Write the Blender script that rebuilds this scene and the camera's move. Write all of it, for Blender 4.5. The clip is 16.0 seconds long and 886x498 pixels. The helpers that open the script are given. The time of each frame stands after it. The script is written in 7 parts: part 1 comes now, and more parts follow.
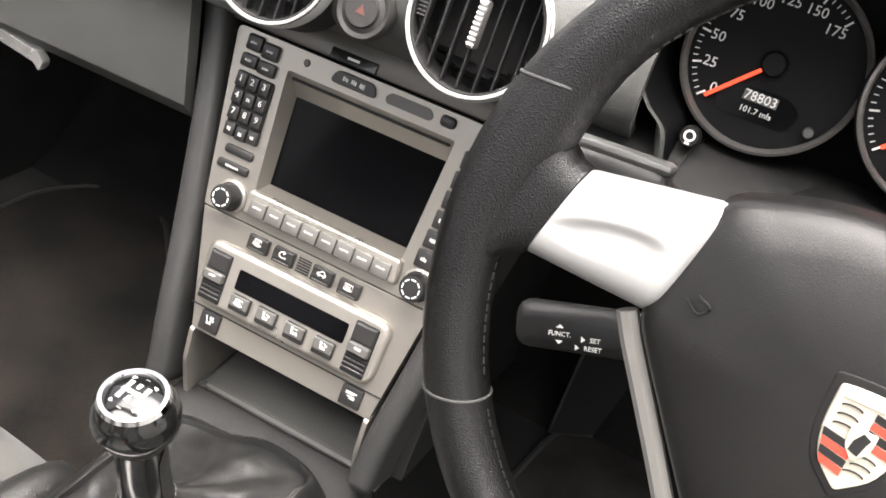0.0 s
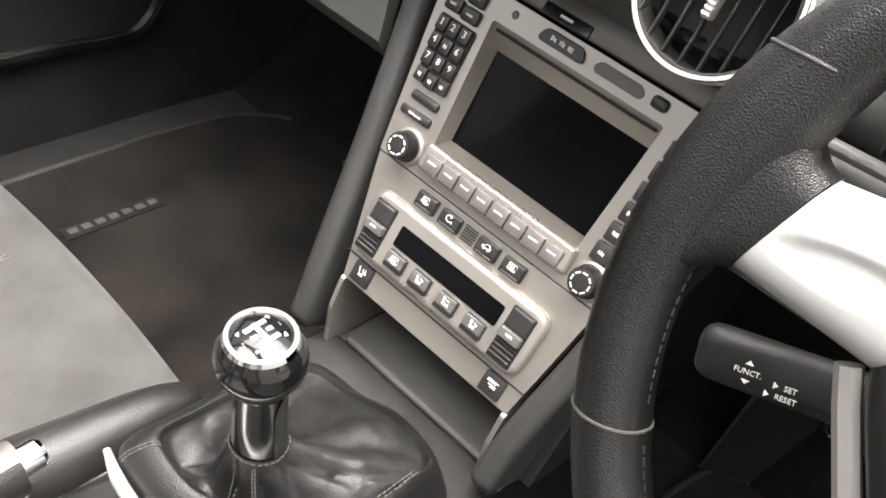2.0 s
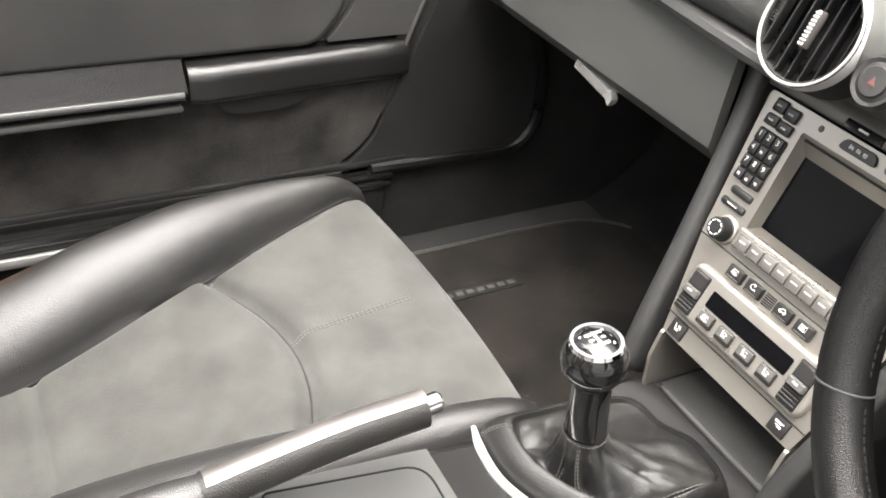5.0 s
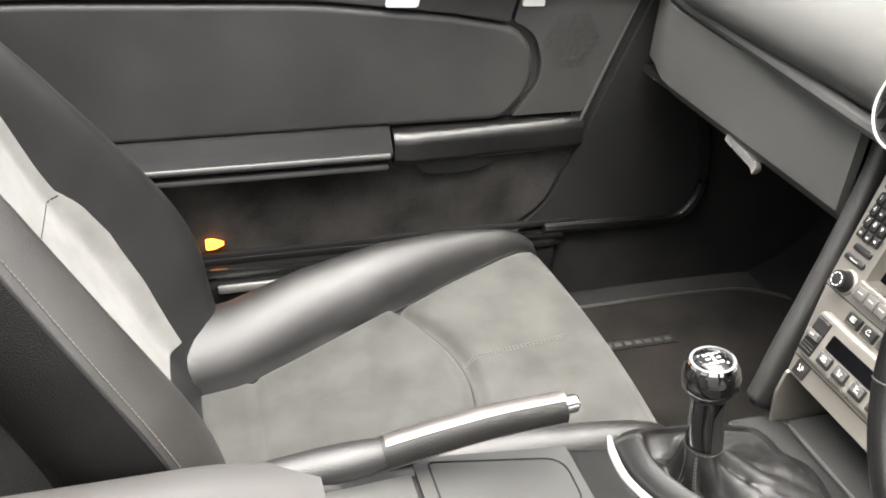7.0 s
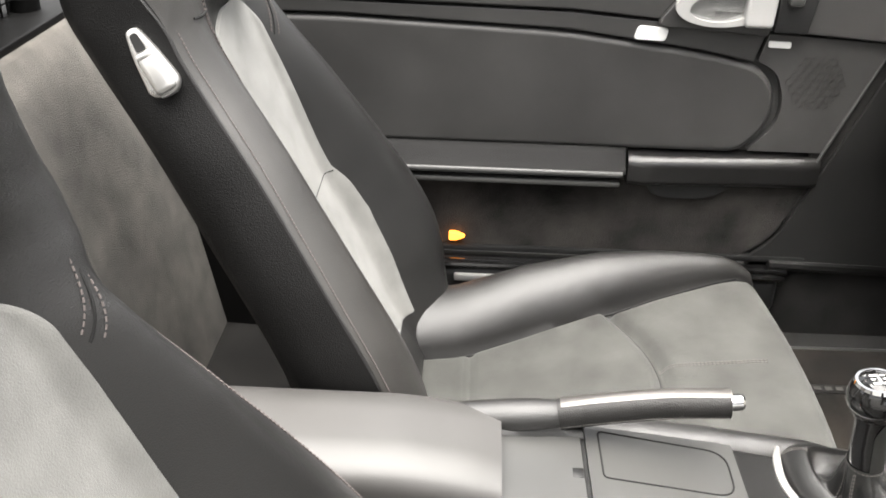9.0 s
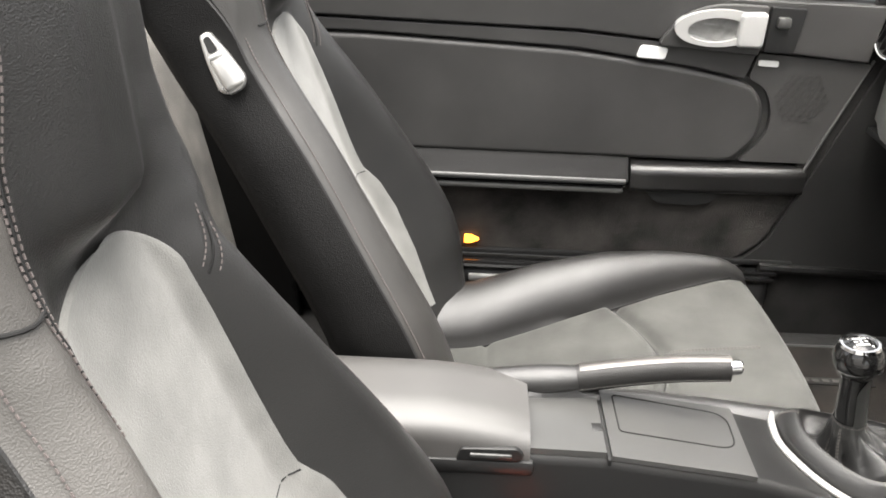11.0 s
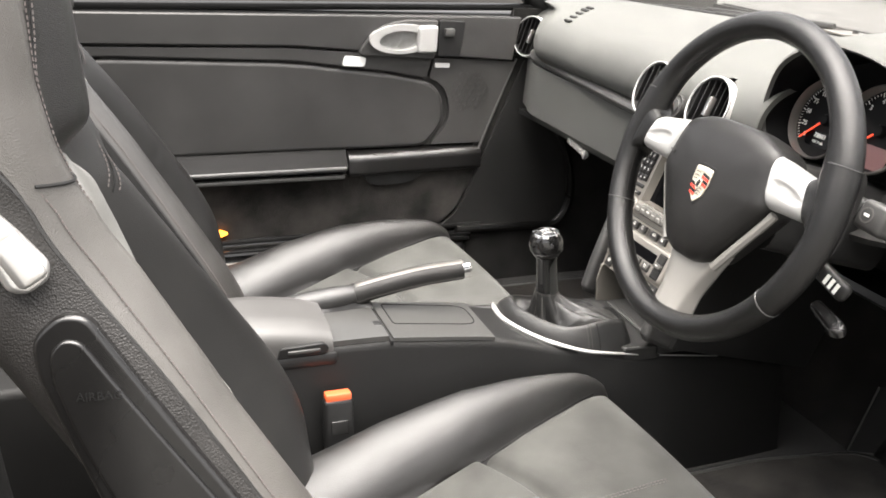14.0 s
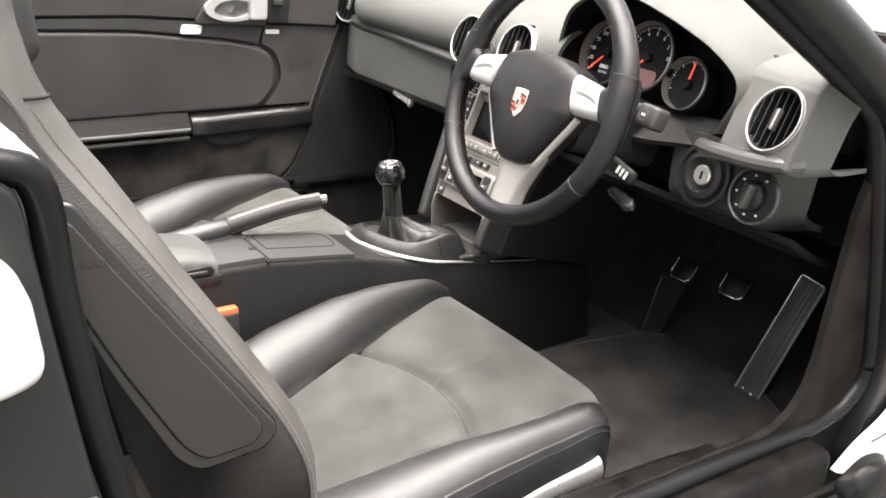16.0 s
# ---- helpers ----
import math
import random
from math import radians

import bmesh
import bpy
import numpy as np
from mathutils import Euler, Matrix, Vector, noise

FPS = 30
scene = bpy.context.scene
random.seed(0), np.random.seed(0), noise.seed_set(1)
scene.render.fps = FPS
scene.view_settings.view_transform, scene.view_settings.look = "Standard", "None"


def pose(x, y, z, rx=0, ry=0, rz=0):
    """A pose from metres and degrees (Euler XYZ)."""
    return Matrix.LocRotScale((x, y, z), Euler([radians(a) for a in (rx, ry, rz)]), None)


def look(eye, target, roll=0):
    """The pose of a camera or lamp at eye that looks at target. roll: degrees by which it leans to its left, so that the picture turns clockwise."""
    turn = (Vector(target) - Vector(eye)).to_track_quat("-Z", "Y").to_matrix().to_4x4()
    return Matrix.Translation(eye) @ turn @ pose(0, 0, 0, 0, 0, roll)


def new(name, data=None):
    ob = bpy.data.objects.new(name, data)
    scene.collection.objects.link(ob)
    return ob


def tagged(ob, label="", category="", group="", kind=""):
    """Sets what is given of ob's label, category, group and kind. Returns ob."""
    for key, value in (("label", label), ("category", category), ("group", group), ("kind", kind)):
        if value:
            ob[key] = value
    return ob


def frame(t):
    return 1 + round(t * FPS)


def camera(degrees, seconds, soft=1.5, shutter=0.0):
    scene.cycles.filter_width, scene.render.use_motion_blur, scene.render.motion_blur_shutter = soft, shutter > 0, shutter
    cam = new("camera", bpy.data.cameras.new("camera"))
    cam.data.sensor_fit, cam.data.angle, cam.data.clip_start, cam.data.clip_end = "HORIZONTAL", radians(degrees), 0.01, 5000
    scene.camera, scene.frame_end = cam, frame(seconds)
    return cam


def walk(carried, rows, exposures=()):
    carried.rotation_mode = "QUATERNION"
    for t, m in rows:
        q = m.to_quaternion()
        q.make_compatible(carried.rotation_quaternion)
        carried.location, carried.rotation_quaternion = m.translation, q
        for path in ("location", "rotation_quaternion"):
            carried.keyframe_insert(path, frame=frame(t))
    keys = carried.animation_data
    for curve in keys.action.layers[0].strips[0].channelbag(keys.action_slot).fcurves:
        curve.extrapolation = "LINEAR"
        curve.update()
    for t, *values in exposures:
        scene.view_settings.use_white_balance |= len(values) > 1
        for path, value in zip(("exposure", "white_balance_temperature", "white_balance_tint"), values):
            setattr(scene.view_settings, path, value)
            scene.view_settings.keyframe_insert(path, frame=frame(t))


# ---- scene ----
cam = camera(51.30, 16.0, soft=1.7, shutter=0.0)
ROWS = [
    (0.0, 0.2592, 0.0021, 1.0074, 54.409, -11.277, 27.0),
    (0.5, 0.2391, 0.0217, 0.9967, 53.656, -12.717, 31.159),
    (1.0, 0.2358, 0.0431, 0.9828, 52.523, -13.623, 35.741),
    (1.5, 0.2344, 0.0545, 0.9747, 51.151, -13.475, 39.035),
    (2.0, 0.2403, 0.0526, 0.9668, 49.907, -13.348, 42.795),
    (2.5, 0.2484, 0.0409, 0.9663, 49.632, -12.73, 46.556),
    (3.0, 0.2601, 0.0237, 0.9769, 50.073, -11.038, 49.188),
    (3.5, 0.2781, -0.0159, 0.9886, 51.752, -9.669, 51.103),
    (4.0, 0.3074, -0.0486, 1.005, 53.231, -8.093, 53.172),
    (4.5, 0.3424, -0.0717, 1.0262, 54.404, -6.204, 56.333),
    (5.0, 0.3895, -0.0818, 1.0354, 55.144, -5.613, 62.789),
    (7.5, 0.5956, -0.1283, 1.0943, 60.303, -1.664, 77.916),
    (8.0, 0.6363, -0.1052, 1.0966, 60.58, -1.406, 82.894),
    (8.5, 0.6774, -0.0875, 1.1041, 60.913, -1.41, 87.753),
    (9.0, 0.7101, -0.0865, 1.1072, 61.523, -1.297, 92.521),
    (11.5, 0.925, -0.1424, 1.1035, 64.776, -2.229, 91.069),
    (12.0, 1.0197, -0.1484, 1.1023, 65.435, -1.92, 88.729),
    (12.5, 1.0857, -0.1729, 1.0985, 66.143, -2.675, 86.091),
    (13.0, 1.1288, -0.1943, 1.0956, 67.112, -2.512, 82.245),
    (13.5, 1.1545, -0.2392, 1.0853, 67.628, -2.719, 76.219),
    (14.0, 1.1749, -0.3178, 1.0772, 68.672, -2.736, 70.116),
    (14.5, 1.2058, -0.3858, 1.0657, 68.442, -2.328, 65.237),
    (15.0, 1.2428, -0.4211, 1.0638, 69.123, -2.336, 61.357),
    (15.5, 1.308, -0.4655, 1.0645, 69.771, -2.372, 59.475),
    (16.0, 1.3669, -0.5091, 1.0589, 68.656, -3.035, 56.897),
]
walk(cam, [(t, pose(x, y, z, rx, ry, rz)) for t, x, y, z, rx, ry, rz in ROWS],
     [(0.0, 2.14, 6650, 13), (1.5, 2.05, 6650, 12), (4.0, 2.29, 6650, 11), (5.0, 2.26, 6650, 11), (7.5, 2.08, 6650, 10), (9.0, 1.94, 6650, 10), (13.5, 1.95, 6700, 11), (14.5, 2.10, 6750, 12), (16.0, 2.12, 6700, 12)])

# ---- world and light ----
world = bpy.data.worlds.new("overcast_sky")
scene.world = world
world.use_nodes = True
wn = world.node_tree
wn.nodes.clear()
sky = wn.nodes.new("ShaderNodeTexSky")
sky.sky_type = "NISHITA"
sky.sun_disc = False
sky.sun_elevation, sky.sun_rotation = radians(83), radians(60)
sky.dust_density = 4.0
grey = wn.nodes.new("ShaderNodeHueSaturation")
grey.inputs["Saturation"].default_value = 0.12
back = wn.nodes.new("ShaderNodeBackground")
back.inputs["Strength"].default_value = 0.125
wout = wn.nodes.new("ShaderNodeOutputWorld")
wn.links.new(sky.outputs["Color"], grey.inputs["Color"])
wn.links.new(grey.outputs["Color"], back.inputs["Color"])
wn.links.new(back.outputs["Background"], wout.inputs["Surface"])
sun_data = bpy.data.lights.new("sun", "SUN")
sun_data.energy, sun_data.angle, sun_data.color = 3.6, radians(72), (1.0, 0.97, 0.93)
sun = new("sun", sun_data)
sun.matrix_world = look((0.1, -0.45, 4.3), (0, 0, 0))

# ---- materials ----
def material(name, color, rough=0.5, metal=0.0, grain=0.0, grain_scale=300.0, vary=0.15, vary_scale=8.0, coat=0.0, spec=0.5, cells=0.0, sheen=0.0, coat_rough=0.03):
    """Principled material with colour variation at two scales and a fine relief."""
    m = bpy.data.materials.new(name)
    m.use_nodes = True
    nt = m.node_tree
    b = nt.nodes["Principled BSDF"]
    b.inputs["Roughness"].default_value = rough
    b.inputs["Metallic"].default_value = metal
    b.inputs["Coat Weight"].default_value = coat
    b.inputs["Coat Roughness"].default_value = coat_rough
    b.inputs["Specular IOR Level"].default_value = spec
    b.inputs["Sheen Weight"].default_value = sheen
    tc = nt.nodes.new("ShaderNodeTexCoord")
    big = nt.nodes.new("ShaderNodeTexNoise")
    big.inputs["Scale"].default_value, big.inputs["Detail"].default_value = vary_scale, 5.0
    nt.links.new(tc.outputs["Object"], big.inputs["Vector"])
    ramp = nt.nodes.new("ShaderNodeMapRange")
    ramp.inputs["From Min"].default_value, ramp.inputs["From Max"].default_value = 0.3, 0.7
    ramp.inputs["To Min"].default_value, ramp.inputs["To Max"].default_value = 1 - vary, 1 + vary
    nt.links.new(big.outputs["Fac"], ramp.inputs["Value"])
    mul = nt.nodes.new("ShaderNodeMix")
    mul.data_type, mul.blend_type = "RGBA", "MULTIPLY"
    mul.inputs["Factor"].default_value = 1.0
    mul.inputs["A"].default_value = (*color, 1)
    nt.links.new(ramp.outputs["Result"], mul.inputs["B"])
    nt.links.new(mul.outputs["Result"], b.inputs["Base Color"])
    rr = nt.nodes.new("ShaderNodeMapRange")
    rr.inputs["From Min"].default_value, rr.inputs["From Max"].default_value = 0.3, 0.7
    rr.inputs["To Min"].default_value, rr.inputs["To Max"].default_value = max(0.02, rough - 0.06), min(1, rough + 0.06)
    nt.links.new(big.outputs["Fac"], rr.inputs["Value"])
    nt.links.new(rr.outputs["Result"], b.inputs["Roughness"])
    if grain:
        if cells:
            fine = nt.nodes.new("ShaderNodeTexVoronoi")
            fine.inputs["Scale"].default_value = cells
            fine_out = fine.outputs["Distance"]
        else:
            fine = nt.nodes.new("ShaderNodeTexNoise")
            fine.inputs["Scale"].default_value, fine.inputs["Detail"].default_value = grain_scale, 3.0
            fine_out = fine.outputs["Fac"]
        nt.links.new(tc.outputs["Object"], fine.inputs["Vector"])
        bump = nt.nodes.new("ShaderNodeBump")
        bump.inputs["Strength"].default_value, bump.inputs["Distance"].default_value = grain, 0.002
        nt.links.new(fine_out, bump.inputs["Height"])
        nt.links.new(bump.outputs["Normal"], b.inputs["Normal"])
        nt.links.new(bump.outputs["Normal"], b.inputs["Coat Normal"])
    return m


LEATHER = material("black_leather", (0.0100, 0.0096, 0.0091), 0.46, grain=0.22, cells=850.0, vary=0.3, vary_scale=11, coat=0.52, coat_rough=0.44, spec=0.46)
LEATHER.node_tree.nodes["Principled BSDF"].inputs["Coat IOR"].default_value = 1.7
# next three: the black leather lightened, side light and sheen put into the colour
LIT_SIDE_HIDE = material("lit_side_leather", (0.0210, 0.0198, 0.0188), 0.50, grain=0.34, cells=600.0, vary=0.3, vary_scale=10, coat=0.25, coat_rough=0.45, spec=0.35)
SHEEN_HIDE = material("painted_sheen_leather", (0.034, 0.0322, 0.030), 0.45, grain=0.2, cells=800.0, vary=0.25, vary_scale=9, coat=0.75, coat_rough=0.40, spec=0.5)
LIT_HIDE = material("lit_bolster_leather", (0.082, 0.0775, 0.0715), 0.48, grain=0.22, cells=800.0, vary=0.25, vary_scale=9, coat=0.6, coat_rough=0.42, spec=0.45)
SLAT = material("vent_slat_plastic", (0.011, 0.011, 0.011), 0.4, grain=0.05, vary=0.1)
PANEL = material("airbag_panel_plastic", (0.0085, 0.0082, 0.0080), 0.30, grain=0.04, vary=0.2, spec=0.5, coat=0.35, coat_rough=0.22)
GRIP = material("grip_leather", (0.012, 0.0115, 0.011), 0.45, grain=0.25, cells=800.0, vary=0.3, vary_scale=20, spec=0.4)
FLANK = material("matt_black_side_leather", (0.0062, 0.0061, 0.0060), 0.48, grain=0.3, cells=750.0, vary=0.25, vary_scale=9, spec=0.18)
CONSOLE_SIDE = material("console_side_plastic", (0.0078, 0.0078, 0.0076), 0.55, grain=0.12, cells=1300.0, vary=0.2, vary_scale=6, spec=0.3)
TUNNEL = material("tunnel_plastic", (0.0122, 0.0124, 0.0120), 0.5, grain=0.12, cells=1300.0, vary=0.15, vary_scale=6, coat=0.15, coat_rough=0.5, spec=0.42)
HIDE = material("boot_leather", (0.0115, 0.0115, 0.0112), 0.44, grain=0.2, cells=1000.0, vary=0.35, vary_scale=20, coat=0.3, coat_rough=0.3, spec=0.42)
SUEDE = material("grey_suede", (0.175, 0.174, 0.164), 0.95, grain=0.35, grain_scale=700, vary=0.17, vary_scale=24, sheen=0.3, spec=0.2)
# cushion suede: darker and more mottled than the backrest's
SEAT_SUEDE = material("darker_cushion_suede", (0.0520, 0.0526, 0.0486), 0.95, grain=0.35, grain_scale=700, vary=0.30, vary_scale=13, sheen=0.1, spec=0.2)
PLASTIC = material("soft_black_plastic", (0.027, 0.027, 0.0265), 0.48, grain=0.12, cells=1300.0, coat=0.2, coat_rough=0.45, vary=0.12, vary_scale=6)
TAUPE_TRIM = material("taupe_satin_trim", (0.13, 0.123, 0.112), 0.36, 0.3, grain=0.04, vary=0.06)
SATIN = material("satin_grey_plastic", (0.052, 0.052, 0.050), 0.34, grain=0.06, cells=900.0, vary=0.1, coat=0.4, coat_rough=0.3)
HARD = material("hard_black_plastic", (0.012, 0.012, 0.012), 0.42, grain=0.05, vary=0.2, spec=0.42)
GLOSS = material("gloss_black", (0.006, 0.006, 0.006), 0.16, vary=0.1, coat=0.5)
RUBBER = material("black_rubber", (0.0062, 0.0062, 0.0062), 0.36, grain=0.08, vary=0.3, spec=0.2)
KICK = material("kick_panel_carpet", (0.014, 0.013, 0.012), 1.0, grain=0.9, grain_scale=600, vary=0.5, vary_scale=12, spec=0.05)
SILVER_LIGHT = material("light_champagne_paint", (0.42, 0.398, 0.36), 0.3, 0.75, grain=0.02, grain_scale=2500, vary=0.04)
SCUFF = material("scuffed_sill_plastic", (0.0050, 0.0046, 0.0043), 0.55, grain=0.3, grain_scale=120, vary=0.7, vary_scale=18, spec=0.12)
SILVER = material("champagne_silver_paint", (0.325, 0.305, 0.274), 0.33, 0.75, grain=0.03, grain_scale=2500, vary=0.04)
ALU = material("satin_aluminium", (0.74, 0.73, 0.71), 0.3, 0.8, grain=0.02, vary=0.05)
CHROME = material("chrome", (0.82, 0.82, 0.82), 0.1, 1.0, vary=0.04)
CARPET = material("black_carpet", (0.0155, 0.0147, 0.0138), 1.0, grain=0.9, grain_scale=700, vary=0.45, vary_scale=14, spec=0.1, sheen=0.15)
MAT_PILE = material("mat_pile", (0.0135, 0.0110, 0.0088), 1.0, grain=0.9, grain_scale=800, vary=0.9, vary_scale=9, spec=0.1, sheen=0.08)
WORN_MAT = material("worn_mat_pile", (0.027, 0.0245, 0.022), 1.0, grain=0.9, grain_scale=800, vary=0.9, vary_scale=9, spec=0.05, sheen=0.1)
TAUPE = material("rear_carpet", (0.155, 0.144, 0.128), 1.0, grain=0.9, grain_scale=600, vary=0.4, vary_scale=14, spec=0.1, sheen=0.2)
RIDGE_THREAD = material("dusky_pink_thread", (0.135, 0.116, 0.111), 0.7, vary=0.2)
THREAD = material("grey_thread", (0.10, 0.094, 0.088), 0.8, vary=0.2)
SEAMLINE = material("seam_shadow_gap", (0.006, 0.006, 0.006), 0.8, vary=0.1)
BUTTON = material("dark_button", (0.020, 0.0195, 0.019), 0.35, grain=0.03, vary=0.1)
GREYBTN = material("grey_button", (0.085, 0.083, 0.078), 0.4, grain=0.03, vary=0.08)
LID = material("armrest_leather", (0.062, 0.0598, 0.0575), 0.5, grain=0.05, cells=900.0, vary=0.12, vary_scale=8, coat=0.4, coat_rough=0.5)
KEY_GREY = material("metallic_key_grey", (0.20, 0.194, 0.180), 0.36, 0.55, grain=0.03, vary=0.08)
UNDER_DIAL = material("under_dial_plastic", (0.014, 0.014, 0.0138), 0.6, grain=0.12, cells=1300.0, vary=0.15, spec=0.2)
INK = material("white_print", (0.75, 0.75, 0.72), 0.6, vary=0.05)
SYMBOL = material("pale_print", (0.66, 0.65, 0.62), 0.6, vary=0.1)
SCREEN = material("dark_screen", (0.003, 0.003, 0.0035), 0.12, vary=0.1, spec=0.08)
DULL_RED = material("dull_red_plastic", (0.085, 0.028, 0.022), 0.5, vary=0.1)
BRUSHED = material("brushed_grey_metal", (0.30, 0.285, 0.27), 0.34, 0.75, grain=0.05, grain_scale=900, vary=0.15)
RED = material("red_plastic", (0.62, 0.05, 0.03), 0.45, vary=0.1)
ORANGE = material("orange_plastic", (0.75, 0.12, 0.04), 0.4, vary=0.1)
AMBER = material("amber_lens", (0.9, 0.35, 0.04), 0.2, vary=0.1)
WHITE = material("white_paint", (0.78, 0.78, 0.76), 0.3, coat=0.6, vary=0.03)
REFLECTOR = material("white_reflector", (0.85, 0.85, 0.83), 0.35, vary=0.03)
DIALFACE = material("dial_face", (0.0045, 0.0045, 0.005), 0.6, vary=0.15, spec=0.12)
GOLD = material("badge_cream_gold", (0.66, 0.61, 0.50), 0.35, 0.5, vary=0.1)
PAVING = material("grey_concrete", (0.11, 0.108, 0.102), 0.9, grain=0.8, grain_scale=120, vary=0.25, vary_scale=3)
LEAF = material("hedge_leaf", (0.115, 0.125, 0.032), 0.6, vary=0.5, vary_scale=5)
RENDERED = material("rendered_wall", (0.09, 0.085, 0.08), 0.9, grain=0.4, grain_scale=60, vary=0.25, vary_scale=1.5)
BOUNCE_WALL = material("pale_bounce_wall", (0.72, 0.71, 0.68), 0.9, grain=0.4, grain_scale=60, vary=0.08, vary_scale=1.5)
RIM = material("rim_leather", (0.0036, 0.0035, 0.0034), 0.34, grain=0.24, cells=1450.0, vary=0.35, vary_scale=14, coat=0.38, coat_rough=0.18, spec=0.24)
DASH = material("dash_grain", (0.075, 0.0765, 0.0725), 0.64, grain=0.15, cells=1300.0, vary=0.12, vary_scale=6, spec=0.2)
DOOR_TRIM = material("door_trim_plastic", (0.045, 0.0442, 0.043), 0.48, grain=0.14, cells=1300.0, vary=0.14, vary_scale=6)
DOOR_HIDE = material("door_leather", (0.043, 0.0422, 0.041), 0.48, grain=0.14, cells=1000.0, vary=0.25, vary_scale=7)
KICK_TRIM = material("kick_trim_plastic", (0.017, 0.0167, 0.0162), 0.62, grain=0.15, cells=1300.0, vary=0.25, vary_scale=8, spec=0.3)
TRAY = material("tray_rubber", (0.080, 0.080, 0.077), 0.6, grain=0.1, vary=0.25)
PEDAL = material("pedal_rubber", (0.08, 0.08, 0.077), 0.38, grain=0.1, vary=0.2)
DOOR_CARPET = material("door_carpet", (0.027, 0.0248, 0.0228), 1.0, grain=0.9, grain_scale=500, vary=0.85, vary_scale=12, spec=0.1, sheen=0.2)
BRIGHT = material("bright_silver_paint", (0.47, 0.47, 0.46), 0.36, 0.3, vary=0.04)
RIM.node_tree.nodes["Principled BSDF"].inputs["Coat IOR"].default_value = 1.7
COVER = material("airbag_cover_grain", (0.0090, 0.0086, 0.0082), 0.42, grain=0.10, cells=1800.0, vary=0.25, vary_scale=12, coat=0.28, coat_rough=0.30, spec=0.34)
SPOKE_GREY = material("spoke_grey", (0.31, 0.30, 0.28), 0.38, 0.4, vary=0.06)
CREAM = material("cream_enamel", (0.62, 0.60, 0.53), 0.35, 0.2, vary=0.05)

NEEDLE = material("needle_red", (0.85, 0.07, 0.03), 0.4, vary=0.05)
nb = NEEDLE.node_tree.nodes["Principled BSDF"]
nb.inputs["Emission Color"].default_value, nb.inputs["Emission Strength"].default_value = (1.0, 0.08, 0.03, 1), 0.25
ab = AMBER.node_tree.nodes["Principled BSDF"]
ab.inputs["Emission Color"].default_value, ab.inputs["Emission Strength"].default_value = (1.0, 0.30, 0.03, 1), 1.6

GLASS = bpy.data.materials.new("windscreen_glass")
GLASS.use_nodes = True
gb = GLASS.node_tree.nodes["Principled BSDF"]
gb.inputs["Transmission Weight"].default_value, gb.inputs["Roughness"].default_value, gb.inputs["IOR"].default_value = 1.0, 0.0, 1.1

# ---- building tools ----
def thing(name, label, category, at=(0, 0, 0), group="", kind=""):
    ob = new(name)
    ob.empty_display_size = 0.05
    ob.location = at
    bpy.context.view_layer.update()
    return tagged(ob, label, category, group, kind)


def origin(parent):
    """World place of a parent, as the sum of locations up the chain."""
    v = Vector((0, 0, 0))
    while parent is not None:
        v += Vector(parent.location)
        parent = parent.parent
    return v


def part(name, bm, mat, parent, label="", smooth=35):
    """Links a bmesh, in world metres, as one mesh object under a thing or part."""
    me = bpy.data.meshes.new(name)
    off = origin(parent)
    if off.length > 0:
        bmesh.ops.translate(bm, verts=bm.verts, vec=-off)
    bmesh.ops.recalc_face_normals(bm, faces=bm.faces)
    bm.to_mesh(me)
    bm.free()
    for p in me.polygons:
        p.use_smooth = True
    me.set_sharp_from_angle(angle=radians(smooth))
    me.materials.append(mat)
    ob = new(name, me)
    if parent is not None:
        ob.parent = parent
    if max((len(p.vertices) for p in me.polygons), default=0) > 4:
        ob.modifiers.new("even_faces", "WEIGHTED_NORMAL").keep_sharp = True
    if label:
        tagged(ob, label)
    return ob


def piece(name, bm, mat, label, category, kind="", group=""):
    """A thing made of one mesh, placed at its own centre."""
    lo = Vector((min(v.co.x for v in bm.verts), min(v.co.y for v in bm.verts), min(v.co.z for v in bm.verts)))
    hi = Vector((max(v.co.x for v in bm.verts), max(v.co.y for v in bm.verts), max(v.co.z for v in bm.verts)))
    base = Vector(((lo.x + hi.x) / 2, (lo.y + hi.y) / 2, lo.z))
    bmesh.ops.translate(bm, verts=bm.verts, vec=-base)
    ob = part(name, bm, mat, None)
    ob.location = base
    return tagged(ob, label, category, group, kind)


def interp(x, table):
    """Smooth value of a table of (x, value) rows."""
    if x <= table[0][0]:
        return table[0][1]
    for (a, va), (b, vb) in zip(table, table[1:]):
        if x <= b:
            t = (x - a) / (b - a)
            return va + (vb - va) * t
    return table[-1][1]


def smooth(t):
    t = max(0.0, min(1.0, t))
    return t * t * (3 - 2 * t)


def frame_of(o, x, z):
    """Matrix with origin o, local x along x and local z along z."""
    zz = Vector(z).normalized()
    xx = (Vector(x) - zz * Vector(x).dot(zz)).normalized()
    yy = zz.cross(xx)
    m = Matrix((xx, yy, zz)).transposed().to_4x4()
    m.translation = Vector(o)
    return m


def rbox(c, size, r=0.003, seg=2, m=None):
    """A box with rounded edges, centred at c (inside the pose m)."""
    bm = bmesh.new()
    bmesh.ops.create_cube(bm, size=1.0)
    for v in bm.verts:
        v.co = Vector((v.co.x * size[0], v.co.y * size[1], v.co.z * size[2]))
    r = min(r, 0.49 * min(size))
    if r > 0:
        bmesh.ops.bevel(bm, geom=bm.edges[:], offset=r, segments=seg, profile=0.5, affect="EDGES", clamp_overlap=True)
    bmesh.ops.translate(bm, verts=bm.verts, vec=Vector(c))
    if m is not None:
        bmesh.ops.transform(bm, matrix=m, verts=bm.verts)
    return bm


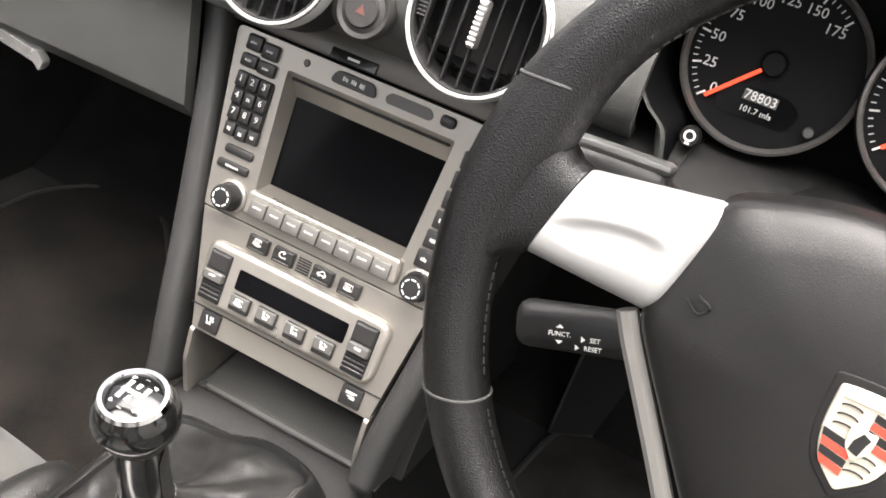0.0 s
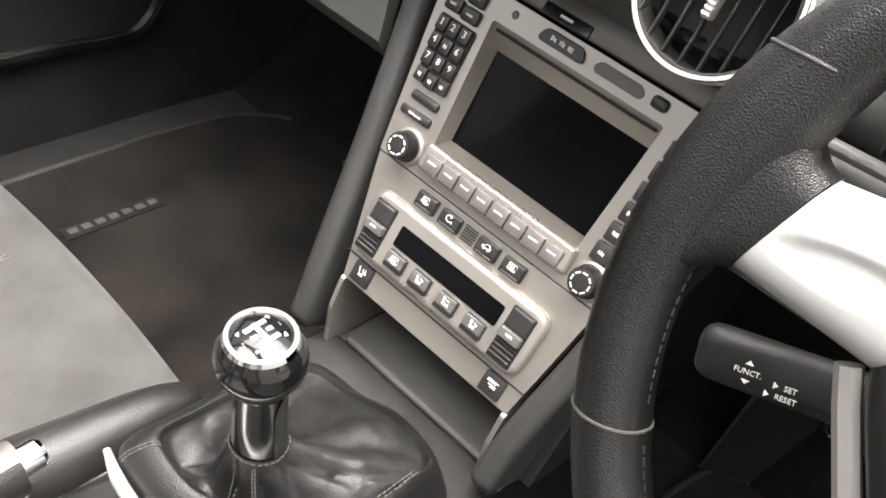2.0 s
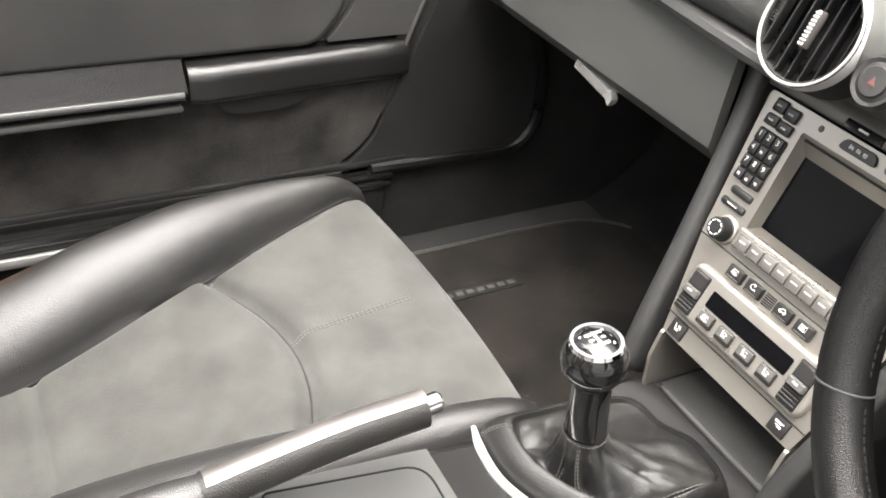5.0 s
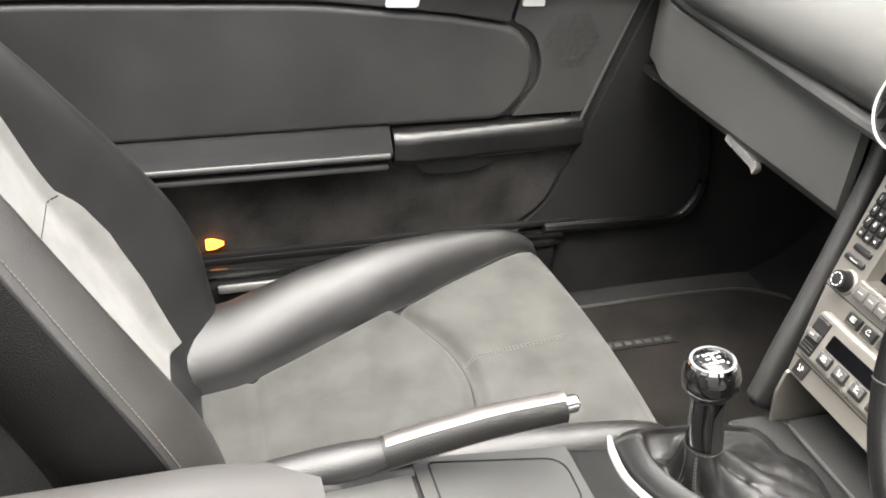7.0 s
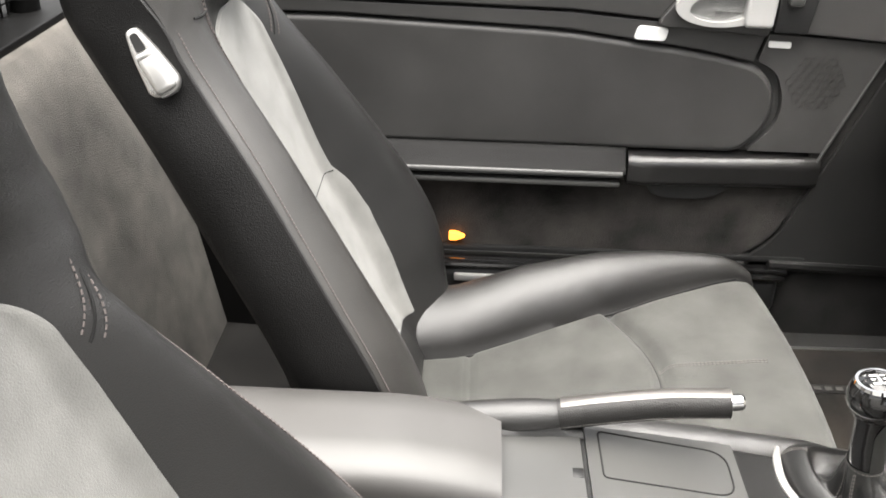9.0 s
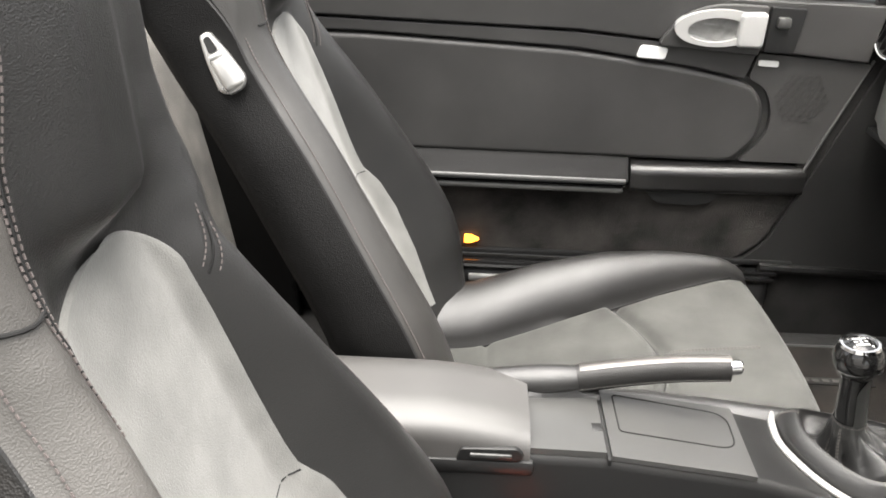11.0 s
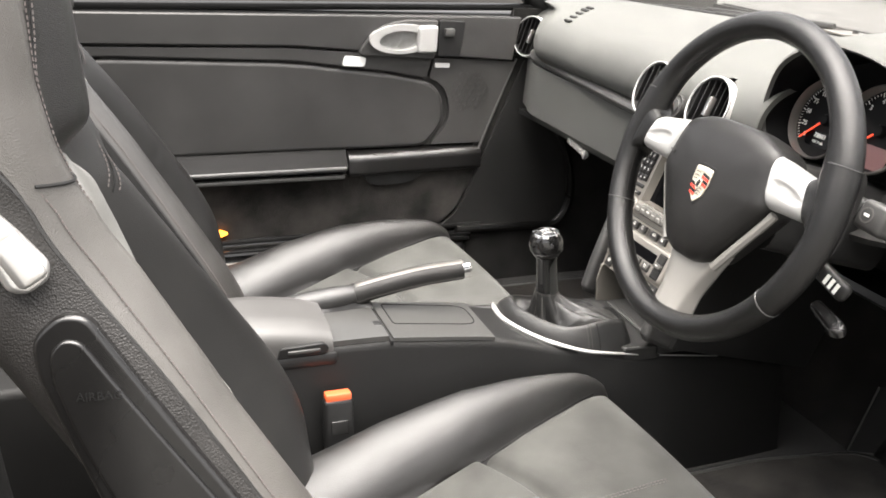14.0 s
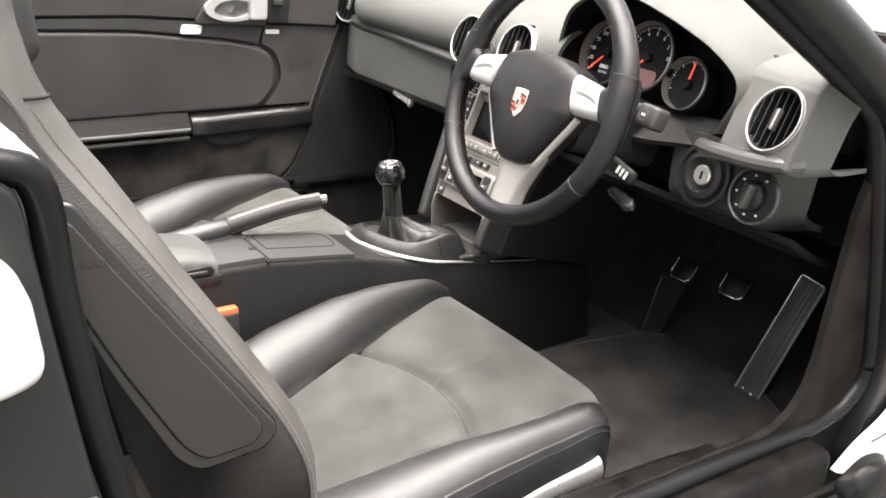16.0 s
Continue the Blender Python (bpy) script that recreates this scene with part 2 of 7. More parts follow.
def rounded(pts, r, seg=4):
    """A closed outline with its corners rounded by r (a number, or one for each corner)."""
    out = []
    n = len(pts)
    for i in range(n):
        p0, p1, p2 = Vector(pts[i - 1]), Vector(pts[i]), Vector(pts[(i + 1) % n])
        rr = r[i] if isinstance(r, (list, tuple)) else r
        a, b = p0 - p1, p2 - p1
        d = min(rr, 0.45 * a.length, 0.45 * b.length)
        if d <= 1e-6:
            out.append(p1)
            continue
        s, e = p1 + a.normalized() * d, p1 + b.normalized() * d
        for k in range(seg + 1):
            t = k / seg
            out.append(s * (1 - t) ** 2 + p1 * 2 * t * (1 - t) + e * t * t)
    return out


def prism(outline, h, m=None, r=0.0, seg=2, holes=()):
    """An outline in local xy raised from 0 to h along local z, its edges rounded by r."""
    bm = bmesh.new()
    low = [bm.verts.new((p[0], p[1], 0)) for p in outline]
    f = bm.faces.new(low)
    top = bmesh.ops.extrude_face_region(bm, geom=[f])
    tv = [v for v in top["geom"] if isinstance(v, bmesh.types.BMVert)]
    bmesh.ops.translate(bm, verts=tv, vec=(0, 0, h))
    if r > 0:
        ed = [e for e in bm.edges if all(abs(v.co.z - h) < 1e-7 for v in e.verts)]
        bmesh.ops.bevel(bm, geom=ed, offset=r, segments=seg, profile=0.5, affect="EDGES", clamp_overlap=True)
    if m is not None:
        bmesh.ops.transform(bm, matrix=m, verts=bm.verts)
    return bm


def ringplate(outer, inner, h, m=None, r=0.0):
    """A plate with a hole: two outlines with equal counts of points."""
    bm = bmesh.new()
    n = len(outer)
    rows = []
    for pts, z in ((outer, 0), (outer, h), (inner, h), (inner, 0)):
        rows.append([bm.verts.new((p[0], p[1], z)) for p in pts])
    for a, b in ((0, 1), (1, 2), (2, 3), (3, 0)):
        for i in range(n):
            bm.faces.new((rows[a][i], rows[a][(i + 1) % n], rows[b][(i + 1) % n], rows[b][i]))
    if r > 0:
        ed = [e for e in bm.edges if all(abs(v.co.z - h) < 1e-7 for v in e.verts) and len(e.link_faces) == 2 and e.calc_face_angle(0) > 1.0]
        bmesh.ops.bevel(bm, geom=ed, offset=r, segments=2, profile=0.5, affect="EDGES", clamp_overlap=True)
    if m is not None:
        bmesh.ops.transform(bm, matrix=m, verts=bm.verts)
    return bm


def lathe(profile, n=32, m=None, close=False):
    """Rows of (radius, height) turned round local z."""
    bm = bmesh.new()
    rings = []
    for r, h in profile:
        if r < 1e-6:
            rings.append([bm.verts.new((0, 0, h))])
        else:
            rings.append([bm.verts.new((r * math.cos(2 * math.pi * k / n), r * math.sin(2 * math.pi * k / n), h)) for k in range(n)])
    pairs = list(zip(rings, rings[1:]))
    if close:
        pairs.append((rings[-1], rings[0]))
    for a, b in pairs:
        for k in range(n):
            k2 = (k + 1) % n
            if len(a) == 1 and len(b) == 1:
                continue
            if len(a) == 1:
                bm.faces.new((a[0], b[k], b[k2]))
            elif len(b) == 1:
                bm.faces.new((a[k], a[k2], b[0]))
            else:
                bm.faces.new((a[k], a[k2], b[k2], b[k]))
    if m is not None:
        bmesh.ops.transform(bm, matrix=m, verts=bm.verts)
    return bm


def loft_where(rings, pick):
    """A skin over closed rows, only where pick(row, place) is true."""
    bm = bmesh.new()
    made = {}

    def vert(i, k):
        if (i, k) not in made:
            made[i, k] = bm.verts.new(rings[i][k])
        return made[i, k]
    n = len(rings[0])
    for i in range(len(rings) - 1):
        for k in range(n):
            if pick(i, k):
                k2 = (k + 1) % n
                bm.faces.new((vert(i, k), vert(i, k2), vert(i + 1, k2), vert(i + 1, k)))
    return bm


def loft(rings, closed=True, caps=True, loop=False):
    """A skin over rows of points; closed: each row is a ring."""
    bm = bmesh.new()
    vs = [[bm.verts.new(p) for p in ring] for ring in rings]
    n = len(rings[0])
    pairs = list(zip(vs, vs[1:]))
    if loop:
        pairs.append((vs[-1], vs[0]))
    for a, b in pairs:
        for k in range(n if closed else n - 1):
            k2 = (k + 1) % n
            bm.faces.new((a[k], a[k2], b[k2], b[k]))
    if caps and closed and not loop:
        bm.faces.new(list(reversed(vs[0])))
        bm.faces.new(vs[-1])
    return bm


def sheet(fn, us, vs, thick=0.0):
    """A curved sheet fn(u, v) with a thickness behind it."""
    rows = [[Vector(fn(u, v)) for u in us] for v in vs]
    bm = loft(rows, closed=False)
    if thick:
        bmesh.ops.recalc_face_normals(bm, faces=bm.faces)
        bmesh.ops.solidify(bm, geom=bm.faces[:], thickness=thick)
    return bm


def span(a, b, n):
    return [a + (b - a) * k / (n - 1) for k in range(n)]


def curve(pts, n, closed=False):
    """A smooth line (Catmull-Rom) through points."""
    P = [Vector(p) for p in pts]
    m = len(P)
    out = []
    segs = m if closed else m - 1
    for i in range(segs):
        p0 = P[(i - 1) % m] if closed or i > 0 else P[0] * 2 - P[1]
        p1, p2 = P[i], P[(i + 1) % m]
        p3 = P[(i + 2) % m] if closed or i + 2 < m else P[-1] * 2 - P[-2]
        for k in range(n):
            t = k / n
            out.append(0.5 * (2 * p1 + (p2 - p0) * t + (2 * p0 - 5 * p1 + 4 * p2 - p3) * t * t + (3 * p1 - p0 - 3 * p2 + p3) * t ** 3))
    if not closed:
        out.append(P[-1])
    return out


def tube(path, r, n=10, closed=False, flat=1.0, up=(0, 0, 1)):
    """A round or flattened bar along a path; r: a radius or a function of 0..1."""
    rings = []
    m = len(path)
    for i, p in enumerate(path):
        a = path[(i - 1) % m] if closed or i > 0 else path[0]
        b = path[(i + 1) % m] if closed or i < m - 1 else path[-1]
        d = (Vector(b) - Vector(a)).normalized()
        u = Vector(up)
        s = d.cross(u)
        if s.length < 1e-4:
            s = d.cross(Vector((1, 0, 0)))
        s.normalize()
        w = s.cross(d)
        rad = r(i / max(1, m - 1)) if callable(r) else r
        rings.append([Vector(p) + s * rad * math.cos(2 * math.pi * k / n) + w * rad * flat * math.sin(2 * math.pi * k / n) for k in range(n)])
    return loft(rings, caps=not closed, loop=closed)


def add(bm, other):
    """Joins another bmesh into bm."""
    me = bpy.data.meshes.new("join")
    other.to_mesh(me)
    other.free()
    bm.from_mesh(me)
    bpy.data.meshes.remove(me)
    return bm


def stitching(path, pitch=0.0055, r=0.0006, gap=0.35, lift=Vector((0, 0, 0))):
    """A row of short threads along a path, in one mesh."""
    P = [Vector(p) + lift for p in path]
    bm = bmesh.new()
    dist = [0.0]
    for a, b in zip(P, P[1:]):
        dist.append(dist[-1] + (b - a).length)

    def place(s):
        for i in range(len(P) - 1):
            if s <= dist[i + 1]:
                t = (s - dist[i]) / max(1e-9, dist[i + 1] - dist[i])
                return P[i].lerp(P[i + 1], t)
        return P[-1]

    s = 0.0
    while s + pitch < dist[-1]:
        a, b = place(s), place(s + pitch * (1 - gap))
        d = (b - a).normalized()
        u = d.orthogonal().normalized()
        w = d.cross(u)
        ra = [bm.verts.new(a + u * r * math.cos(t) + w * r * math.sin(t)) for t in (0, 1.57, 3.14, 4.71)]
        rb = [bm.verts.new(b + u * r * math.cos(t) + w * r * math.sin(t)) for t in (0, 1.57, 3.14, 4.71)]
        for k in range(4):
            bm.faces.new((ra[k], ra[(k + 1) % 4], rb[(k + 1) % 4], rb[k]))
        bm.faces.new(ra)
        bm.faces.new(rb)
        s += pitch
    return bm


def text_mesh(body, size, m, depth=0.0003):
    """Letters in the built-in font as a bmesh, centred on the pose m."""
    cu = bpy.data.curves.new("letters", "FONT")
    cu.body, cu.size, cu.align_x, cu.align_y, cu.extrude = body, size, "CENTER", "CENTER", depth
    cu.resolution_u = 2
    ob = bpy.data.objects.new("letters", cu)
    scene.collection.objects.link(ob)
    me = bpy.data.meshes.new_from_object(ob.evaluated_get(bpy.context.evaluated_depsgraph_get()))
    bm = bmesh.new()
    bm.from_mesh(me)
    bpy.data.objects.remove(ob)
    bpy.data.curves.remove(cu)
    bpy.data.meshes.remove(me)
    bmesh.ops.transform(bm, matrix=m, verts=bm.verts)
    return bm


SIDE_L = frame_of((0, 0, 0), (0, 1, 0), (1, 0, 0))  # local x = along the car, local y = up, local z = to the car's right


def side(x):
    """Pose whose local x runs along the car, local y up and local z to the right, at that x."""
    return Matrix.Translation((x, 0, 0)) @ SIDE_L


# ---- setting ----
def ground_sheet():
    bm = bmesh.new()
    bmesh.ops.create_grid(bm, x_segments=8, y_segments=8, size=150.0)
    piece("ground", bm, PAVING, "grey concrete ground under the car", "ground", "structure")


ground_sheet()


def light_walls():
    """Added, unseen walls on both sides of the car: pale bounces light, dark holds it back."""
    piece("wall_right", rbox((4.0, -4.4, 1.3), (0.3, 9.6, 2.6), 0.02), BOUNCE_WALL, "added pale wall, out of view, that bounces light onto the seats", "wall", "structure")
    piece("wall_left", rbox((-6.2, -2.5, 0.8), (0.3, 15.0, 1.6), 0.02), RENDERED, "added plain dark wall, out of view, that dims light from the left", "wall", "structure")


light_walls()


def hedge(x0, x1, y, tall, deep):
    """A clipped hedge: many small leaves over an uneven body, with stems below."""
    rnd = random.Random(7)
    verts, faces = [], []
    for k in range(5200):
        x, h = rnd.uniform(x0, x1), rnd.random() ** 0.7
        bulge = 1 + 0.18 * noise.noise(Vector((x * 0.9, h * 2.0, 1.0)))
        top = tall * (0.92 + 0.16 * noise.noise(Vector((x * 1.3, 4.0, 0.0))))
        c = Vector((x, y + rnd.uniform(-1, 1) ** 3 * deep * bulge - deep * 0.3 * (1 - h), 0.04 + top * h))
        a = Vector((rnd.uniform(-1, 1), rnd.uniform(-1, 1), rnd.uniform(-0.6, 0.6))).normalized() * rnd.uniform(0.03, 0.06)
        b = a.cross(Vector((rnd.uniform(-1, 1), rnd.uniform(-1, 1), 1))).normalized() * rnd.uniform(0.018, 0.03)
        n = len(verts)
        verts += [c - a, c + b, c + a, c - b]
        faces.append((n, n + 1, n + 2, n + 3))
    me = bpy.data.meshes.new("hedge")
    me.from_pydata([v - Vector(((x0 + x1) / 2, y, 0)) for v in verts], [], faces)
    me.materials.append(LEAF)
    ob = new("hedge", me)
    ob.location = ((x0 + x1) / 2, y, 0)
    tagged(ob, "yellow-green leafy hedge beyond the windscreen", "hedge", "", "stuff")


hedge(-13.5, -8.2, 9.9, 1.05, 0.45)


def cabin_floor():
    """Carpeted floor pan with footwells rising at the front and a rear bulkhead."""
    prof = [(-0.62, 0.62), (-0.56, 0.30), (-0.50, 0.205), (0.70, 0.20), (0.86, 0.205), (0.98, 0.30), (1.05, 0.48), (1.06, 0.62), (1.06, 0.86)]
    path = curve([(0, y, z) for y, z in prof], 6)

    def fn(u, k):
        p = path[int(k)]
        return (u, p.y, p.z)
    bm = sheet(fn, span(-0.70, 0.70, 12), range(len(path)), 0.012)
    piece("floor", bm, CARPET, "black carpeted cabin floor with footwells", "floor", "structure")


cabin_floor()


def firewall():
    """Closed bulkhead under the scuttle, ahead of the dashboard."""
    bm = rbox((0, 0.905, 0.842), (1.42, 0.36, 0.012), 0.002, 1)
    add(bm, rbox((0, 1.085, 0.53), (1.42, 0.012, 0.66), 0.002, 1))
    piece("wall_front", bm, CARPET, "black bulkhead ahead of the footwells", "bulkhead", "structure")


firewall()


def rear_bulkhead():
    """Sloping taupe carpet behind the seats and the parcel deck above."""
    path = curve([(0, -0.50, 0.20), (0, -0.545, 0.45), (0, -0.60, 0.70), (0, -0.63, 0.765), (0, -0.645, 0.775)], 5)
    bm = sheet(lambda u, k: (u, path[int(k)].y, path[int(k)].z), span(-0.68, 0.68, 14), range(len(path)), 0.01)
    piece("wall_rear", bm, TAUPE, "taupe carpeted bulkhead behind the seats", "carpet", "structure")
    deck = rounded([(-0.70, -1.25), (0.70, -1.25), (0.70, -0.645), (-0.70, -0.645)], 0.01)
    piece("rear_deck_trim", prism(deck, 0.02, Matrix.Translation((0, 0, 0.765)), 0.005), FLANK, "black deck trim behind the seats", "trim", "structure")


rear_bulkhead()


def side_inner(sx, name):
    """Carpeted kick panel and sill inner wall on one side."""
    out = rounded([(-0.56, 0.18), (1.05, 0.18), (1.05, 0.845), (0.53, 0.845), (0.44, 0.50), (0.43, 0.335), (-0.56, 0.335)], 0) if sx < 0 else rounded([(-0.56, 0.18), (1.05, 0.18), (1.05, 0.845), (0.70, 0.845), (0.63, 0.70), (0.60, 0.36), (-0.56, 0.335)], [0, 0, 0, 0.02, 0.04, 0.10, 0])
    bm = prism(out, 0.012, side(sx * 0.690 - 0.006), 0.002)
    piece(name, bm, CARPET if sx < 0 else KICK, "black carpeted kick panel and inner sill", "trim", "structure")


side_inner(-1, "trim_left")


def kick_panel():
    """Plastic panel ahead of the passenger door with the rubber door seal round its lower front corner."""
    ob = thing("kick_panel", "dark plastic panel ahead of the passenger door with rubber seal", "trim", (-0.685, 0.56, 0.35), kind="structure")
    out = rounded([(0.380, 0.358), (0.690, 0.350), (0.696, 0.46), (0.672, 0.53), (0.622, 0.62), (0.615, 0.735), (0.562, 0.735), (0.467, 0.497), (0.424, 0.396)], [0.005, 0.05, 0.06, 0.05, 0.02, 0.005, 0.005, 0.01, 0.03], 5)
    part("panel", prism([(p.x, p.y) for p in out], 0.010, side(-0.688), 0.004), KICK_TRIM, ob)
    seal = curve([(-0.674, 0.600, 0.66), (-0.674, 0.640, 0.60), (-0.674, 0.686, 0.515), (-0.674, 0.702, 0.44), (-0.674, 0.698, 0.385), (-0.674, 0.664, 0.348), (-0.674, 0.590, 0.348), (-0.674, 0.50, 0.350), (-0.674, 0.42, 0.352)], 6)
    part("seal", tube(seal, 0.009, 8), RIM, ob, "black rubber door seal")


kick_panel()
side_inner(1, "trim_right")


def sill(sx, name, label):
    ob = thing(name, label, "door sill", (sx * 0.69, 0.1, 0.30), kind="structure")
    part("sill_body", rbox((sx * 0.70, -0.03 if sx < 0 else 0.06, 0.30), (0.10, 0.94 if sx < 0 else 1.12, 0.075), 0.02, 3), HARD if sx < 0 else SCUFF, ob)
    part("sill_lip", tube(curve([(sx * 0.650, -0.46, 0.342), (sx * 0.650, 0.20, 0.342), (sx * 0.652, 0.40, 0.338), (sx * 0.662, 0.445, 0.333)], 6), 0.006, 8), GLOSS, ob)
    part("kick_strip", rbox((sx * 0.646, -0.02, 0.320), (0.008, 0.18, 0.014), 0.003, 2), ALU, ob, "bright strip on the inner sill")
    part("scuff_plate", rbox((sx * 0.672, 0.05, 0.345), (0.032, 0.80, 0.008), 0.003, 2), GLOSS if sx < 0 else SCUFF, ob, "black scuff plate")
    return ob


sill(-1, "sill_left", "black plastic door sill with a glossy scuff plate")
sill(1, "sill_right", "black plastic door sill of the open doorway")


# ---- passenger door ----
def passenger_door():
    ob = thing("door_1", "closed black passenger door with armrest and silver handle", "car door", (-0.70, 0.0, 0.35))
    body = rounded([(-0.60, 0.36), (0.50, 0.36), (0.575, 0.66), (0.60, 0.83), (-0.60, 0.845)], [0.02, 0.05, 0.05, 0.03, 0.01])
    part("panel", prism(body, 0.07, side(-0.765), 0.01), DOOR_TRIM, ob)
    # upper shoulder band, split by a shadow gap
    band = rounded([(-0.60, 0.782), (0.05, 0.771), (0.40, 0.745), (0.53, 0.735), (0.545, 0.828), (-0.60, 0.838)], [0.005] * 6)
    part("upper_band", prism(band, 0.030, side(-0.703), 0.012, 3), DOOR_TRIM, ob)
    mid = rounded([(-0.60, 0.752), (-0.30, 0.754), (0.05, 0.741), (0.25, 0.716), (0.334, 0.700), (0.346, 0.744), (0.05, 0.766), (-0.60, 0.777)], 0.004)
    part("middle_band", prism(mid, 0.026, side(-0.703), 0.005), DOOR_TRIM, ob)
    # leather inset
    inset = rounded([(-0.60, 0.550), (0.335, 0.550), (0.378, 0.60), (0.374, 0.66), (0.345, 0.692), (0.25, 0.711), (0.05, 0.736), (-0.30, 0.749), (-0.60, 0.747)], [0, 0.02, 0.04, 0.03, 0.03, 0.05, 0.05, 0.05, 0])
    part("inset_pad", prism(inset, 0.026, side(-0.703), 0.010, 3), DOOR_HIDE, ob, "black leather inset pad")
    # speaker field in front of the inset
    front = rounded([(0.350, 0.553), (0.468, 0.553), (0.541, 0.732), (0.352, 0.7425), (0.341, 0.700), (0.375, 0.682), (0.391, 0.64), (0.389, 0.60)], [0.004, 0.004, 0.004, 0.003, 0.006, 0.02, 0.03, 0.02])
    sp = part("speaker_panel", prism(front, 0.022, side(-0.703), 0.004), DOOR_TRIM, ob)
    hexes = bmesh.new()
    for i in range(-4, 5):
        for j in range(-4, 5):
            cy, cz = 0.436 + (i + 0.5 * (j % 2)) * 0.0135, 0.668 + j * 0.0117
            if (cy - 0.436) ** 2 + (cz - 0.668) ** 2 < 0.045 ** 2:
                pts = [(cy + 0.0068 * math.cos(a), cz + 0.0068 * math.sin(a)) for a in [math.pi / 6 + k * math.pi / 3 for k in range(6)]]
                inn = [(cy + 0.0054 * math.cos(a), cz + 0.0054 * math.sin(a)) for a in [math.pi / 6 + k * math.pi / 3 for k in range(6)]]
                add(hexes, ringplate(pts, inn, 0.0012, side(-0.6812)))
    part("speaker_grille", hexes, DOOR_TRIM, sp, "honeycomb speaker grille")
    # armrest with pull trim
    def arm_bar(name, y0, y1, prof, mat, taper, label=""):
        rows = []
        for y in span(y0, y1, 16):
            e = min(smooth((y - y0) / 0.008), smooth((y1 - y) / 0.008)) * 0.12 + 0.88
            f = 1 - taper * (y - y0) / (y1 - y0)
            rows.append([Vector((-0.705 + (px + 0.705) * e * f, y, 0.53 + (pz - 0.53) * (0.96 + 0.04 * e))) for px, pz in prof])
        return part(name, loft(rows), mat, ob, label, 50)
    prof = [(p.x, p.y) for p in rounded([(-0.705, 0.506), (-0.654, 0.508), (-0.642, 0.515), (-0.643, 0.521), (-0.654, 0.529), (-0.676, 0.553), (-0.705, 0.560)], [0, 0.004, 0.004, 0.003, 0.006, 0.012, 0], 4)]
    arm = arm_bar("armrest", -0.60, 0.158, prof, FLANK, 0.0, "black armrest with a modelled edge highlight")
    # paler satin bar stands in for the highlight along the edge
    part("edge_highlight", tube([Vector((-0.6445, y, 0.5185)) for y in span(-0.59, 0.152, 12)], 0.0042, 10, flat=1.2), SATIN, arm, "paler bar for the highlight along the armrest's edge")
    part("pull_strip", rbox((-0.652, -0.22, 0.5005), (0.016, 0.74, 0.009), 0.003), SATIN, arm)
    prof = [(p.x, p.y) for p in rounded([(-0.705, 0.494), (-0.661, 0.495), (-0.654, 0.502), (-0.656, 0.532), (-0.666, 0.542), (-0.705, 0.553)], [0, 0.004, 0.004, 0.006, 0.006, 0], 4)]
    arm_bar("armrest_front", 0.163, 0.470, prof, PANEL, 0.3, "black armrest end trim")
    edge = curve([(-0.684, 0.543, 0.738), (-0.682, 0.506, 0.645), (-0.680, 0.470, 0.553), (-0.682, 0.452, 0.497)], 6)
    part("front_edge", tube(edge, 0.003, 8), SATIN, ob)
    # carpeted pocket below
    low = rounded([(-0.60, 0.362), (0.372, 0.362), (0.418, 0.396), (0.462, 0.495), (-0.60, 0.497)], [0, 0.01, 0.03, 0.01, 0])
    part("lower_carpet", prism(low, 0.022, side(-0.703), 0.006), DOOR_CARPET, ob, "worn dark carpet on the lower door")
    pull = rounded([(0.195, 0.497), (0.335, 0.497), (0.31, 0.477), (0.285, 0.470), (0.225, 0.470), (0.205, 0.478)], 0.008)
    part("pocket_pull", prism(pull, 0.034, side(-0.703), 0.006), HARD, ob)
    part("bottom_strip", rbox((-0.685, -0.02, 0.360), (0.02, 1.0, 0.012), 0.004), HARD, ob)
    # door opener
    hb = rounded([(0.175, 0.752), (0.345, 0.742), (0.350, 0.822), (0.27, 0.824), (0.215, 0.806)], [0.02, 0.004, 0.004, 0.03, 0.03])
    handle = part("handle_bezel", prism(hb, 0.016, side(-0.679), 0.006, 3), DOOR_TRIM, ob)
    oval = [(0.272 + 0.070 * math.cos(a) + 0.006 * math.sin(a), 0.786 + 0.030 * math.sin(a)) for a in [k * 2 * math.pi / 40 for k in range(40)]]
    inn = [(0.268 + 0.046 * math.cos(a) + 0.004 * math.sin(a), 0.783 + 0.020 * math.sin(a)) for a in [k * 2 * math.pi / 40 for k in range(40)]]
    part("handle_rim", ringplate(oval, inn, 0.018, side(-0.672), 0.006), BRIGHT, handle, "silver door opener rim")
    part("handle_bowl", prism([(p[0], p[1]) for p in inn], 0.004, side(-0.667)), BRIGHT, handle)
    lever = rounded([(0.303, 0.757), (0.345, 0.757), (0.347, 0.814), (0.303, 0.812)], 0.008)
    part("handle_lever", prism(lever, 0.024, side(-0.671), 0.006, 3), BRIGHT, handle, "silver door lever")
    sw = rounded([(0.352, 0.748), (0.402, 0.746), (0.412, 0.82), (0.354, 0.822)], 0.004)
    switch = part("switch_plate", prism(sw, 0.012, side(-0.676), 0.003), HARD, ob)
    part("window_switch", rbox((-0.660, 0.375, 0.798), (0.014, 0.022, 0.018), 0.004), SATIN, switch)
    rec = rounded([(0.412, 0.742), (0.540, 0.738), (0.548, 0.815), (0.412, 0.818)], [0.012, 0.004, 0.004, 0.02])
    part("mirror_corner", prism(rec, 0.012, side(-0.690), 0.004, 3), GLOSS, ob, "glossy dark panel before the mirror")
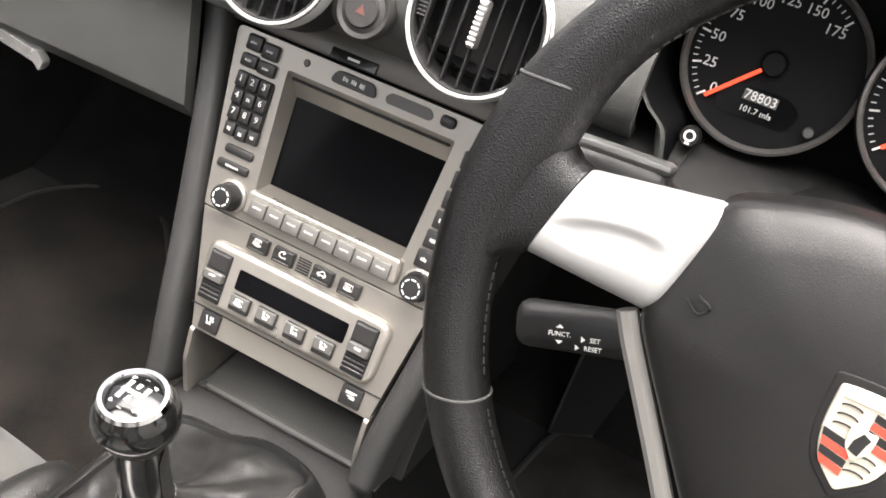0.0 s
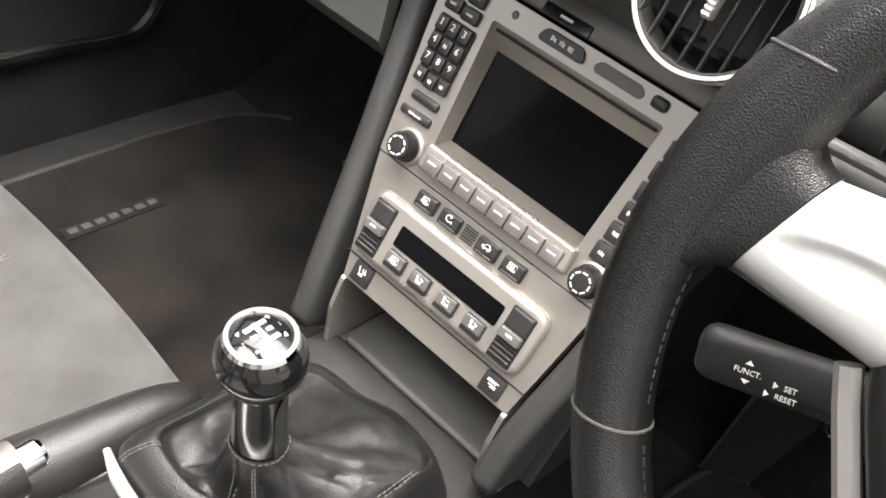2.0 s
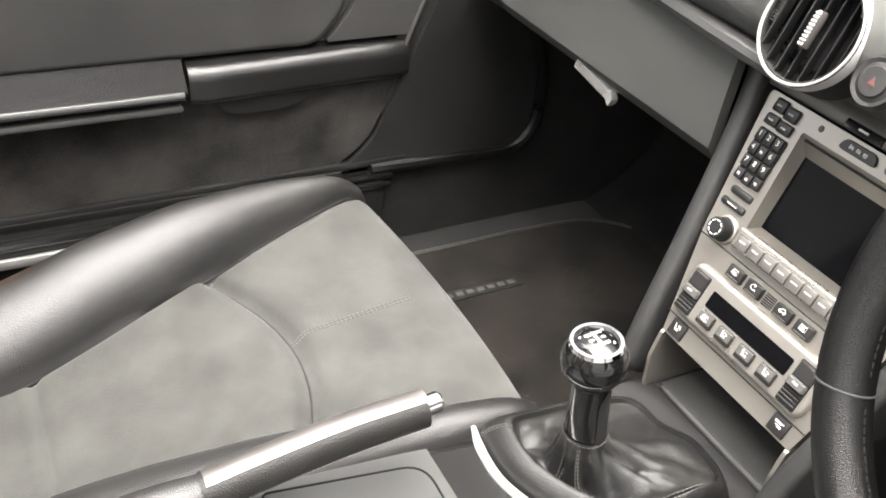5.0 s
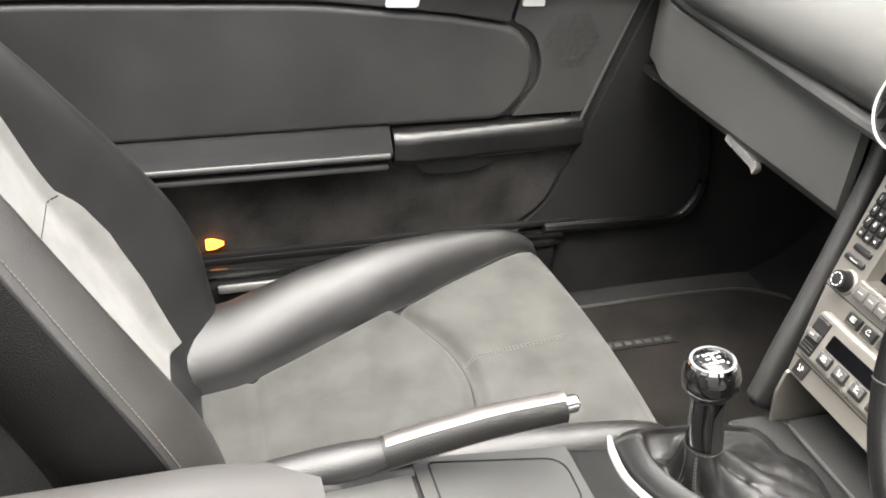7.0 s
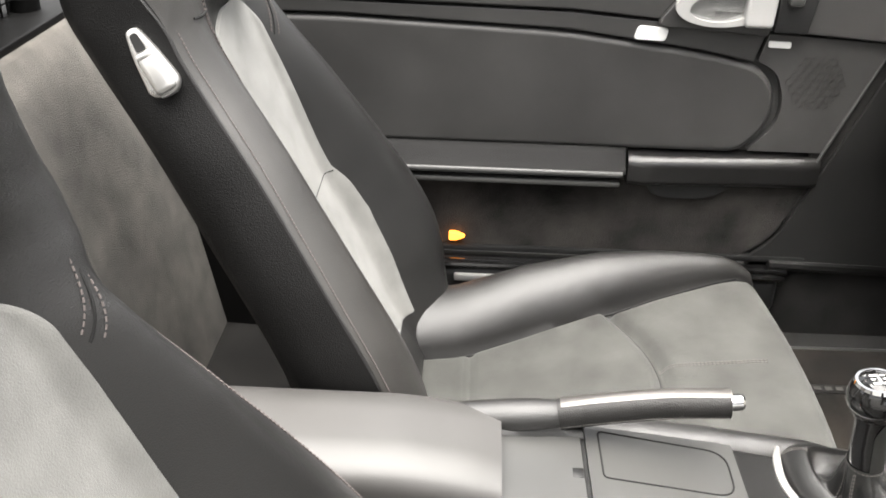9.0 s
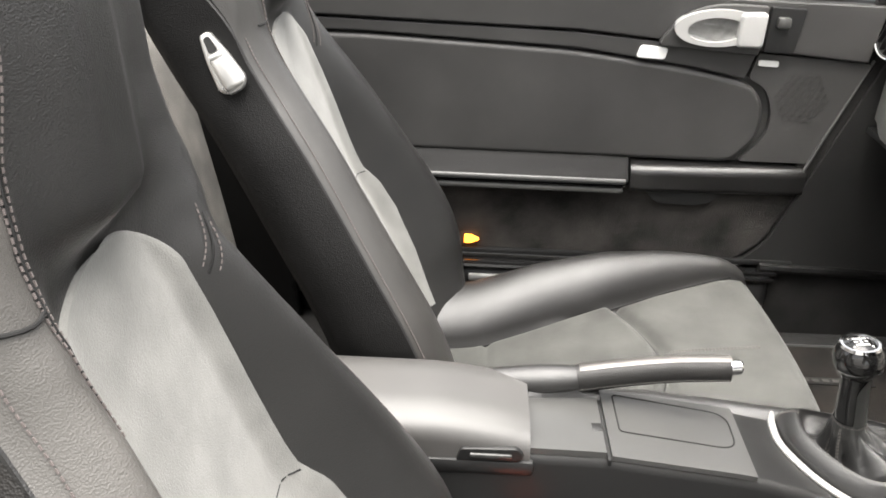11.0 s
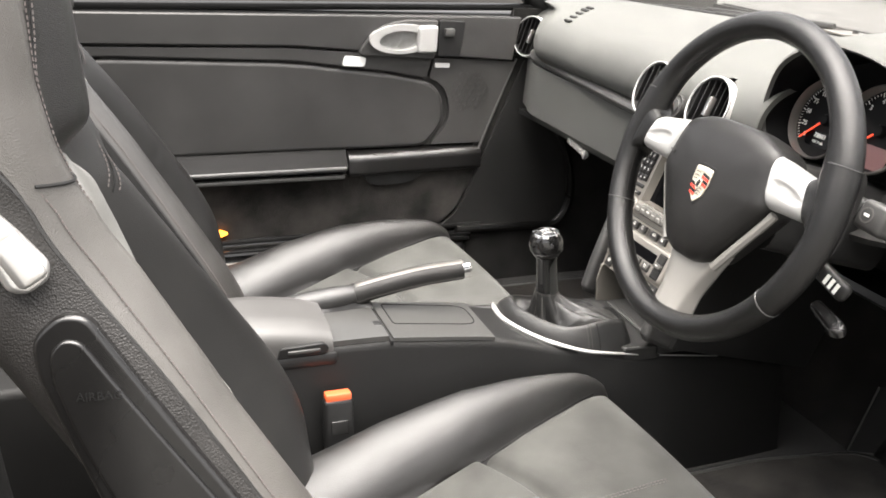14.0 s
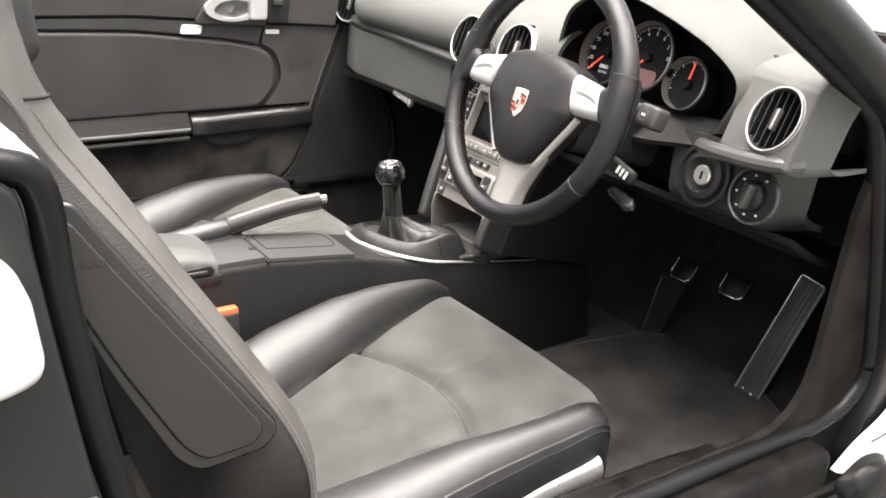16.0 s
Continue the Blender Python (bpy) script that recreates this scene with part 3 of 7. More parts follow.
    part("reflector", prism(rounded([(0.148, 0.729), (0.196, 0.727), (0.200, 0.747), (0.154, 0.750)], 0.006), 0.006, side(-0.678), 0.002), REFLECTOR, ob, "white reflector lamp")
    part("badge_strip", prism(rounded([(0.352, 0.722), (0.386, 0.721), (0.386, 0.731), (0.352, 0.732)], 0.003), 0.003, side(-0.681), 0.001), REFLECTOR, ob, "small pale badge")
    part("marker_lamp", prism(rounded([(-0.121, 0.376), (-0.109, 0.376), (-0.093, 0.383), (-0.109, 0.390), (-0.121, 0.390)], 0.003), 0.010, side(-0.680), 0.003), AMBER, ob, "small lit amber marker lamp")
    part("window_seal", rbox((-0.705, 0.0, 0.846), (0.03, 1.2, 0.014), 0.005), RUBBER, ob)
    return ob


passenger_door()


def outer_body():
    """White body panels round the open doorway."""
    q = thing("rear_quarter", "white rear quarter panel behind the open doorway", "car body", (0.76, -0.8, 0.4), kind="structure")
    out = rounded([(-1.3, 0.728), (-0.45, 0.728), (-0.418, 0.740), (-0.424, 0.80), (-0.437, 0.818), (-1.3, 0.822)], [0, 0.04, 0.1, 0.03, 0.03, 0])
    part("panel", prism(out, 0.05, side(0.735), 0.015, 3), WHITE, q)
    jamb = rounded([(-1.2, 0.26), (-0.33, 0.26), (-0.372, 0.50), (-0.402, 0.72), (-0.418, 0.86), (-0.45, 0.872), (-1.2, 0.872)], [0, 0.04, 0.1, 0.1, 0.02, 0.02, 0])
    part("jamb", prism(jamb, 0.045, side(0.690), 0.006), HARD, q)
    seal = curve([(0.712, -0.47, 0.872), (0.712, -0.425, 0.870), (0.712, -0.402, 0.850), (0.710, -0.394, 0.76), (0.708, -0.377, 0.64), (0.705, -0.345, 0.50), (0.703, -0.30, 0.40), (0.70, -0.20, 0.345)], 6)
    part("door_seal", tube(seal, 0.013, 16), RUBBER, q, "black rubber door seal")
    part("striker_recess", rbox((0.736, -0.405, 0.585), (0.006, 0.030, 0.034), 0.004, 2), GLOSS, q)
    part("striker_plate", ringplate(rounded([(-0.424, 0.562), (-0.386, 0.562), (-0.386, 0.608), (-0.424, 0.608)], 0.006, 3), rounded([(-0.419, 0.568), (-0.391, 0.568), (-0.391, 0.602), (-0.419, 0.602)], 0.004, 3), 0.004, side(0.735), 0.001), SATIN, q)
    f = thing("front_wing", "white front wing beside the hinge post", "car body", (0.76, 1.2, 0.3), kind="structure")
    out = rounded([(0.78, 0.25), (1.9, 0.25), (1.9, 0.75), (1.0, 0.80), (0.74, 0.76), (0.80, 0.42)], [0.02, 0, 0, 0.1, 0.03, 0.05])
    part("panel", prism(out, 0.06, side(0.745), 0.02, 3), WHITE, f)
    post = rounded([(0.70, 0.26), (1.0, 0.26), (1.0, 0.80), (0.655, 0.80), (0.70, 0.60), (0.745, 0.42)], [0.03, 0, 0, 0.03, 0.1, 0.05])
    part("hinge_post", prism(post, 0.06, side(0.665), 0.01), HARD, f)
    sealp = curve([(0.70, 0.10, 0.345), (0.698, 0.45, 0.345), (0.697, 0.64, 0.345), (0.697, 0.715, 0.375), (0.697, 0.735, 0.43), (0.695, 0.705, 0.56), (0.693, 0.665, 0.69), (0.692, 0.625, 0.79), (0.690, 0.585, 0.835), (0.675, 0.46, 0.915), (0.655, 0.28, 1.02), (0.62, 0.05, 1.13)], 12)
    part("door_seal", tube(sealp, 0.014, 16), RUBBER, f, "black rubber door seal")
    flange = rounded([(0.640, 0.286), (0.690, 0.322), (0.745, 0.345), (0.80, 0.40), (0.95, 0.42), (0.95, 0.225), (0.800, 0.222), (0.745, 0.250), (0.70, 0.262)], [0.004, 0.02, 0.02, 0.02, 0, 0, 0.02, 0.03, 0.02], 4)
    part("flange", prism(flange, 0.012, side(0.733), 0.004, 2), WHITE, f, "white painted flange below the hinge post")
    part("flange_seam", tube([Vector((0.7455, y, 0.318 + 0.10 * (y - 0.72))) for y in span(0.715, 0.90, 6)], 0.0012, 6), SEAMLINE, f)
    rows = []
    for k, (sc, h) in enumerate(((1.0, 0.0), (1.02, 0.008), (0.96, 0.014), (0.98, 0.019), (0.86, 0.026), (0.84, 0.030), (0.60, 0.036), (0.25, 0.038))):
        ring = []
        for a in span(0, 2 * math.pi, 25)[:-1]:
            wob = 1 + 0.06 * math.sin(3 * a + 0.8 * k) + 0.04 * math.sin(5 * a - k)
            ring.append(Vector((0.744 + h, 0.698 + 0.052 * sc * wob * math.cos(a), 0.262 + 0.034 * sc * wob * math.sin(a) + 0.15 * 0.052 * sc * math.cos(a))))
        rows.append(ring)
    part("cable_boot", loft(rows), RUBBER, f, "folded black rubber cable boot", 60)
    # raked windscreen pillar
    pil = curve([(0.715, 0.74, 0.76), (0.712, 0.64, 0.825), (0.700, 0.50, 0.92), (0.675, 0.30, 1.04), (0.63, 0.08, 1.15)], 6)
    part("pillar", tube(pil, 0.036, 14, flat=0.75), HARD, f, "black raked windscreen pillar")
    post = rounded([(0.40, 0.20), (1.04, 0.20), (1.04, 0.83), (0.46, 0.83), (0.44, 0.66), (0.40, 0.36)], 0.02)
    lp = prism(post, 0.025, side(-0.728), 0.006)
    piece("trim_post", lp, PLASTIC, "black hinge post trim beside the passenger footwell", "trim", "structure")
    l = thing("left_wing", "white left wing and pillar beyond the passenger door", "car body", (-0.76, 1.2, 0.3), kind="structure")
    out = rounded([(0.60, 0.25), (1.9, 0.25), (1.9, 0.75), (1.0, 0.80), (0.62, 0.80)], [0.02, 0, 0, 0.1, 0.03])
    part("panel", prism(out, 0.06, side(-0.80), 0.02, 3), WHITE, l)
    pil = curve([(-0.715, 0.74, 0.79), (-0.712, 0.64, 0.835), (-0.700, 0.50, 0.93), (-0.675, 0.30, 1.05), (-0.63, 0.08, 1.15)], 6)
    part("pillar", tube(pil, 0.036, 14, flat=0.75), HARD, l, "black raked windscreen pillar")
    h = thing("bonnet", "white bonnet ahead of the windscreen", "car body", (0, 1.5, 0.7), kind="structure")
    part("panel", sheet(lambda u, v: (u, v, 0.84 - 0.12 * ((v - 0.95) / 1.0) ** 2 - 0.10 * abs(u / 0.75) ** 3), span(-0.75, 0.75, 16), span(1.06, 1.95, 10), 0.01), WHITE, h)


outer_body()


def quarter_trim():
    """Black trim panels beside the bulkhead."""
    for sx, nm in ((-1, "trim_quarter_left"), (1, "trim_quarter_right")):
        out = rounded([(-0.66, 0.20), (-0.42, 0.20), (-0.45, 0.55), (-0.49, 0.79), (-0.66, 0.79)], 0.02, 3)
        piece(nm, prism(out, 0.05, side(sx * 0.655 - 0.025), 0.008), FLANK, "black quarter trim beside the rear bulkhead", "trim", "structure")


quarter_trim()


def windscreen():
    bm = sheet(lambda u, v: (u * (0.69 - 0.08 * v), 0.99 - 0.30 * u * u * (1 - 0.3 * v) - 0.72 * v, 0.845 + 0.325 * v - 0.035 * v * v), span(-1, 1, 18), span(0, 1, 8), 0.004)
    ob = piece("window_1", bm, GLASS, "clear raked windscreen over the dashboard", "windscreen", "structure")
    ob.visible_shadow = False
    bm = tube(curve([(-0.63, 0.08, 1.15), (-0.35, 0.19, 1.168), (0, 0.225, 1.172), (0.35, 0.19, 1.168), (0.63, 0.08, 1.15)], 6), 0.03, 12, flat=0.7)
    piece("windscreen_header", bm, HARD, "black header rail of the open-top windscreen", "trim", "structure")


windscreen()


# ---- dashboard ----
def dash_line(x):
    """Profile (y, z) of the dash from the strip over the top to the windscreen base."""
    e = smooth((abs(x) - 0.50) / 0.18) * (0.062 if x < 0 else 0.030)
    return [(0.562 + e, 0.733), (0.535 + e, 0.752), (0.512 + e, 0.772), (0.506 + e, 0.795), (0.516 + e, 0.824), (0.545 + e, 0.848), (0.60, 0.864), (0.72, 0.878), (0.98 - 0.26 * (x / 0.69) ** 2, 0.868)]


def vent(name, c, normal, r, parent, slats=7):
    """A round air vent with a thin silver ring, dark slats, a ribbed bright toggle and a thumbwheel."""
    m = frame_of(c, (1, 0, 0), normal)
    v = part(name, lathe([(r * 0.9, -0.045), (r * 0.9, 0.002), (r * 1.0, 0.003), (r * 1.0, -0.045)], 40, m, True), SEAMLINE, parent)
    part("ring", lathe([(r * 0.93, -0.004), (r * 0.935, 0.002), (r * 0.955, 0.0042), (r * 0.985, 0.0040), (r * 1.01, 0.0), (r * 1.012, -0.010)], 56, m), BRIGHT, v, "satin silver vent ring")
    part("back", lathe([(0, -0.043), (r * 0.92, -0.043)], 32, m), SEAMLINE, v)
    for k in range(slats):
        x = (k - (slats - 1) / 2) * r * 1.62 / slats
        h = math.sqrt(max(0.0, (r * 0.9) ** 2 - x * x)) * 2
        part("slat", rbox((x, 0, -0.010), (0.0016, h, 0.013), 0.0006, 1, m @ pose(0, 0, 0, 0, 12, 0)), SLAT, v)
    tg = part("toggle", rbox((0.001, 0, -0.001), (0.0060, r * 0.66, 0.010), 0.002, 2, m), BRUSHED, v, "bright ribbed toggle")
    ribs = bmesh.new()
    for k in range(9):
        add(ribs, rbox((0.001, (k - 4) * r * 0.068, 0.0042), (0.0056, r * 0.034, 0.0016), 0.0005, 1, m))
    part("toggle_ribs", ribs, CHROME, tg)
    wh = part("thumbwheel", rbox((-r * 0.80, r * 0.12, -0.006), (0.0075, r * 0.62, 0.010), 0.003, 2, m), BUTTON, v, "ribbed black thumbwheel")
    ribs = bmesh.new()
    for k in range(11):
        add(ribs, rbox((-r * 0.80, r * (0.12 + 0.054 * (k - 5)), -0.0004), (0.0066, r * 0.026, 0.0014), 0.0004, 1, m))
    part("wheel_ribs", ribs, BUTTON, wh)
    return v


def dashboard():
    ob = thing("dashboard", "soft black dashboard with round vents and hooded gauges", "dashboard", (0, 0.7, 0.6))
    n = len(curve([(0, y, z) for y, z in dash_line(0)], 5))

    def fn(u, k):
        p = curve([(0, y, z) for y, z in dash_line(u)], 5)[int(k)]
        return (u, p.y, p.z)
    def pad(x0, x1, k):
        """A length of the pad with round holes behind the vents."""
        bm = sheet(fn, span(x0, x1, k), range(n), 0.008)
        holes = ((-0.073, 0.798), (0.074, 0.803), (-0.645, 0.792))
        gone = [f for f in bm.faces if any(math.hypot(f.calc_center_median().x - hx, (f.calc_center_median().z - hz) * 1.05) < 0.041 for hx, hz in holes) and f.calc_center_median().y < 0.60]
        bmesh.ops.delete(bm, geom=gone, context="FACES")
        return part("top_pad", bm, DASH, ob)
    pad(-0.69, 0.180, 110)
    right = [(0.562, 0.738), (0.505, 0.740), (0.482, 0.750), (0.4845, 0.763), (0.5025, 0.804), (0.518, 0.836), (0.525, 0.849), (0.545, 0.861), (0.60, 0.870), (0.72, 0.879), (0.80, 0.874)]
    nr = len(curve([(0, y, z) for y, z in right], 8))

    def end(u, k):
        """The right end of the pad: a flatter face round the vent, rounded off towards the door."""
        p = curve([(0, y, z) for y, z in right], 8)[int(k)]
        e = smooth((u - 0.677) / 0.024)
        return (u, p.y + (0.075 * e - 0.22 * (u - 0.627)) * (1 - smooth((p.y - 0.55) / 0.2)), p.z - 0.012 * e * smooth((p.z - 0.80) / 0.05))
    bm = sheet(end, span(0.550, 0.698, 74), range(nr), 0.006)
    gone = [f for f in bm.faces if math.hypot(f.calc_center_median().x - 0.6285, (f.calc_center_median().z - 0.804) * 1.08) < 0.0430 and f.calc_center_median().y < 0.56]
    bmesh.ops.delete(bm, geom=gone, context="FACES")
    part("end_pad", bm, DASH, ob, "soft pad at the driver's end of the dash", 60)
    part("rear_deck", sheet(lambda u, v: (u, 0.62 + (0.36 - 0.26 * (u / 0.69) ** 2) * v, 0.866 + 0.006 * math.sin(3 * v)), span(0.175, 0.59, 12), span(0, 1, 8), 0.008), DASH, ob)
    # dark trim strip under the pad
    strip = [(-0.655, 0.572, 0.757), (-0.56, 0.540, 0.757), (-0.35, 0.527, 0.755), (-0.20, 0.520, 0.752), (-0.13, 0.520, 0.749), (-0.105, 0.528, 0.744)]
    part("trim_strip", tube(curve(strip, 6), 0.011, 10, flat=0.9), SATIN, ob, "dark satin trim strip")
    strip = [(0.512, 0.506, 0.741), (0.56, 0.490, 0.744), (0.61, 0.480, 0.748), (0.650, 0.478, 0.752), (0.670, 0.482, 0.755), (0.682, 0.500, 0.757)]
    part("trim_strip", tube(curve(strip, 6), 0.012, 10, flat=0.9), SATIN, ob, "dark satin trim strip")
    # centre strip above the stack
    mc = frame_of((-0.012, 0.5585, 0.7245), (1, 0, 0), (0, -0.88, 0.475))
    cs = part("centre_strip", rbox((0, 0.002, -0.004), (0.285, 0.022, 0.012), 0.003, 2, mc), TAUPE_TRIM, ob)
    part("airbag_lamp", rbox((-0.020, -0.0045, 0.0015), (0.040, 0.0085, 0.003), 0.001, 1, mc), GLOSS, cs, "black passenger airbag lamp window")
    part("airbag_symbol", rbox((-0.020, -0.0045, 0.0032), (0.010, 0.0018, 0.0006), 0, 1, mc), INK, cs)
    # glovebox face
    def glove(u, v):
        y = 0.537 - 0.006 * v + 0.035 * smooth((abs(u + 0.13) - 0.40) / 0.14)
        return (u, y + 0.03 * (max(0, v - 0.8) / 0.2) ** 2, 0.745 - 0.115 * v)
    g = part("glovebox", sheet(glove, span(-0.655, -0.155, 20), span(0, 1, 12), 0.012), DASH, ob)
    part("handle", prism(rounded([(-0.036, -0.006), (0.030, -0.010), (0.036, -0.016), (0.040, -0.006), (0.034, 0.002), (-0.034, 0.005)], 0.003), 0.009, frame_of((-0.345, 0.533, 0.632), (1, 0, -0.08), (0, -1, 0.1)), 0.003), ALU, g, "chrome glovebox catch")
    part("glovebox_seam", tube([Vector(glove(-0.565, v)) - Vector((0, 0.001, 0)) for v in span(0.05, 1, 8)], 0.0014, 6), SEAMLINE, g)
    def under(u, v):
        return (u, 0.548 + 0.42 * v, 0.632 - 0.03 * v)
    part("underside", sheet(under, span(-0.66, -0.12, 6), span(0, 1, 6), 0.01), HARD, ob)
    # vents
    vent("vent", (-0.073, 0.502, 0.798), (0, -0.93, 0.36), 0.046, ob)
    vent("vent", (0.074, 0.502, 0.803), (0, -0.93, 0.36), 0.046, ob)
    vent("vent", (0.6285, 0.5015, 0.804), (-0.197, -0.888, 0.416), 0.0452, ob)
    vent("vent", (-0.645, 0.553, 0.792), (0.30, -0.90, 0.28), 0.044, ob)
    # demister outlets in the top pad
    for k in range(5):
        y = 0.545 + 0.018 * k
        z = interp(y, [(0.516, 0.824), (0.545, 0.848), (0.60, 0.864), (0.72, 0.878)])
        part("demister_slot", rbox((-0.462 - 0.012 * k, y, z + 0.002), (0.022, 0.009, 0.006), 0.002, 1), SEAMLINE, ob)
    for pts in ([(-0.53, 0.800), (-0.45, 0.850), (-0.386, 0.873), (-0.28, 0.892), (-0.205, 0.900)], [(0.075, 0.925), (0.168, 0.895), (0.25, 0.865), (0.33, 0.82)]):
        part("demister_slot", tube(curve([(a, b, 0.876) for a, b in pts], 6), 0.004, 8, flat=0.5), SEAMLINE, ob, "long dark demister slot")
    part("sensor_plate", prism([(-0.10, 0.885), (-0.06, 0.945), (-0.15, 0.960), (-0.185, 0.895)], 0.003, Matrix.Translation((0, 0, 0.8745)), 0.001), TAUPE_TRIM, ob, "flat grey sensor plate")
    part("sensor_dome", lathe([(0, 0.006), (0.004, 0.005), (0.006, 0)], 16, Matrix.Translation((-0.125, 0.935, 0.8775))), SEAMLINE, ob)
    mh = frame_of((0.0, 0.499, 0.786), (1, 0, 0), (0, -0.93, 0.36))
    hz = part("hazard_switch", lathe([(0, 0.007), (0.011, 0.007), (0.012, 0.005), (0.015, 0.004), (0.018, 0.005), (0.0195, 0.001), (0.0195, -0.004)], 28, mh), BUTTON, ob)
    part("symbol", prism([(-0.0035, -0.003), (0.0035, -0.003), (0, 0.003)], 0.0006, mh @ Matrix.Translation((0, 0, 0.0068))), DULL_RED, hz)
    return ob


dash = dashboard()


def binnacle():
    """Hooded instrument cluster with three dials."""
    ob = thing("instrument_cluster", "three overlapping dials with red needles under a hood", "gauge", (0.37, 0.56, 0.75))

    arch = [(p.x, p.y) for p in curve([(a, b, 0) for a, b in [(0.205, 0.745), (0.203, 0.757), (0.197, 0.777), (0.183, 0.787), (0.172, 0.801), (0.167, 0.818), (0.171, 0.846), (0.195, 0.882), (0.245, 0.910), (0.305, 0.926), (0.366, 0.924), (0.420, 0.910), (0.468, 0.892), (0.510, 0.870), (0.543, 0.840), (0.548, 0.812), (0.538, 0.784), (0.525, 0.757)]], 5)]

    def ringat(s, y, lift, swept):
        """The arch drawn out by s at a depth; swept: how far its ends lie ahead of its middle."""
        return [Vector((0.365 + (a - 0.365) * s, y + swept * min(0.036, 0.034 * ((a - 0.365) / 0.19) ** 2), 0.80 + (b - 0.80) * s + lift)) for a, b in arch]
    rows = [ringat(0.95, 0.590, 0, 0.1), ringat(0.96, 0.54, 0, 0.5), ringat(0.975, 0.508, 0, 0.9), ringat(0.988, 0.489, 0.0, 1), ringat(1.0, 0.484, 0.002, 1), ringat(1.02, 0.488, 0.004, 1), ringat(1.06, 0.515, 0.004, 0.8), ringat(1.12, 0.58, 0.0, 0.3), ringat(1.16, 0.70, -0.02, 0), ringat(1.14, 0.82, -0.05, 0)]
    part("hood_lining", loft(rows[:4], closed=False), DIALFACE, ob, "matt black lining of the hood", 60)
    part("hood", loft(rows[3:], closed=False), DASH, ob, "soft black hood", 60)
    part("backing", prism(rounded([(0.17, 0.745), (0.57, 0.745), (0.57, 0.86), (0.42, 0.90), (0.32, 0.915), (0.22, 0.885), (0.17, 0.83)], 0.03), 0.01, frame_of((0, 0.60, 0), (1, 0, 0), (0, -1, 0))), DIALFACE, ob)
    tilt = (0, -0.955, 0.297)

    def dial(c, r, ticks, nums, needle, name, start=222, sweep=172):
        m = frame_of(c, (1, 0, 0), tilt)
        d = part(name, lathe([(0, 0), (r * 0.98, 0)], 48, m), DIALFACE, ob)
        part("housing", lathe([(r * 1.005, 0.010), (r * 1.03, 0.004), (r * 1.03, -0.02)], 48, m), DIALFACE, d)
        part("rim", lathe([(r * 0.95, -0.012), (r * 0.955, 0.010), (r * 0.98, 0.014), (r * 1.015, 0.0125), (r * 1.02, 0.008)], 56, m), BRUSHED, d, "thin silver dial rim")
        tb = bmesh.new()
        for k in range(ticks + 1):
            a = math.radians(start - sweep * k / ticks)
            big = k % 5 == 0
            L = 0.0055 if big else 0.0028
            add(tb, rbox((r * 0.90 - L / 2, 0, 0.0008), (L, 0.0012 if big else 0.0006, 0.0005), 0, 1, m @ pose(0, 0, 0, 0, 0, math.degrees(a))))
        part("scale", tb, INK, d)
        for k, s in enumerate(nums):
            a = math.radians(start - sweep * k / (len(nums) - 1))
            if not s:
                continue
            part("numeral", text_mesh(s, 0.0088, m @ Matrix.Translation((r * 0.70 * math.cos(a), r * 0.70 * math.sin(a), 0.0006))), INK, d)
        part("needle", rbox((r * 0.42, 0, 0.004), (r * 0.80, 0.0026, 0.0015), 0.0006, 1, m @ pose(0, 0, 0, 0, 0, needle)), NEEDLE, d, "red needle")
        part("hub", lathe([(0, 0.007), (0.0065, 0.007), (0.008, 0.004), (0.008, 0)], 20, m), DIALFACE, d)
        return d, m
    d, m = dial((0.240, 0.566, 0.820), 0.053, 35, ["0", "25", "50", "75", "100", "125", "150", "175"], 225, "speedometer")
    part("trip_window", prism(rounded([(-0.022, -0.036), (0.022, -0.036), (0.026, -0.022), (0.016, -0.016), (-0.016, -0.016), (-0.026, -0.022)], 0.006), 0.0008, m), SCREEN, d)
    tb = bmesh.new()
    add(tb, rbox((0.001, -0.0215, 0.0012), (0.021, 0.0062, 0.0004), 0, 1, m))
    part("odometer", tb, GREYBTN, d)
    part("odometer_digits", text_mesh("78803", 0.0082, m @ Matrix.Translation((0.001, -0.0215, 0.0016))), INK, d)
    part("trip_digits", text_mesh("101.7 mls", 0.0052, m @ Matrix.Translation((0.001, -0.030, 0.0012))), INK, d)
    part("knob", lathe([(0, 0.006), (0.003, 0.006), (0.0034, 0)], 14, m @ Matrix.Translation((0.034, -0.030, 0))), SATIN, d)
    d, m = dial((0.345, 0.552, 0.832), 0.054, 40, ["0", "1", "2", "3", "4", "5", "6", "7", "8"], 222, "rev_counter", 222, 215)
    part("info_window", prism(rounded([(-0.024, -0.046), (0.024, -0.046), (0.028, -0.018), (-0.028, -0.018)], 0.01), 0.0008, m), material("info_display", (0.12, 0.06, 0.06), 0.3), d, "dull reddish display")
    d, m = dial((0.434, 0.549, 0.808), 0.0395, 20, ["", "", "", "", ""], 84, "fuel_gauge", 200, 140)
    part("reset_button", lathe([(0, 0.010), (0.0055, 0.010), (0.0065, 0.007), (0.0065, 0)], 18, frame_of((0.213, 0.535, 0.772), (1, 0, 0), tilt)), HARD, ob, "black reset button with white print")
    mr = frame_of((0.213, 0.5245, 0.7755), (1, 0, 0), tilt)
    part("reset_print", lathe([(0.0024, 0), (0.0024, 0.0004), (0.0036, 0.0004), (0.0036, 0)], 20, mr @ Matrix.Translation((0, 0.0006, 0))), INK, ob)
    part("reset_print", rbox((0, -0.0042, 0.0002), (0.0030, 0.0012, 0.0004), 0, 1, mr), INK, ob)
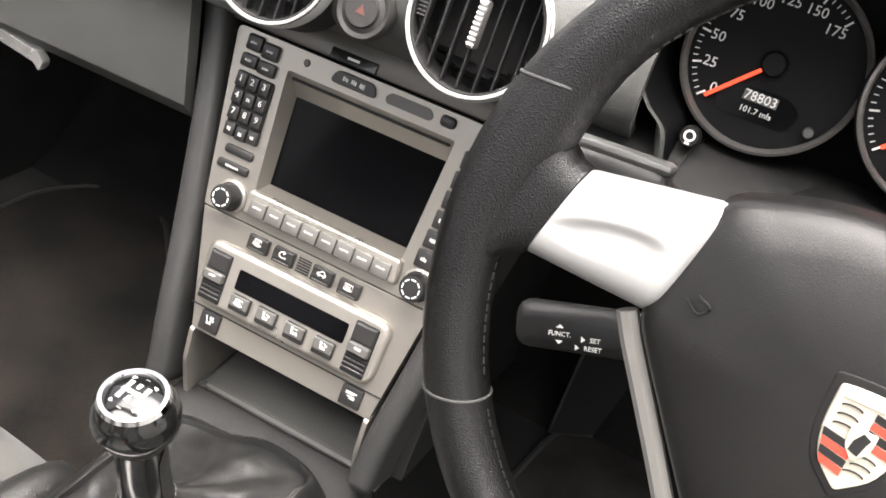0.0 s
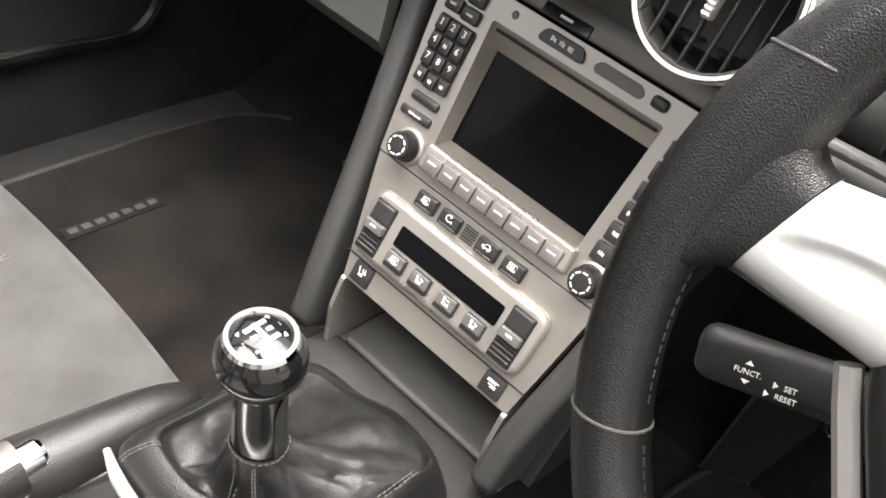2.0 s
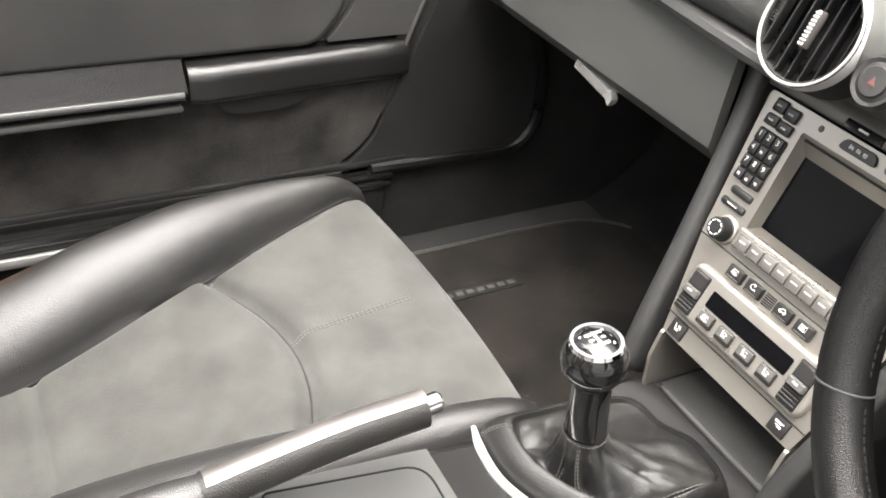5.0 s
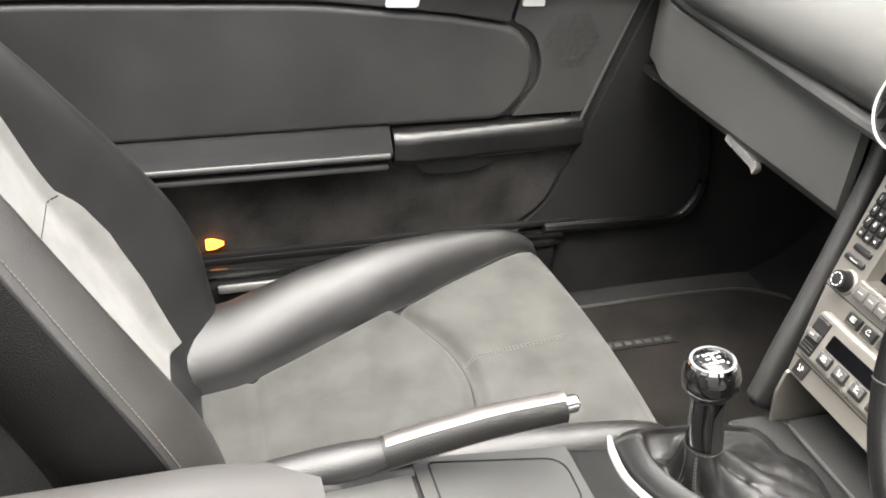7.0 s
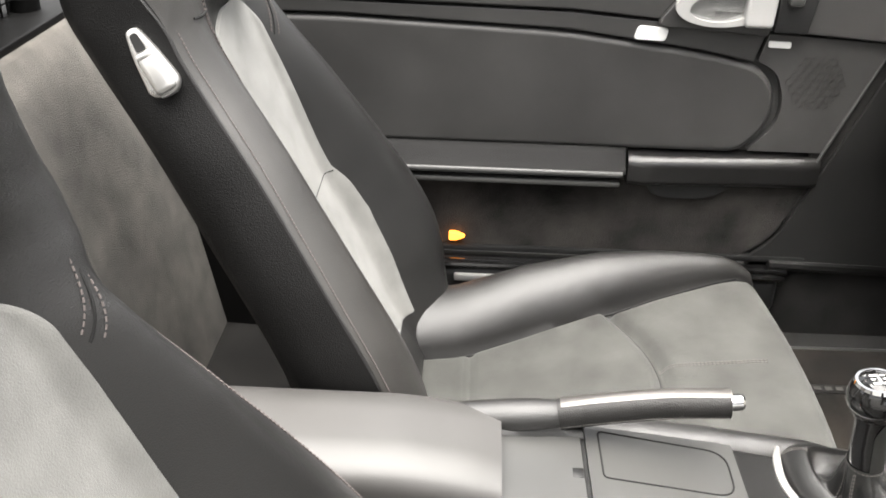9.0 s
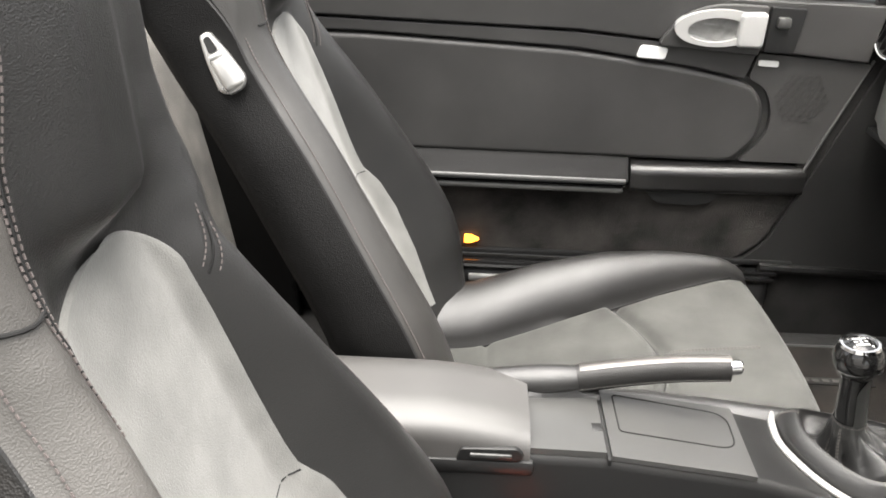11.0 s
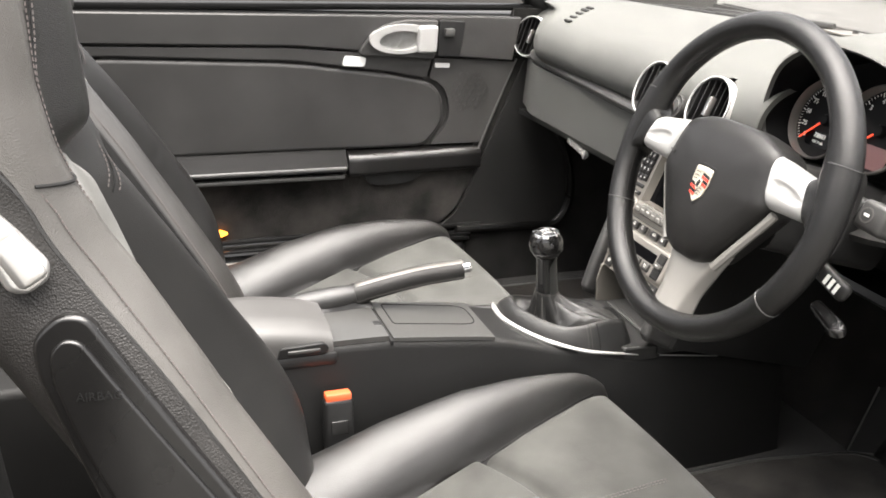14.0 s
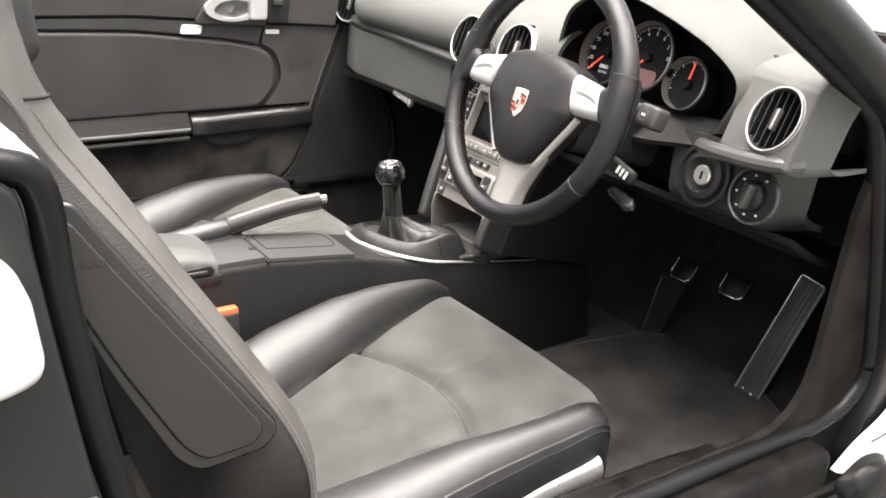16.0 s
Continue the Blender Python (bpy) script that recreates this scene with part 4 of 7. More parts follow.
    # dark panel under the dials, rolling over towards the column
    def sill(u, v):
        return (u, 0.482 + 0.055 * smooth((u - 0.40) / 0.09) * (1 - v) + 0.10 * v, 0.728 + 0.034 * smooth(v * 1.6) + 0.004 * math.sin(math.pi * v))
    part("lower_panel", sheet(sill, span(0.150, 0.492, 20), span(0, 1, 12), 0.008), UNDER_DIAL, ob, "dark panel under the dials")
    part("panel_seam", tube([Vector(sill(0.206, v)) + Vector((0.02 * v, 0, 0.0006)) for v in span(0.0, 0.8, 10)], 0.0010, 6), SEAMLINE, ob)
    return ob


binnacle()


def driver_panel():
    """Panel right of the column with ignition lock and lamp switch, knee panel below."""
    ob = thing("switch_panel", "black lower dash panel with ignition lock and lamp switch", "switch panel", (0.56, 0.54, 0.64))

    def fn(u, v):
        e = smooth((u - 0.615 + 0.02 * v) / 0.05) * 0.07
        return (u - 0.022 * v * smooth((u - 0.55) / 0.1), 0.535 + e - 0.004 * math.sin(math.pi * v) + 0.05 * (max(0, v - 0.75) / 0.25) ** 2, 0.748 - 0.125 * v)
    part("face", sheet(fn, span(0.44, 0.650, 30), span(0, 1, 14), 0.01), PLASTIC, ob)
    tilt = (0, -0.97, 0.22)
    m = frame_of((0.514, 0.521, 0.694), (1, 0, 0), tilt)
    ig = part("ignition_lock", lathe([(0.047, 0.0), (0.046, 0.005), (0.042, 0.006), (0.040, 0.002), (0.036, 0.001), (0.034, 0.008), (0.026, 0.011), (0.023, 0.006), (0.017, 0.004), (0.015, 0.006)], 40, m), HARD, ob)
    part("barrel", lathe([(0, 0.008), (0.013, 0.008), (0.015, 0.006), (0.015, 0)], 28, m), ALU, ig, "silver key barrel")
    part("keyway", rbox((0, 0, 0.0085), (0.003, 0.012, 0.0012), 0, 1, m), SEAMLINE, ig)
    m = frame_of((0.604, 0.521, 0.690), (1, 0, 0), tilt)
    ls = part("lamp_switch", lathe([(0.040, 0.0), (0.039, 0.004), (0.035, 0.005), (0.033, 0.002), (0.022, 0.003), (0.020, 0.012), (0.017, 0.014), (0, 0.014)], 40, m), HARD, ob)
    # the lit edge of the dish, given as a paler ring
    part("rim", lathe([(0.0405, 0.001), (0.0402, 0.0052), (0.0385, 0.0060), (0.0368, 0.0046)], 48, m), SATIN, ls, "satin ring for the highlight on the switch dish")
    part("grip", rbox((0.004, 0, 0.018), (0.0085, 0.036, 0.020), 0.003, 2, m @ pose(0, 0, 0, 0, 0, -12)), SATIN, ls)
    part("grip_side", rbox((-0.006, 0, 0.016), (0.0080, 0.034, 0.016), 0.003, 2, m @ pose(0, 0, 0, 0, 0, -12)), HARD, ls)
    tb = bmesh.new()
    for k in range(7):
        a = math.radians(60 + 40 * k)
        add(tb, rbox((0.028 * math.cos(a), 0.028 * math.sin(a), 0.0035), (0.004, 0.003, 0.0006), 0, 1, m))
    part("symbols", tb, INK, ls)

    def knee(u, v):
        return (u, 0.585 + 0.22 * v, 0.625 - 0.07 * v - 0.02 * math.sin(math.pi * v))
    part("knee_panel", sheet(knee, span(0.13, 0.635, 14), span(0, 1, 8), 0.01), HARD, ob)
    return ob


driver_panel()


# ---- centre stack ----
FACE = frame_of((0, 0.505, 0.605), (1, 0, 0), (0, -0.9135, 0.4067))


def key(u, v, w, h, parent, mat=None, name="button", lift=0.004, r=0.0012, label=""):
    return part(name, rbox((u, v, lift / 2 - 0.001), (w, h, lift + 0.002), r, 2, FACE), mat or BUTTON, parent, label)


def mark(u, v, w, h, parent, lift, name="print"):
    """A worn word too small to read: a row of short upright bars."""
    rnd = random.Random(int(abs(u) * 91000 + abs(v) * 53000))
    bm, n = bmesh.new(), max(2, round(w / 0.0016))
    for k in range(n):
        x = u + (k + 0.5 - n / 2) * w / n
        add(bm, rbox((x, v + rnd.uniform(-0.1, 0.1) * h, lift), (w / n * rnd.uniform(0.5, 0.8), h * rnd.uniform(0.7, 1.0), 0.0004), 0, 1, FACE))
    return part(name, bm, SYMBOL, parent)


def ring_of(r, a0, a1, cx=0.0, cy=0.0, n=14):
    return [(cx + r * math.cos(radians(a)), cy + r * math.sin(radians(a))) for a in span(a0, a1, n)]


def wave(x, y0, y1):
    return [(x + 0.07 * math.sin(6.3 * t), y0 + (y1 - y0) * t) for t in span(0, 1, 9)]


# printed symbols as strokes in a unit square
ICONS = {
    "windscreen": [[(-0.48, -0.30), (-0.36, 0.34), (0.36, 0.34), (0.48, -0.30), (-0.48, -0.30)], wave(-0.20, -0.5, 0.15), wave(0.0, -0.5, 0.15), wave(0.20, -0.5, 0.15)],
    "rear_window": [[(-0.45, -0.36), (-0.45, 0.36), (0.45, 0.36), (0.45, -0.36), (-0.45, -0.36)], wave(-0.20, -0.45, 0.2), wave(0.0, -0.45, 0.2), wave(0.20, -0.45, 0.2)],
    "recirculate": [ring_of(0.38, 60, 330), [(0.12, -0.36), (0.34, -0.20), (0.42, -0.44)], [(0.05, 0.10), (0.25, 0.32), (0.02, 0.48)]],
    "car": [[(-0.5, -0.15), (-0.45, 0.05), (-0.22, 0.10), (-0.08, 0.34), (0.24, 0.34), (0.36, 0.08), (0.5, 0.02), (0.5, -0.15), (-0.5, -0.15)], ring_of(0.10, 0, 360, -0.26, -0.22, 10), ring_of(0.10, 0, 360, 0.28, -0.22, 10)],
    "seat": [[(-0.30, 0.46), (-0.14, 0.42), (-0.10, -0.10), (0.30, -0.16), (0.34, -0.32), (-0.20, -0.34), (-0.30, 0.46)], [(0.10, 0.36), (0.40, 0.14)], [(0.26, 0.10), (0.42, 0.12), (0.40, 0.30)]],
    "seat_feet": [[(-0.30, 0.46), (-0.14, 0.42), (-0.10, -0.10), (0.22, -0.14), (0.26, -0.30), (-0.20, -0.34), (-0.30, 0.46)], [(0.06, 0.30), (0.40, 0.30)], [(0.34, 0.0), (0.44, -0.40)]],
    "auto": [[(-0.46, -0.3), (-0.32, 0.3), (-0.18, -0.3)], [(-0.06, 0.3), (-0.06, -0.2), (0.08, -0.3), (0.14, -0.2), (0.14, 0.3)], ring_of(0.15, 0, 360, 0.36, 0.0, 12)],
    "heated_seat": [[(-0.36, 0.40), (-0.16, -0.24), (0.16, -0.24), (0.22, -0.36), (-0.26, -0.36)], wave(0.10, -0.10, 0.40), wave(0.32, -0.10, 0.40)],
    "belt": [[(-0.5, 0.24), (0.5, 0.24)], [(-0.5, 0.08), (0.3, 0.08)], [(-0.3, -0.18), (0.4, -0.18)], [(-0.1, -0.36), (0.4, -0.36)]],
}


def icon(kind, u, v, w, h, parent, lift, name="symbol"):
    """A printed symbol drawn with thin strokes on the face of the stack."""
    bm = bmesh.new()
    for line in ICONS[kind]:
        add(bm, tube([FACE @ Vector((u + x * w, v + y * h, lift)) for x, y in line], 0.00042, 5))
    return part(name, bm, SYMBOL, parent)


def centre_stack():
    ob = thing("centre_stack", "champagne silver centre stack with screen, keys and climate controls", "centre stack", (-0.01, 0.50, 0.43))
    # radio plate round the recessed screen
    outer = rounded([(-0.113, -0.0198), (-0.133, 0.1195), (0.110, 0.1195), (0.091, -0.0198)], [0.001, 0.006, 0.006, 0.001], 6)
    inner = rounded([(-0.0745, 0.006), (-0.0815, 0.1015), (0.0615, 0.1015), (0.0555, 0.006)], [0.003, 0.003, 0.003, 0.003], 6)
    radio = part("radio_plate", ringplate(outer, inner, 0.012, FACE @ Matrix.Translation((0, 0, -0.012)), 0.0015), SILVER, ob)
    for a, b, nm in ((((-0.0815, 0.1015), (0.0615, 0.1015)), ((-0.074, 0.084), (0.057, 0.084)), "recess_top"), (((-0.0745, 0.006), (-0.0815, 0.1015)), ((-0.071, 0.013), (-0.074, 0.084)), "recess_side"), (((0.0615, 0.1015), (0.0555, 0.006)), ((0.057, 0.084), (0.053, 0.013)), "recess_side"), (((0.0555, 0.006), (-0.0745, 0.006)), ((0.053, 0.013), (-0.071, 0.013)), "recess_base")):
        bm = loft([[FACE @ Vector((*a[0], -0.001)), FACE @ Vector((*a[1], -0.001))], [FACE @ Vector((*b[0], -0.013)), FACE @ Vector((*b[1], -0.013))]], closed=False)
        part(nm, bm, SILVER, radio)
    part("screen", rbox((-0.0085, 0.048, -0.0145), (0.136, 0.078, 0.003), 0.001, 1, FACE), SCREEN, radio, "dark switched-off screen")
    part("disc_slot", rbox((-0.010, 0.0965, -0.0035), (0.136, 0.0022, 0.002), 0.0008, 1, FACE @ pose(0, 0, 0, 0, 0, 0)), SEAMLINE, radio)
    # bevelled ledge with the source keys
    part("ledge", prism(rounded([(-0.0775, -0.0125), (0.0595, -0.0125), (0.0585, 0.0075), (-0.0765, 0.0075)], 0.004), 0.006, FACE, 0.0035, 3), SILVER_LIGHT, radio)
    for k in range(8):
        u = -0.0636 + 0.01559 * k
        key(u, -0.0045, 0.0148, 0.0125, radio, KEY_GREY, "source_key", 0.009)
        mark(u, -0.0035, 0.008, 0.0016, radio, 0.0091)
    # rotary knobs
    for u in (-0.092, 0.075):
        m = FACE @ Matrix.Translation((u, -0.006, 0))
        kn = part("knob", lathe([(0.0115, 0), (0.0115, 0.003), (0.0102, 0.004), (0.0102, 0.013), (0.0092, 0.0152), (0.0075, 0.0156), (0.0, 0.0156)], 32, m), HARD, radio, "black rotary knob")
        dash_ring = bmesh.new()
        for k in range(8):
            add(dash_ring, rbox((0.0066, 0, 0.0158), (0.0009, 0.0036, 0.0006), 0, 1, m @ pose(0, 0, 0, 0, 0, 45 * k)))
        part("knob_ring", dash_ring, REFLECTOR, kn)
        part("knob_skirt", lathe([(0.0140, 0.0), (0.0135, 0.002), (0.0115, 0.003)], 32, m), SILVER, kn)
    # phone keys
    for u, v, w, h in ((-0.1135, 0.1105, 0.0135, 0.0125), (-0.0985, 0.1085, 0.0145, 0.0125), (-0.1135, 0.0965, 0.0145, 0.0105), (-0.0975, 0.0955, 0.0155, 0.0105)):
        key(u, v, w, h, radio, BUTTON, "phone_key", 0.004, 0.002)
        mark(u, v, 0.006, 0.0018, radio, 0.0041)
    part("keypad_base", prism(rounded([(-0.1205, 0.088), (-0.0870, 0.0875), (-0.0855, 0.043), (-0.093, 0.037), (-0.108, 0.0375), (-0.1155, 0.045)], 0.003), 0.0015, FACE), SEAMLINE, radio)
    for j in range(4):
        for i in range(3):
            u = -0.1145 + 0.0106 * i + 0.0012 * j
            v = 0.0812 - 0.0127 * j - (0.001 if j == 3 and i == 1 else 0)
            key(u, v, 0.0092, 0.0108, radio, BUTTON, "number_key", 0.0042)
            if j < 3 and not (i == 1 and j == 1):
                part("numeral", text_mesh(str(3 * j + i + 1), 0.0070, FACE @ Matrix.Translation((u, v + 0.001, 0.0042))), INK, radio)
            else:
                mark(u, v, 0.0035, 0.003, radio, 0.0044)
    for v, w in ((0.0285, 0.026), (0.0160, 0.029)):
        key(-0.0975 - (0.0285 - v) * 0.1, v, w, 0.0075, radio, BUTTON, "menu_key", 0.003, 0.003)
    mark(-0.0985, 0.016, 0.012, 0.0018, radio, 0.0031)
    # keys along the right of the screen
    for k in range(6):
        key(0.0785 - 0.0012 * k, 0.092 - 0.0155 * k, 0.0135, 0.0135, radio, BUTTON, "function_key", 0.004)
        mark(0.0785 - 0.0012 * k, 0.092 - 0.0155 * k, 0.005, 0.003, radio, 0.0042)
    # top row
    part("eject_key", prism(rounded([(-0.046, 0.1065), (-0.006, 0.1065), (-0.010, 0.1165), (-0.042, 0.1165)], 0.005), 0.003, FACE, 0.001), BUTTON, radio)
    for k in range(3):
        mark(-0.033 + 0.0072 * k, 0.1115, 0.0045, 0.0035, radio, 0.0032)
    part("sensor_window", prism(rounded([(0.002, 0.1072), (0.038, 0.1072), (0.040, 0.1112), (0.036, 0.1158), (0.004, 0.1158), (0.000, 0.1112)], 0.004), 0.001, FACE), GREYBTN, radio)
    key(0.0516, 0.1120, 0.0125, 0.0085, radio, BUTTON, "alarm_key", 0.004, 0.003)
    part("dot", lathe([(0, 0.001), (0.0022, 0.001), (0.003, 0)], 16, FACE @ Matrix.Translation((-0.0683, 0.1115, 0))), GREYBTN, radio)

    # lower plate with climate controls
    outer = rounded([(-0.089, -0.1170), (-0.1128, -0.0210), (0.0908, -0.0210), (0.0765, -0.1170)], [0.002, 0.001, 0.001, 0.002], 5)
    low = part("lower_plate", prism(outer, 0.011, FACE @ Matrix.Translation((0, 0, -0.0115)), 0.001), SILVER, ob)
    for u, kind in ((-0.0559, "windscreen"), (-0.0327, "recirculate"), (0.0025, "car"), (0.0262, "rear_window")):
        key(u, -0.0308, 0.0185, 0.0125, low, BUTTON, "heating_key", 0.0035)
        part("key_face", rbox((u, -0.0294, 0.0036), (0.0176, 0.0080, 0.0012), 0.0005, 1, FACE), BUTTON, low)
        icon(kind, u, -0.0290, 0.0075, 0.0062, low, 0.0043)
        part("key_bar", rbox((u, -0.0352, 0.0036), (0.014, 0.0012, 0.0004), 0, 1, FACE), GREYBTN, low)
    for k in range(6):
        part("grille_slot", rbox((-0.0152, -0.0258 - 0.0021 * k, 0.0002), (0.0115, 0.0009, 0.0012), 0.0002, 1, FACE), SEAMLINE, low)
    frame_out = rounded([(-0.0925, -0.0925), (-0.0945, -0.0400), (0.0705, -0.0400), (0.0690, -0.0925)], [0.012, 0.012, 0.012, 0.012], 6)
    clim = part("climate_frame", prism(frame_out, 0.007, FACE, 0.005, 4), SILVER_LIGHT, low, "bright silver climate frame")
    part("display", prism(rounded([(-0.0605, -0.0695), (-0.0605, -0.0530), (0.0385, -0.0530), (0.0385, -0.0695)], 0.002), 0.0006, FACE @ Matrix.Translation((0, 0, 0.0071))), SCREEN, clim, "dark climate display")
    for u in (-0.0790, 0.0530):
        part("rocker_bed", rbox((u, -0.0675, 0.0068), (0.0200, 0.0415, 0.003), 0.001, 1, FACE), SEAMLINE, clim)
        part("rocker", rbox((u, -0.0665, 0.0095), (0.0180, 0.0080, 0.007), 0.001, 1, FACE), GREYBTN, clim)
        part("rocker_top", rbox((u, -0.0550, 0.0080), (0.0180, 0.0140, 0.004), 0.001, 1, FACE @ pose(0, 0, 0, 0, 0, 0)), BUTTON, clim)
        for k in range(4):
            part("rocker_rib", rbox((u, -0.0735 - 0.0035 * k, 0.0082), (0.0180, 0.0016, 0.003), 0.0005, 1, FACE), BUTTON, clim)
        mark(u, -0.0658, 0.006, 0.0022, clim, 0.0132)
    for u, kind in ((-0.0508, "windscreen"), (-0.0262, "seat"), (-0.0002, "seat_feet"), (0.0258, "seat")):
        key(u, -0.0785, 0.0175, 0.0135, clim, BUTTON, "climate_key", 0.0105)
        part("key_face", rbox((u, -0.0768, 0.0104), (0.0166, 0.0094, 0.0016), 0.0006, 1, FACE), GREYBTN, clim, "pale upper face of the key")
        icon(kind, u, -0.0768, 0.0080, 0.0066, clim, 0.0113)
    part("strip_seam", rbox((-0.008, -0.0972, -0.0002), (0.176, 0.0008, 0.0012), 0, 1, FACE), SEAMLINE, low)
    for u, kind in ((-0.0745, "heated_seat"), (0.0575, "belt")):
        key(u, -0.1062, 0.0180, 0.0165, low, BUTTON, "lower_key", 0.002)
        icon(kind, u, -0.1045, 0.0095, 0.0080, low, 0.0022)
    # pocket
    for u0, u1, nm in ((-0.0895, -0.0855, "pocket_wall"), (0.0735, 0.0775, "pocket_wall")):
        bm = prism(rounded([(0.452, 0.428), (0.60, 0.428), (0.60, 0.498), (0.456, 0.498), (0.449, 0.470)], 0.004), u1 - u0, side(u0), 0.001)
        part(nm, bm, SILVER, ob)
    part("pocket_back", rbox((-0.006, 0.605, 0.465), (0.165, 0.01, 0.08), 0.002), HARD, ob)
    part("pocket_roof", rbox((-0.006, 0.54, 0.503), (0.165, 0.12, 0.006), 0.002), HARD, ob)
    ribs = bmesh.new()
    for k in range(60):
        add(ribs, rbox((-0.006, 0.4735 + 0.0021 * k, 0.4292), (0.154, 0.0011, 0.0012), 0, 1))
    tray = part("pocket_mat", rbox((-0.006, 0.536, 0.4265), (0.158, 0.134, 0.004), 0.001), TRAY, ob, "finely ribbed dark rubber mat")
    part("ribs", ribs, TRAY, tray)
    part("tray_base", rbox((-0.006, 0.53, 0.421), (0.180, 0.16, 0.006), 0.001), HARD, ob)
    # padded side rails
    for s, nm in ((-1, "side_rail"), (1, "side_rail")):
        cx = -0.010
        path = curve([(cx + s * 0.150, 0.548, 0.772), (cx + s * 0.144, 0.556, 0.742), (cx + s * 0.133, 0.541, 0.68), (cx + s * 0.117, 0.503, 0.59), (cx + s * 0.103, 0.463, 0.50), (cx + s * 0.099, 0.450, 0.462), (cx + s * 0.0985, 0.443, 0.440)], 8)
        rings = []
        for i, p in enumerate(path):
            e = 1 - 0.55 * smooth((i - len(path) + 5) / 4) ** 2
            prof = rounded([(-0.0095, -0.05), (-0.0095, 0.013), (0.0115, 0.013), (0.0115, -0.05)], [0, 0.010, 0.010, 0], 5)
            rings.append([p + Vector((-s * q[0] * (0.5 + 0.5 * e), 0, 0)) + Vector((0, -0.9, 0.42)) * (q[1] if q[1] < 0 else q[1] * e) for q in prof])
        part(nm, loft(rings), PLASTIC, ob, "padded black side rail", 50)
    for s in (-1, 1):
        bm = prism([(0.478, 0.43), (0.75, 0.36), (0.85, 0.60), (0.62, 0.74), (0.585, 0.70)], 0.012, side(-0.016 + s * 0.112), 0.002)
        part("side_cheek", bm, HARD, ob)
    return ob


centre_stack()


# ---- tunnel console ----
def console_top(y):
    """Height of the console's top along the car."""
    return interp(y, [(-0.5, 0.47), (-0.06, 0.480), (0.03, 0.479), (0.19, 0.461), (0.26, 0.446), (0.32, 0.434), (0.40, 0.421), (0.46, 0.413), (0.60, 0.392), (0.72, 0.358)])


def tunnel_console():
    ob = thing("centre_console", "black tunnel console with lidded armrest between the seats", "console", (0, 0.1, 0.2))
    ys = span(-0.50, 0.72, 40)

    top = console_top
    rings = []
    for y in ys:
        z = top(y)
        w = 0.068 + 0.029 * smooth((y - 0.22) / 0.20)
        half = [(w - 0.012, z), (w - 0.004, z - 0.004), (w, z - 0.012), (w + 0.012, z - 0.07), (w + 0.022, z - 0.14), (w + 0.035, 0.19)]
        ring = [Vector((x - 0.006, y, zz)) for x, zz in half]
        ring += [Vector((-x - 0.006, y, zz)) for x, zz in reversed(half)]
        rings.append(ring)
    part("tunnel", loft(rings), CONSOLE_SIDE, ob, "", 50)
    # raised plates along the top, with shadow gaps
    part("front_plate", sheet(lambda u, v: (u, v, top(v) + 0.004), span(-0.066, 0.058, 8), span(0.042, 0.200, 8), 0.006), SATIN, ob)
    part("rear_plate", sheet(lambda u, v: (u, v, top(v) + 0.006), span(-0.066, 0.056, 8), span(-0.05, 0.036, 6), 0.008), SATIN, ob)
    part("plate_gap", rbox((-0.002, 0.039, 0.476), (0.13, 0.004, 0.008), 0.001), SEAMLINE, ob)
    part("hinge_tab", rbox((0.012, 0.030, 0.483), (0.014, 0.012, 0.004), 0.001), HARD, ob)
    ring = [(p.x, p.y) for p in rounded([(-0.058, 0.056), (0.012, 0.056), (0.016, 0.188), (-0.050, 0.190)], [0.006, 0.006, 0.022, 0.022], 6)]
    part("lid_outline", tube([Vector((x, y, top(y) + 0.0042)) for x, y in ring], 0.0010, 6, closed=True), SEAMLINE, ob)
    # armrest lid
    rings = []
    for y in span(-0.42, -0.046, 22):
        e = smooth((y + 0.42) / 0.03)
        f = 1 - 0.12 * smooth((y + 0.075) / 0.029)
        hz = (0.520 - 0.012 * smooth((y + 0.16) / 0.12)) * 1.0
        out = rounded([(0.064, 0.462), (0.061, 0.492 + (hz - 0.505)), (0.030, hz), (-0.045, hz), (-0.078, 0.492 + (hz - 0.505)), (-0.080, 0.462)], [0.004, 0.02, 0.02, 0.02, 0.02, 0.004], 4)
        rings.append([Vector((p[0] * (0.94 + 0.06 * f), y, 0.462 + (p[1] - 0.462) * f)) for p in out])
    lid = part("armrest_lid", loft(rings), LID, ob, "smooth leather armrest lid", 50)
    part("lid_catch", prism(rounded([(-0.125, 0.472), (-0.056, 0.474), (-0.052, 0.482), (-0.06, 0.490), (-0.12, 0.488)], 0.004), 0.006, side(0.060), 0.002), HARD, lid)
    part("lid_grip", rbox((0.067, -0.088, 0.4815), (0.004, 0.045, 0.005), 0.0015), SATIN, lid)
    part("lid_base", rbox((-0.008, -0.22, 0.464), (0.150, 0.36, 0.02), 0.006), HARD, ob)
    # bright band round the rear of the lever's surround, thinning forward along the console's edge
    line = curve([(-0.086, 0.258, 0.447), (-0.055, 0.249, 0.450), (-0.016, 0.249, 0.450), (0.031, 0.271, 0.446), (0.062, 0.302, 0.440), (0.082, 0.345, 0.432), (0.0865, 0.40, 0.423), (0.089, 0.50, 0.408), (0.091, 0.58, 0.397)], 6)
    part("silver_band", tube(line, lambda t: interp(t, [(0, 0.0025), (0.1, 0.0046), (0.5, 0.0046), (0.72, 0.0030), (0.85, 0.0018), (1, 0.0012)]), 10, flat=0.75), ALU, ob, "bright band round the lever's surround")
    part("front_shelf", prism(rounded([(-0.098, 0.405), (0.088, 0.405), (0.092, 0.466), (-0.100, 0.466)], 0.006), 0.022, Matrix.Translation((0, 0, 0.409)), 0.004, 3), TUNNEL, ob)
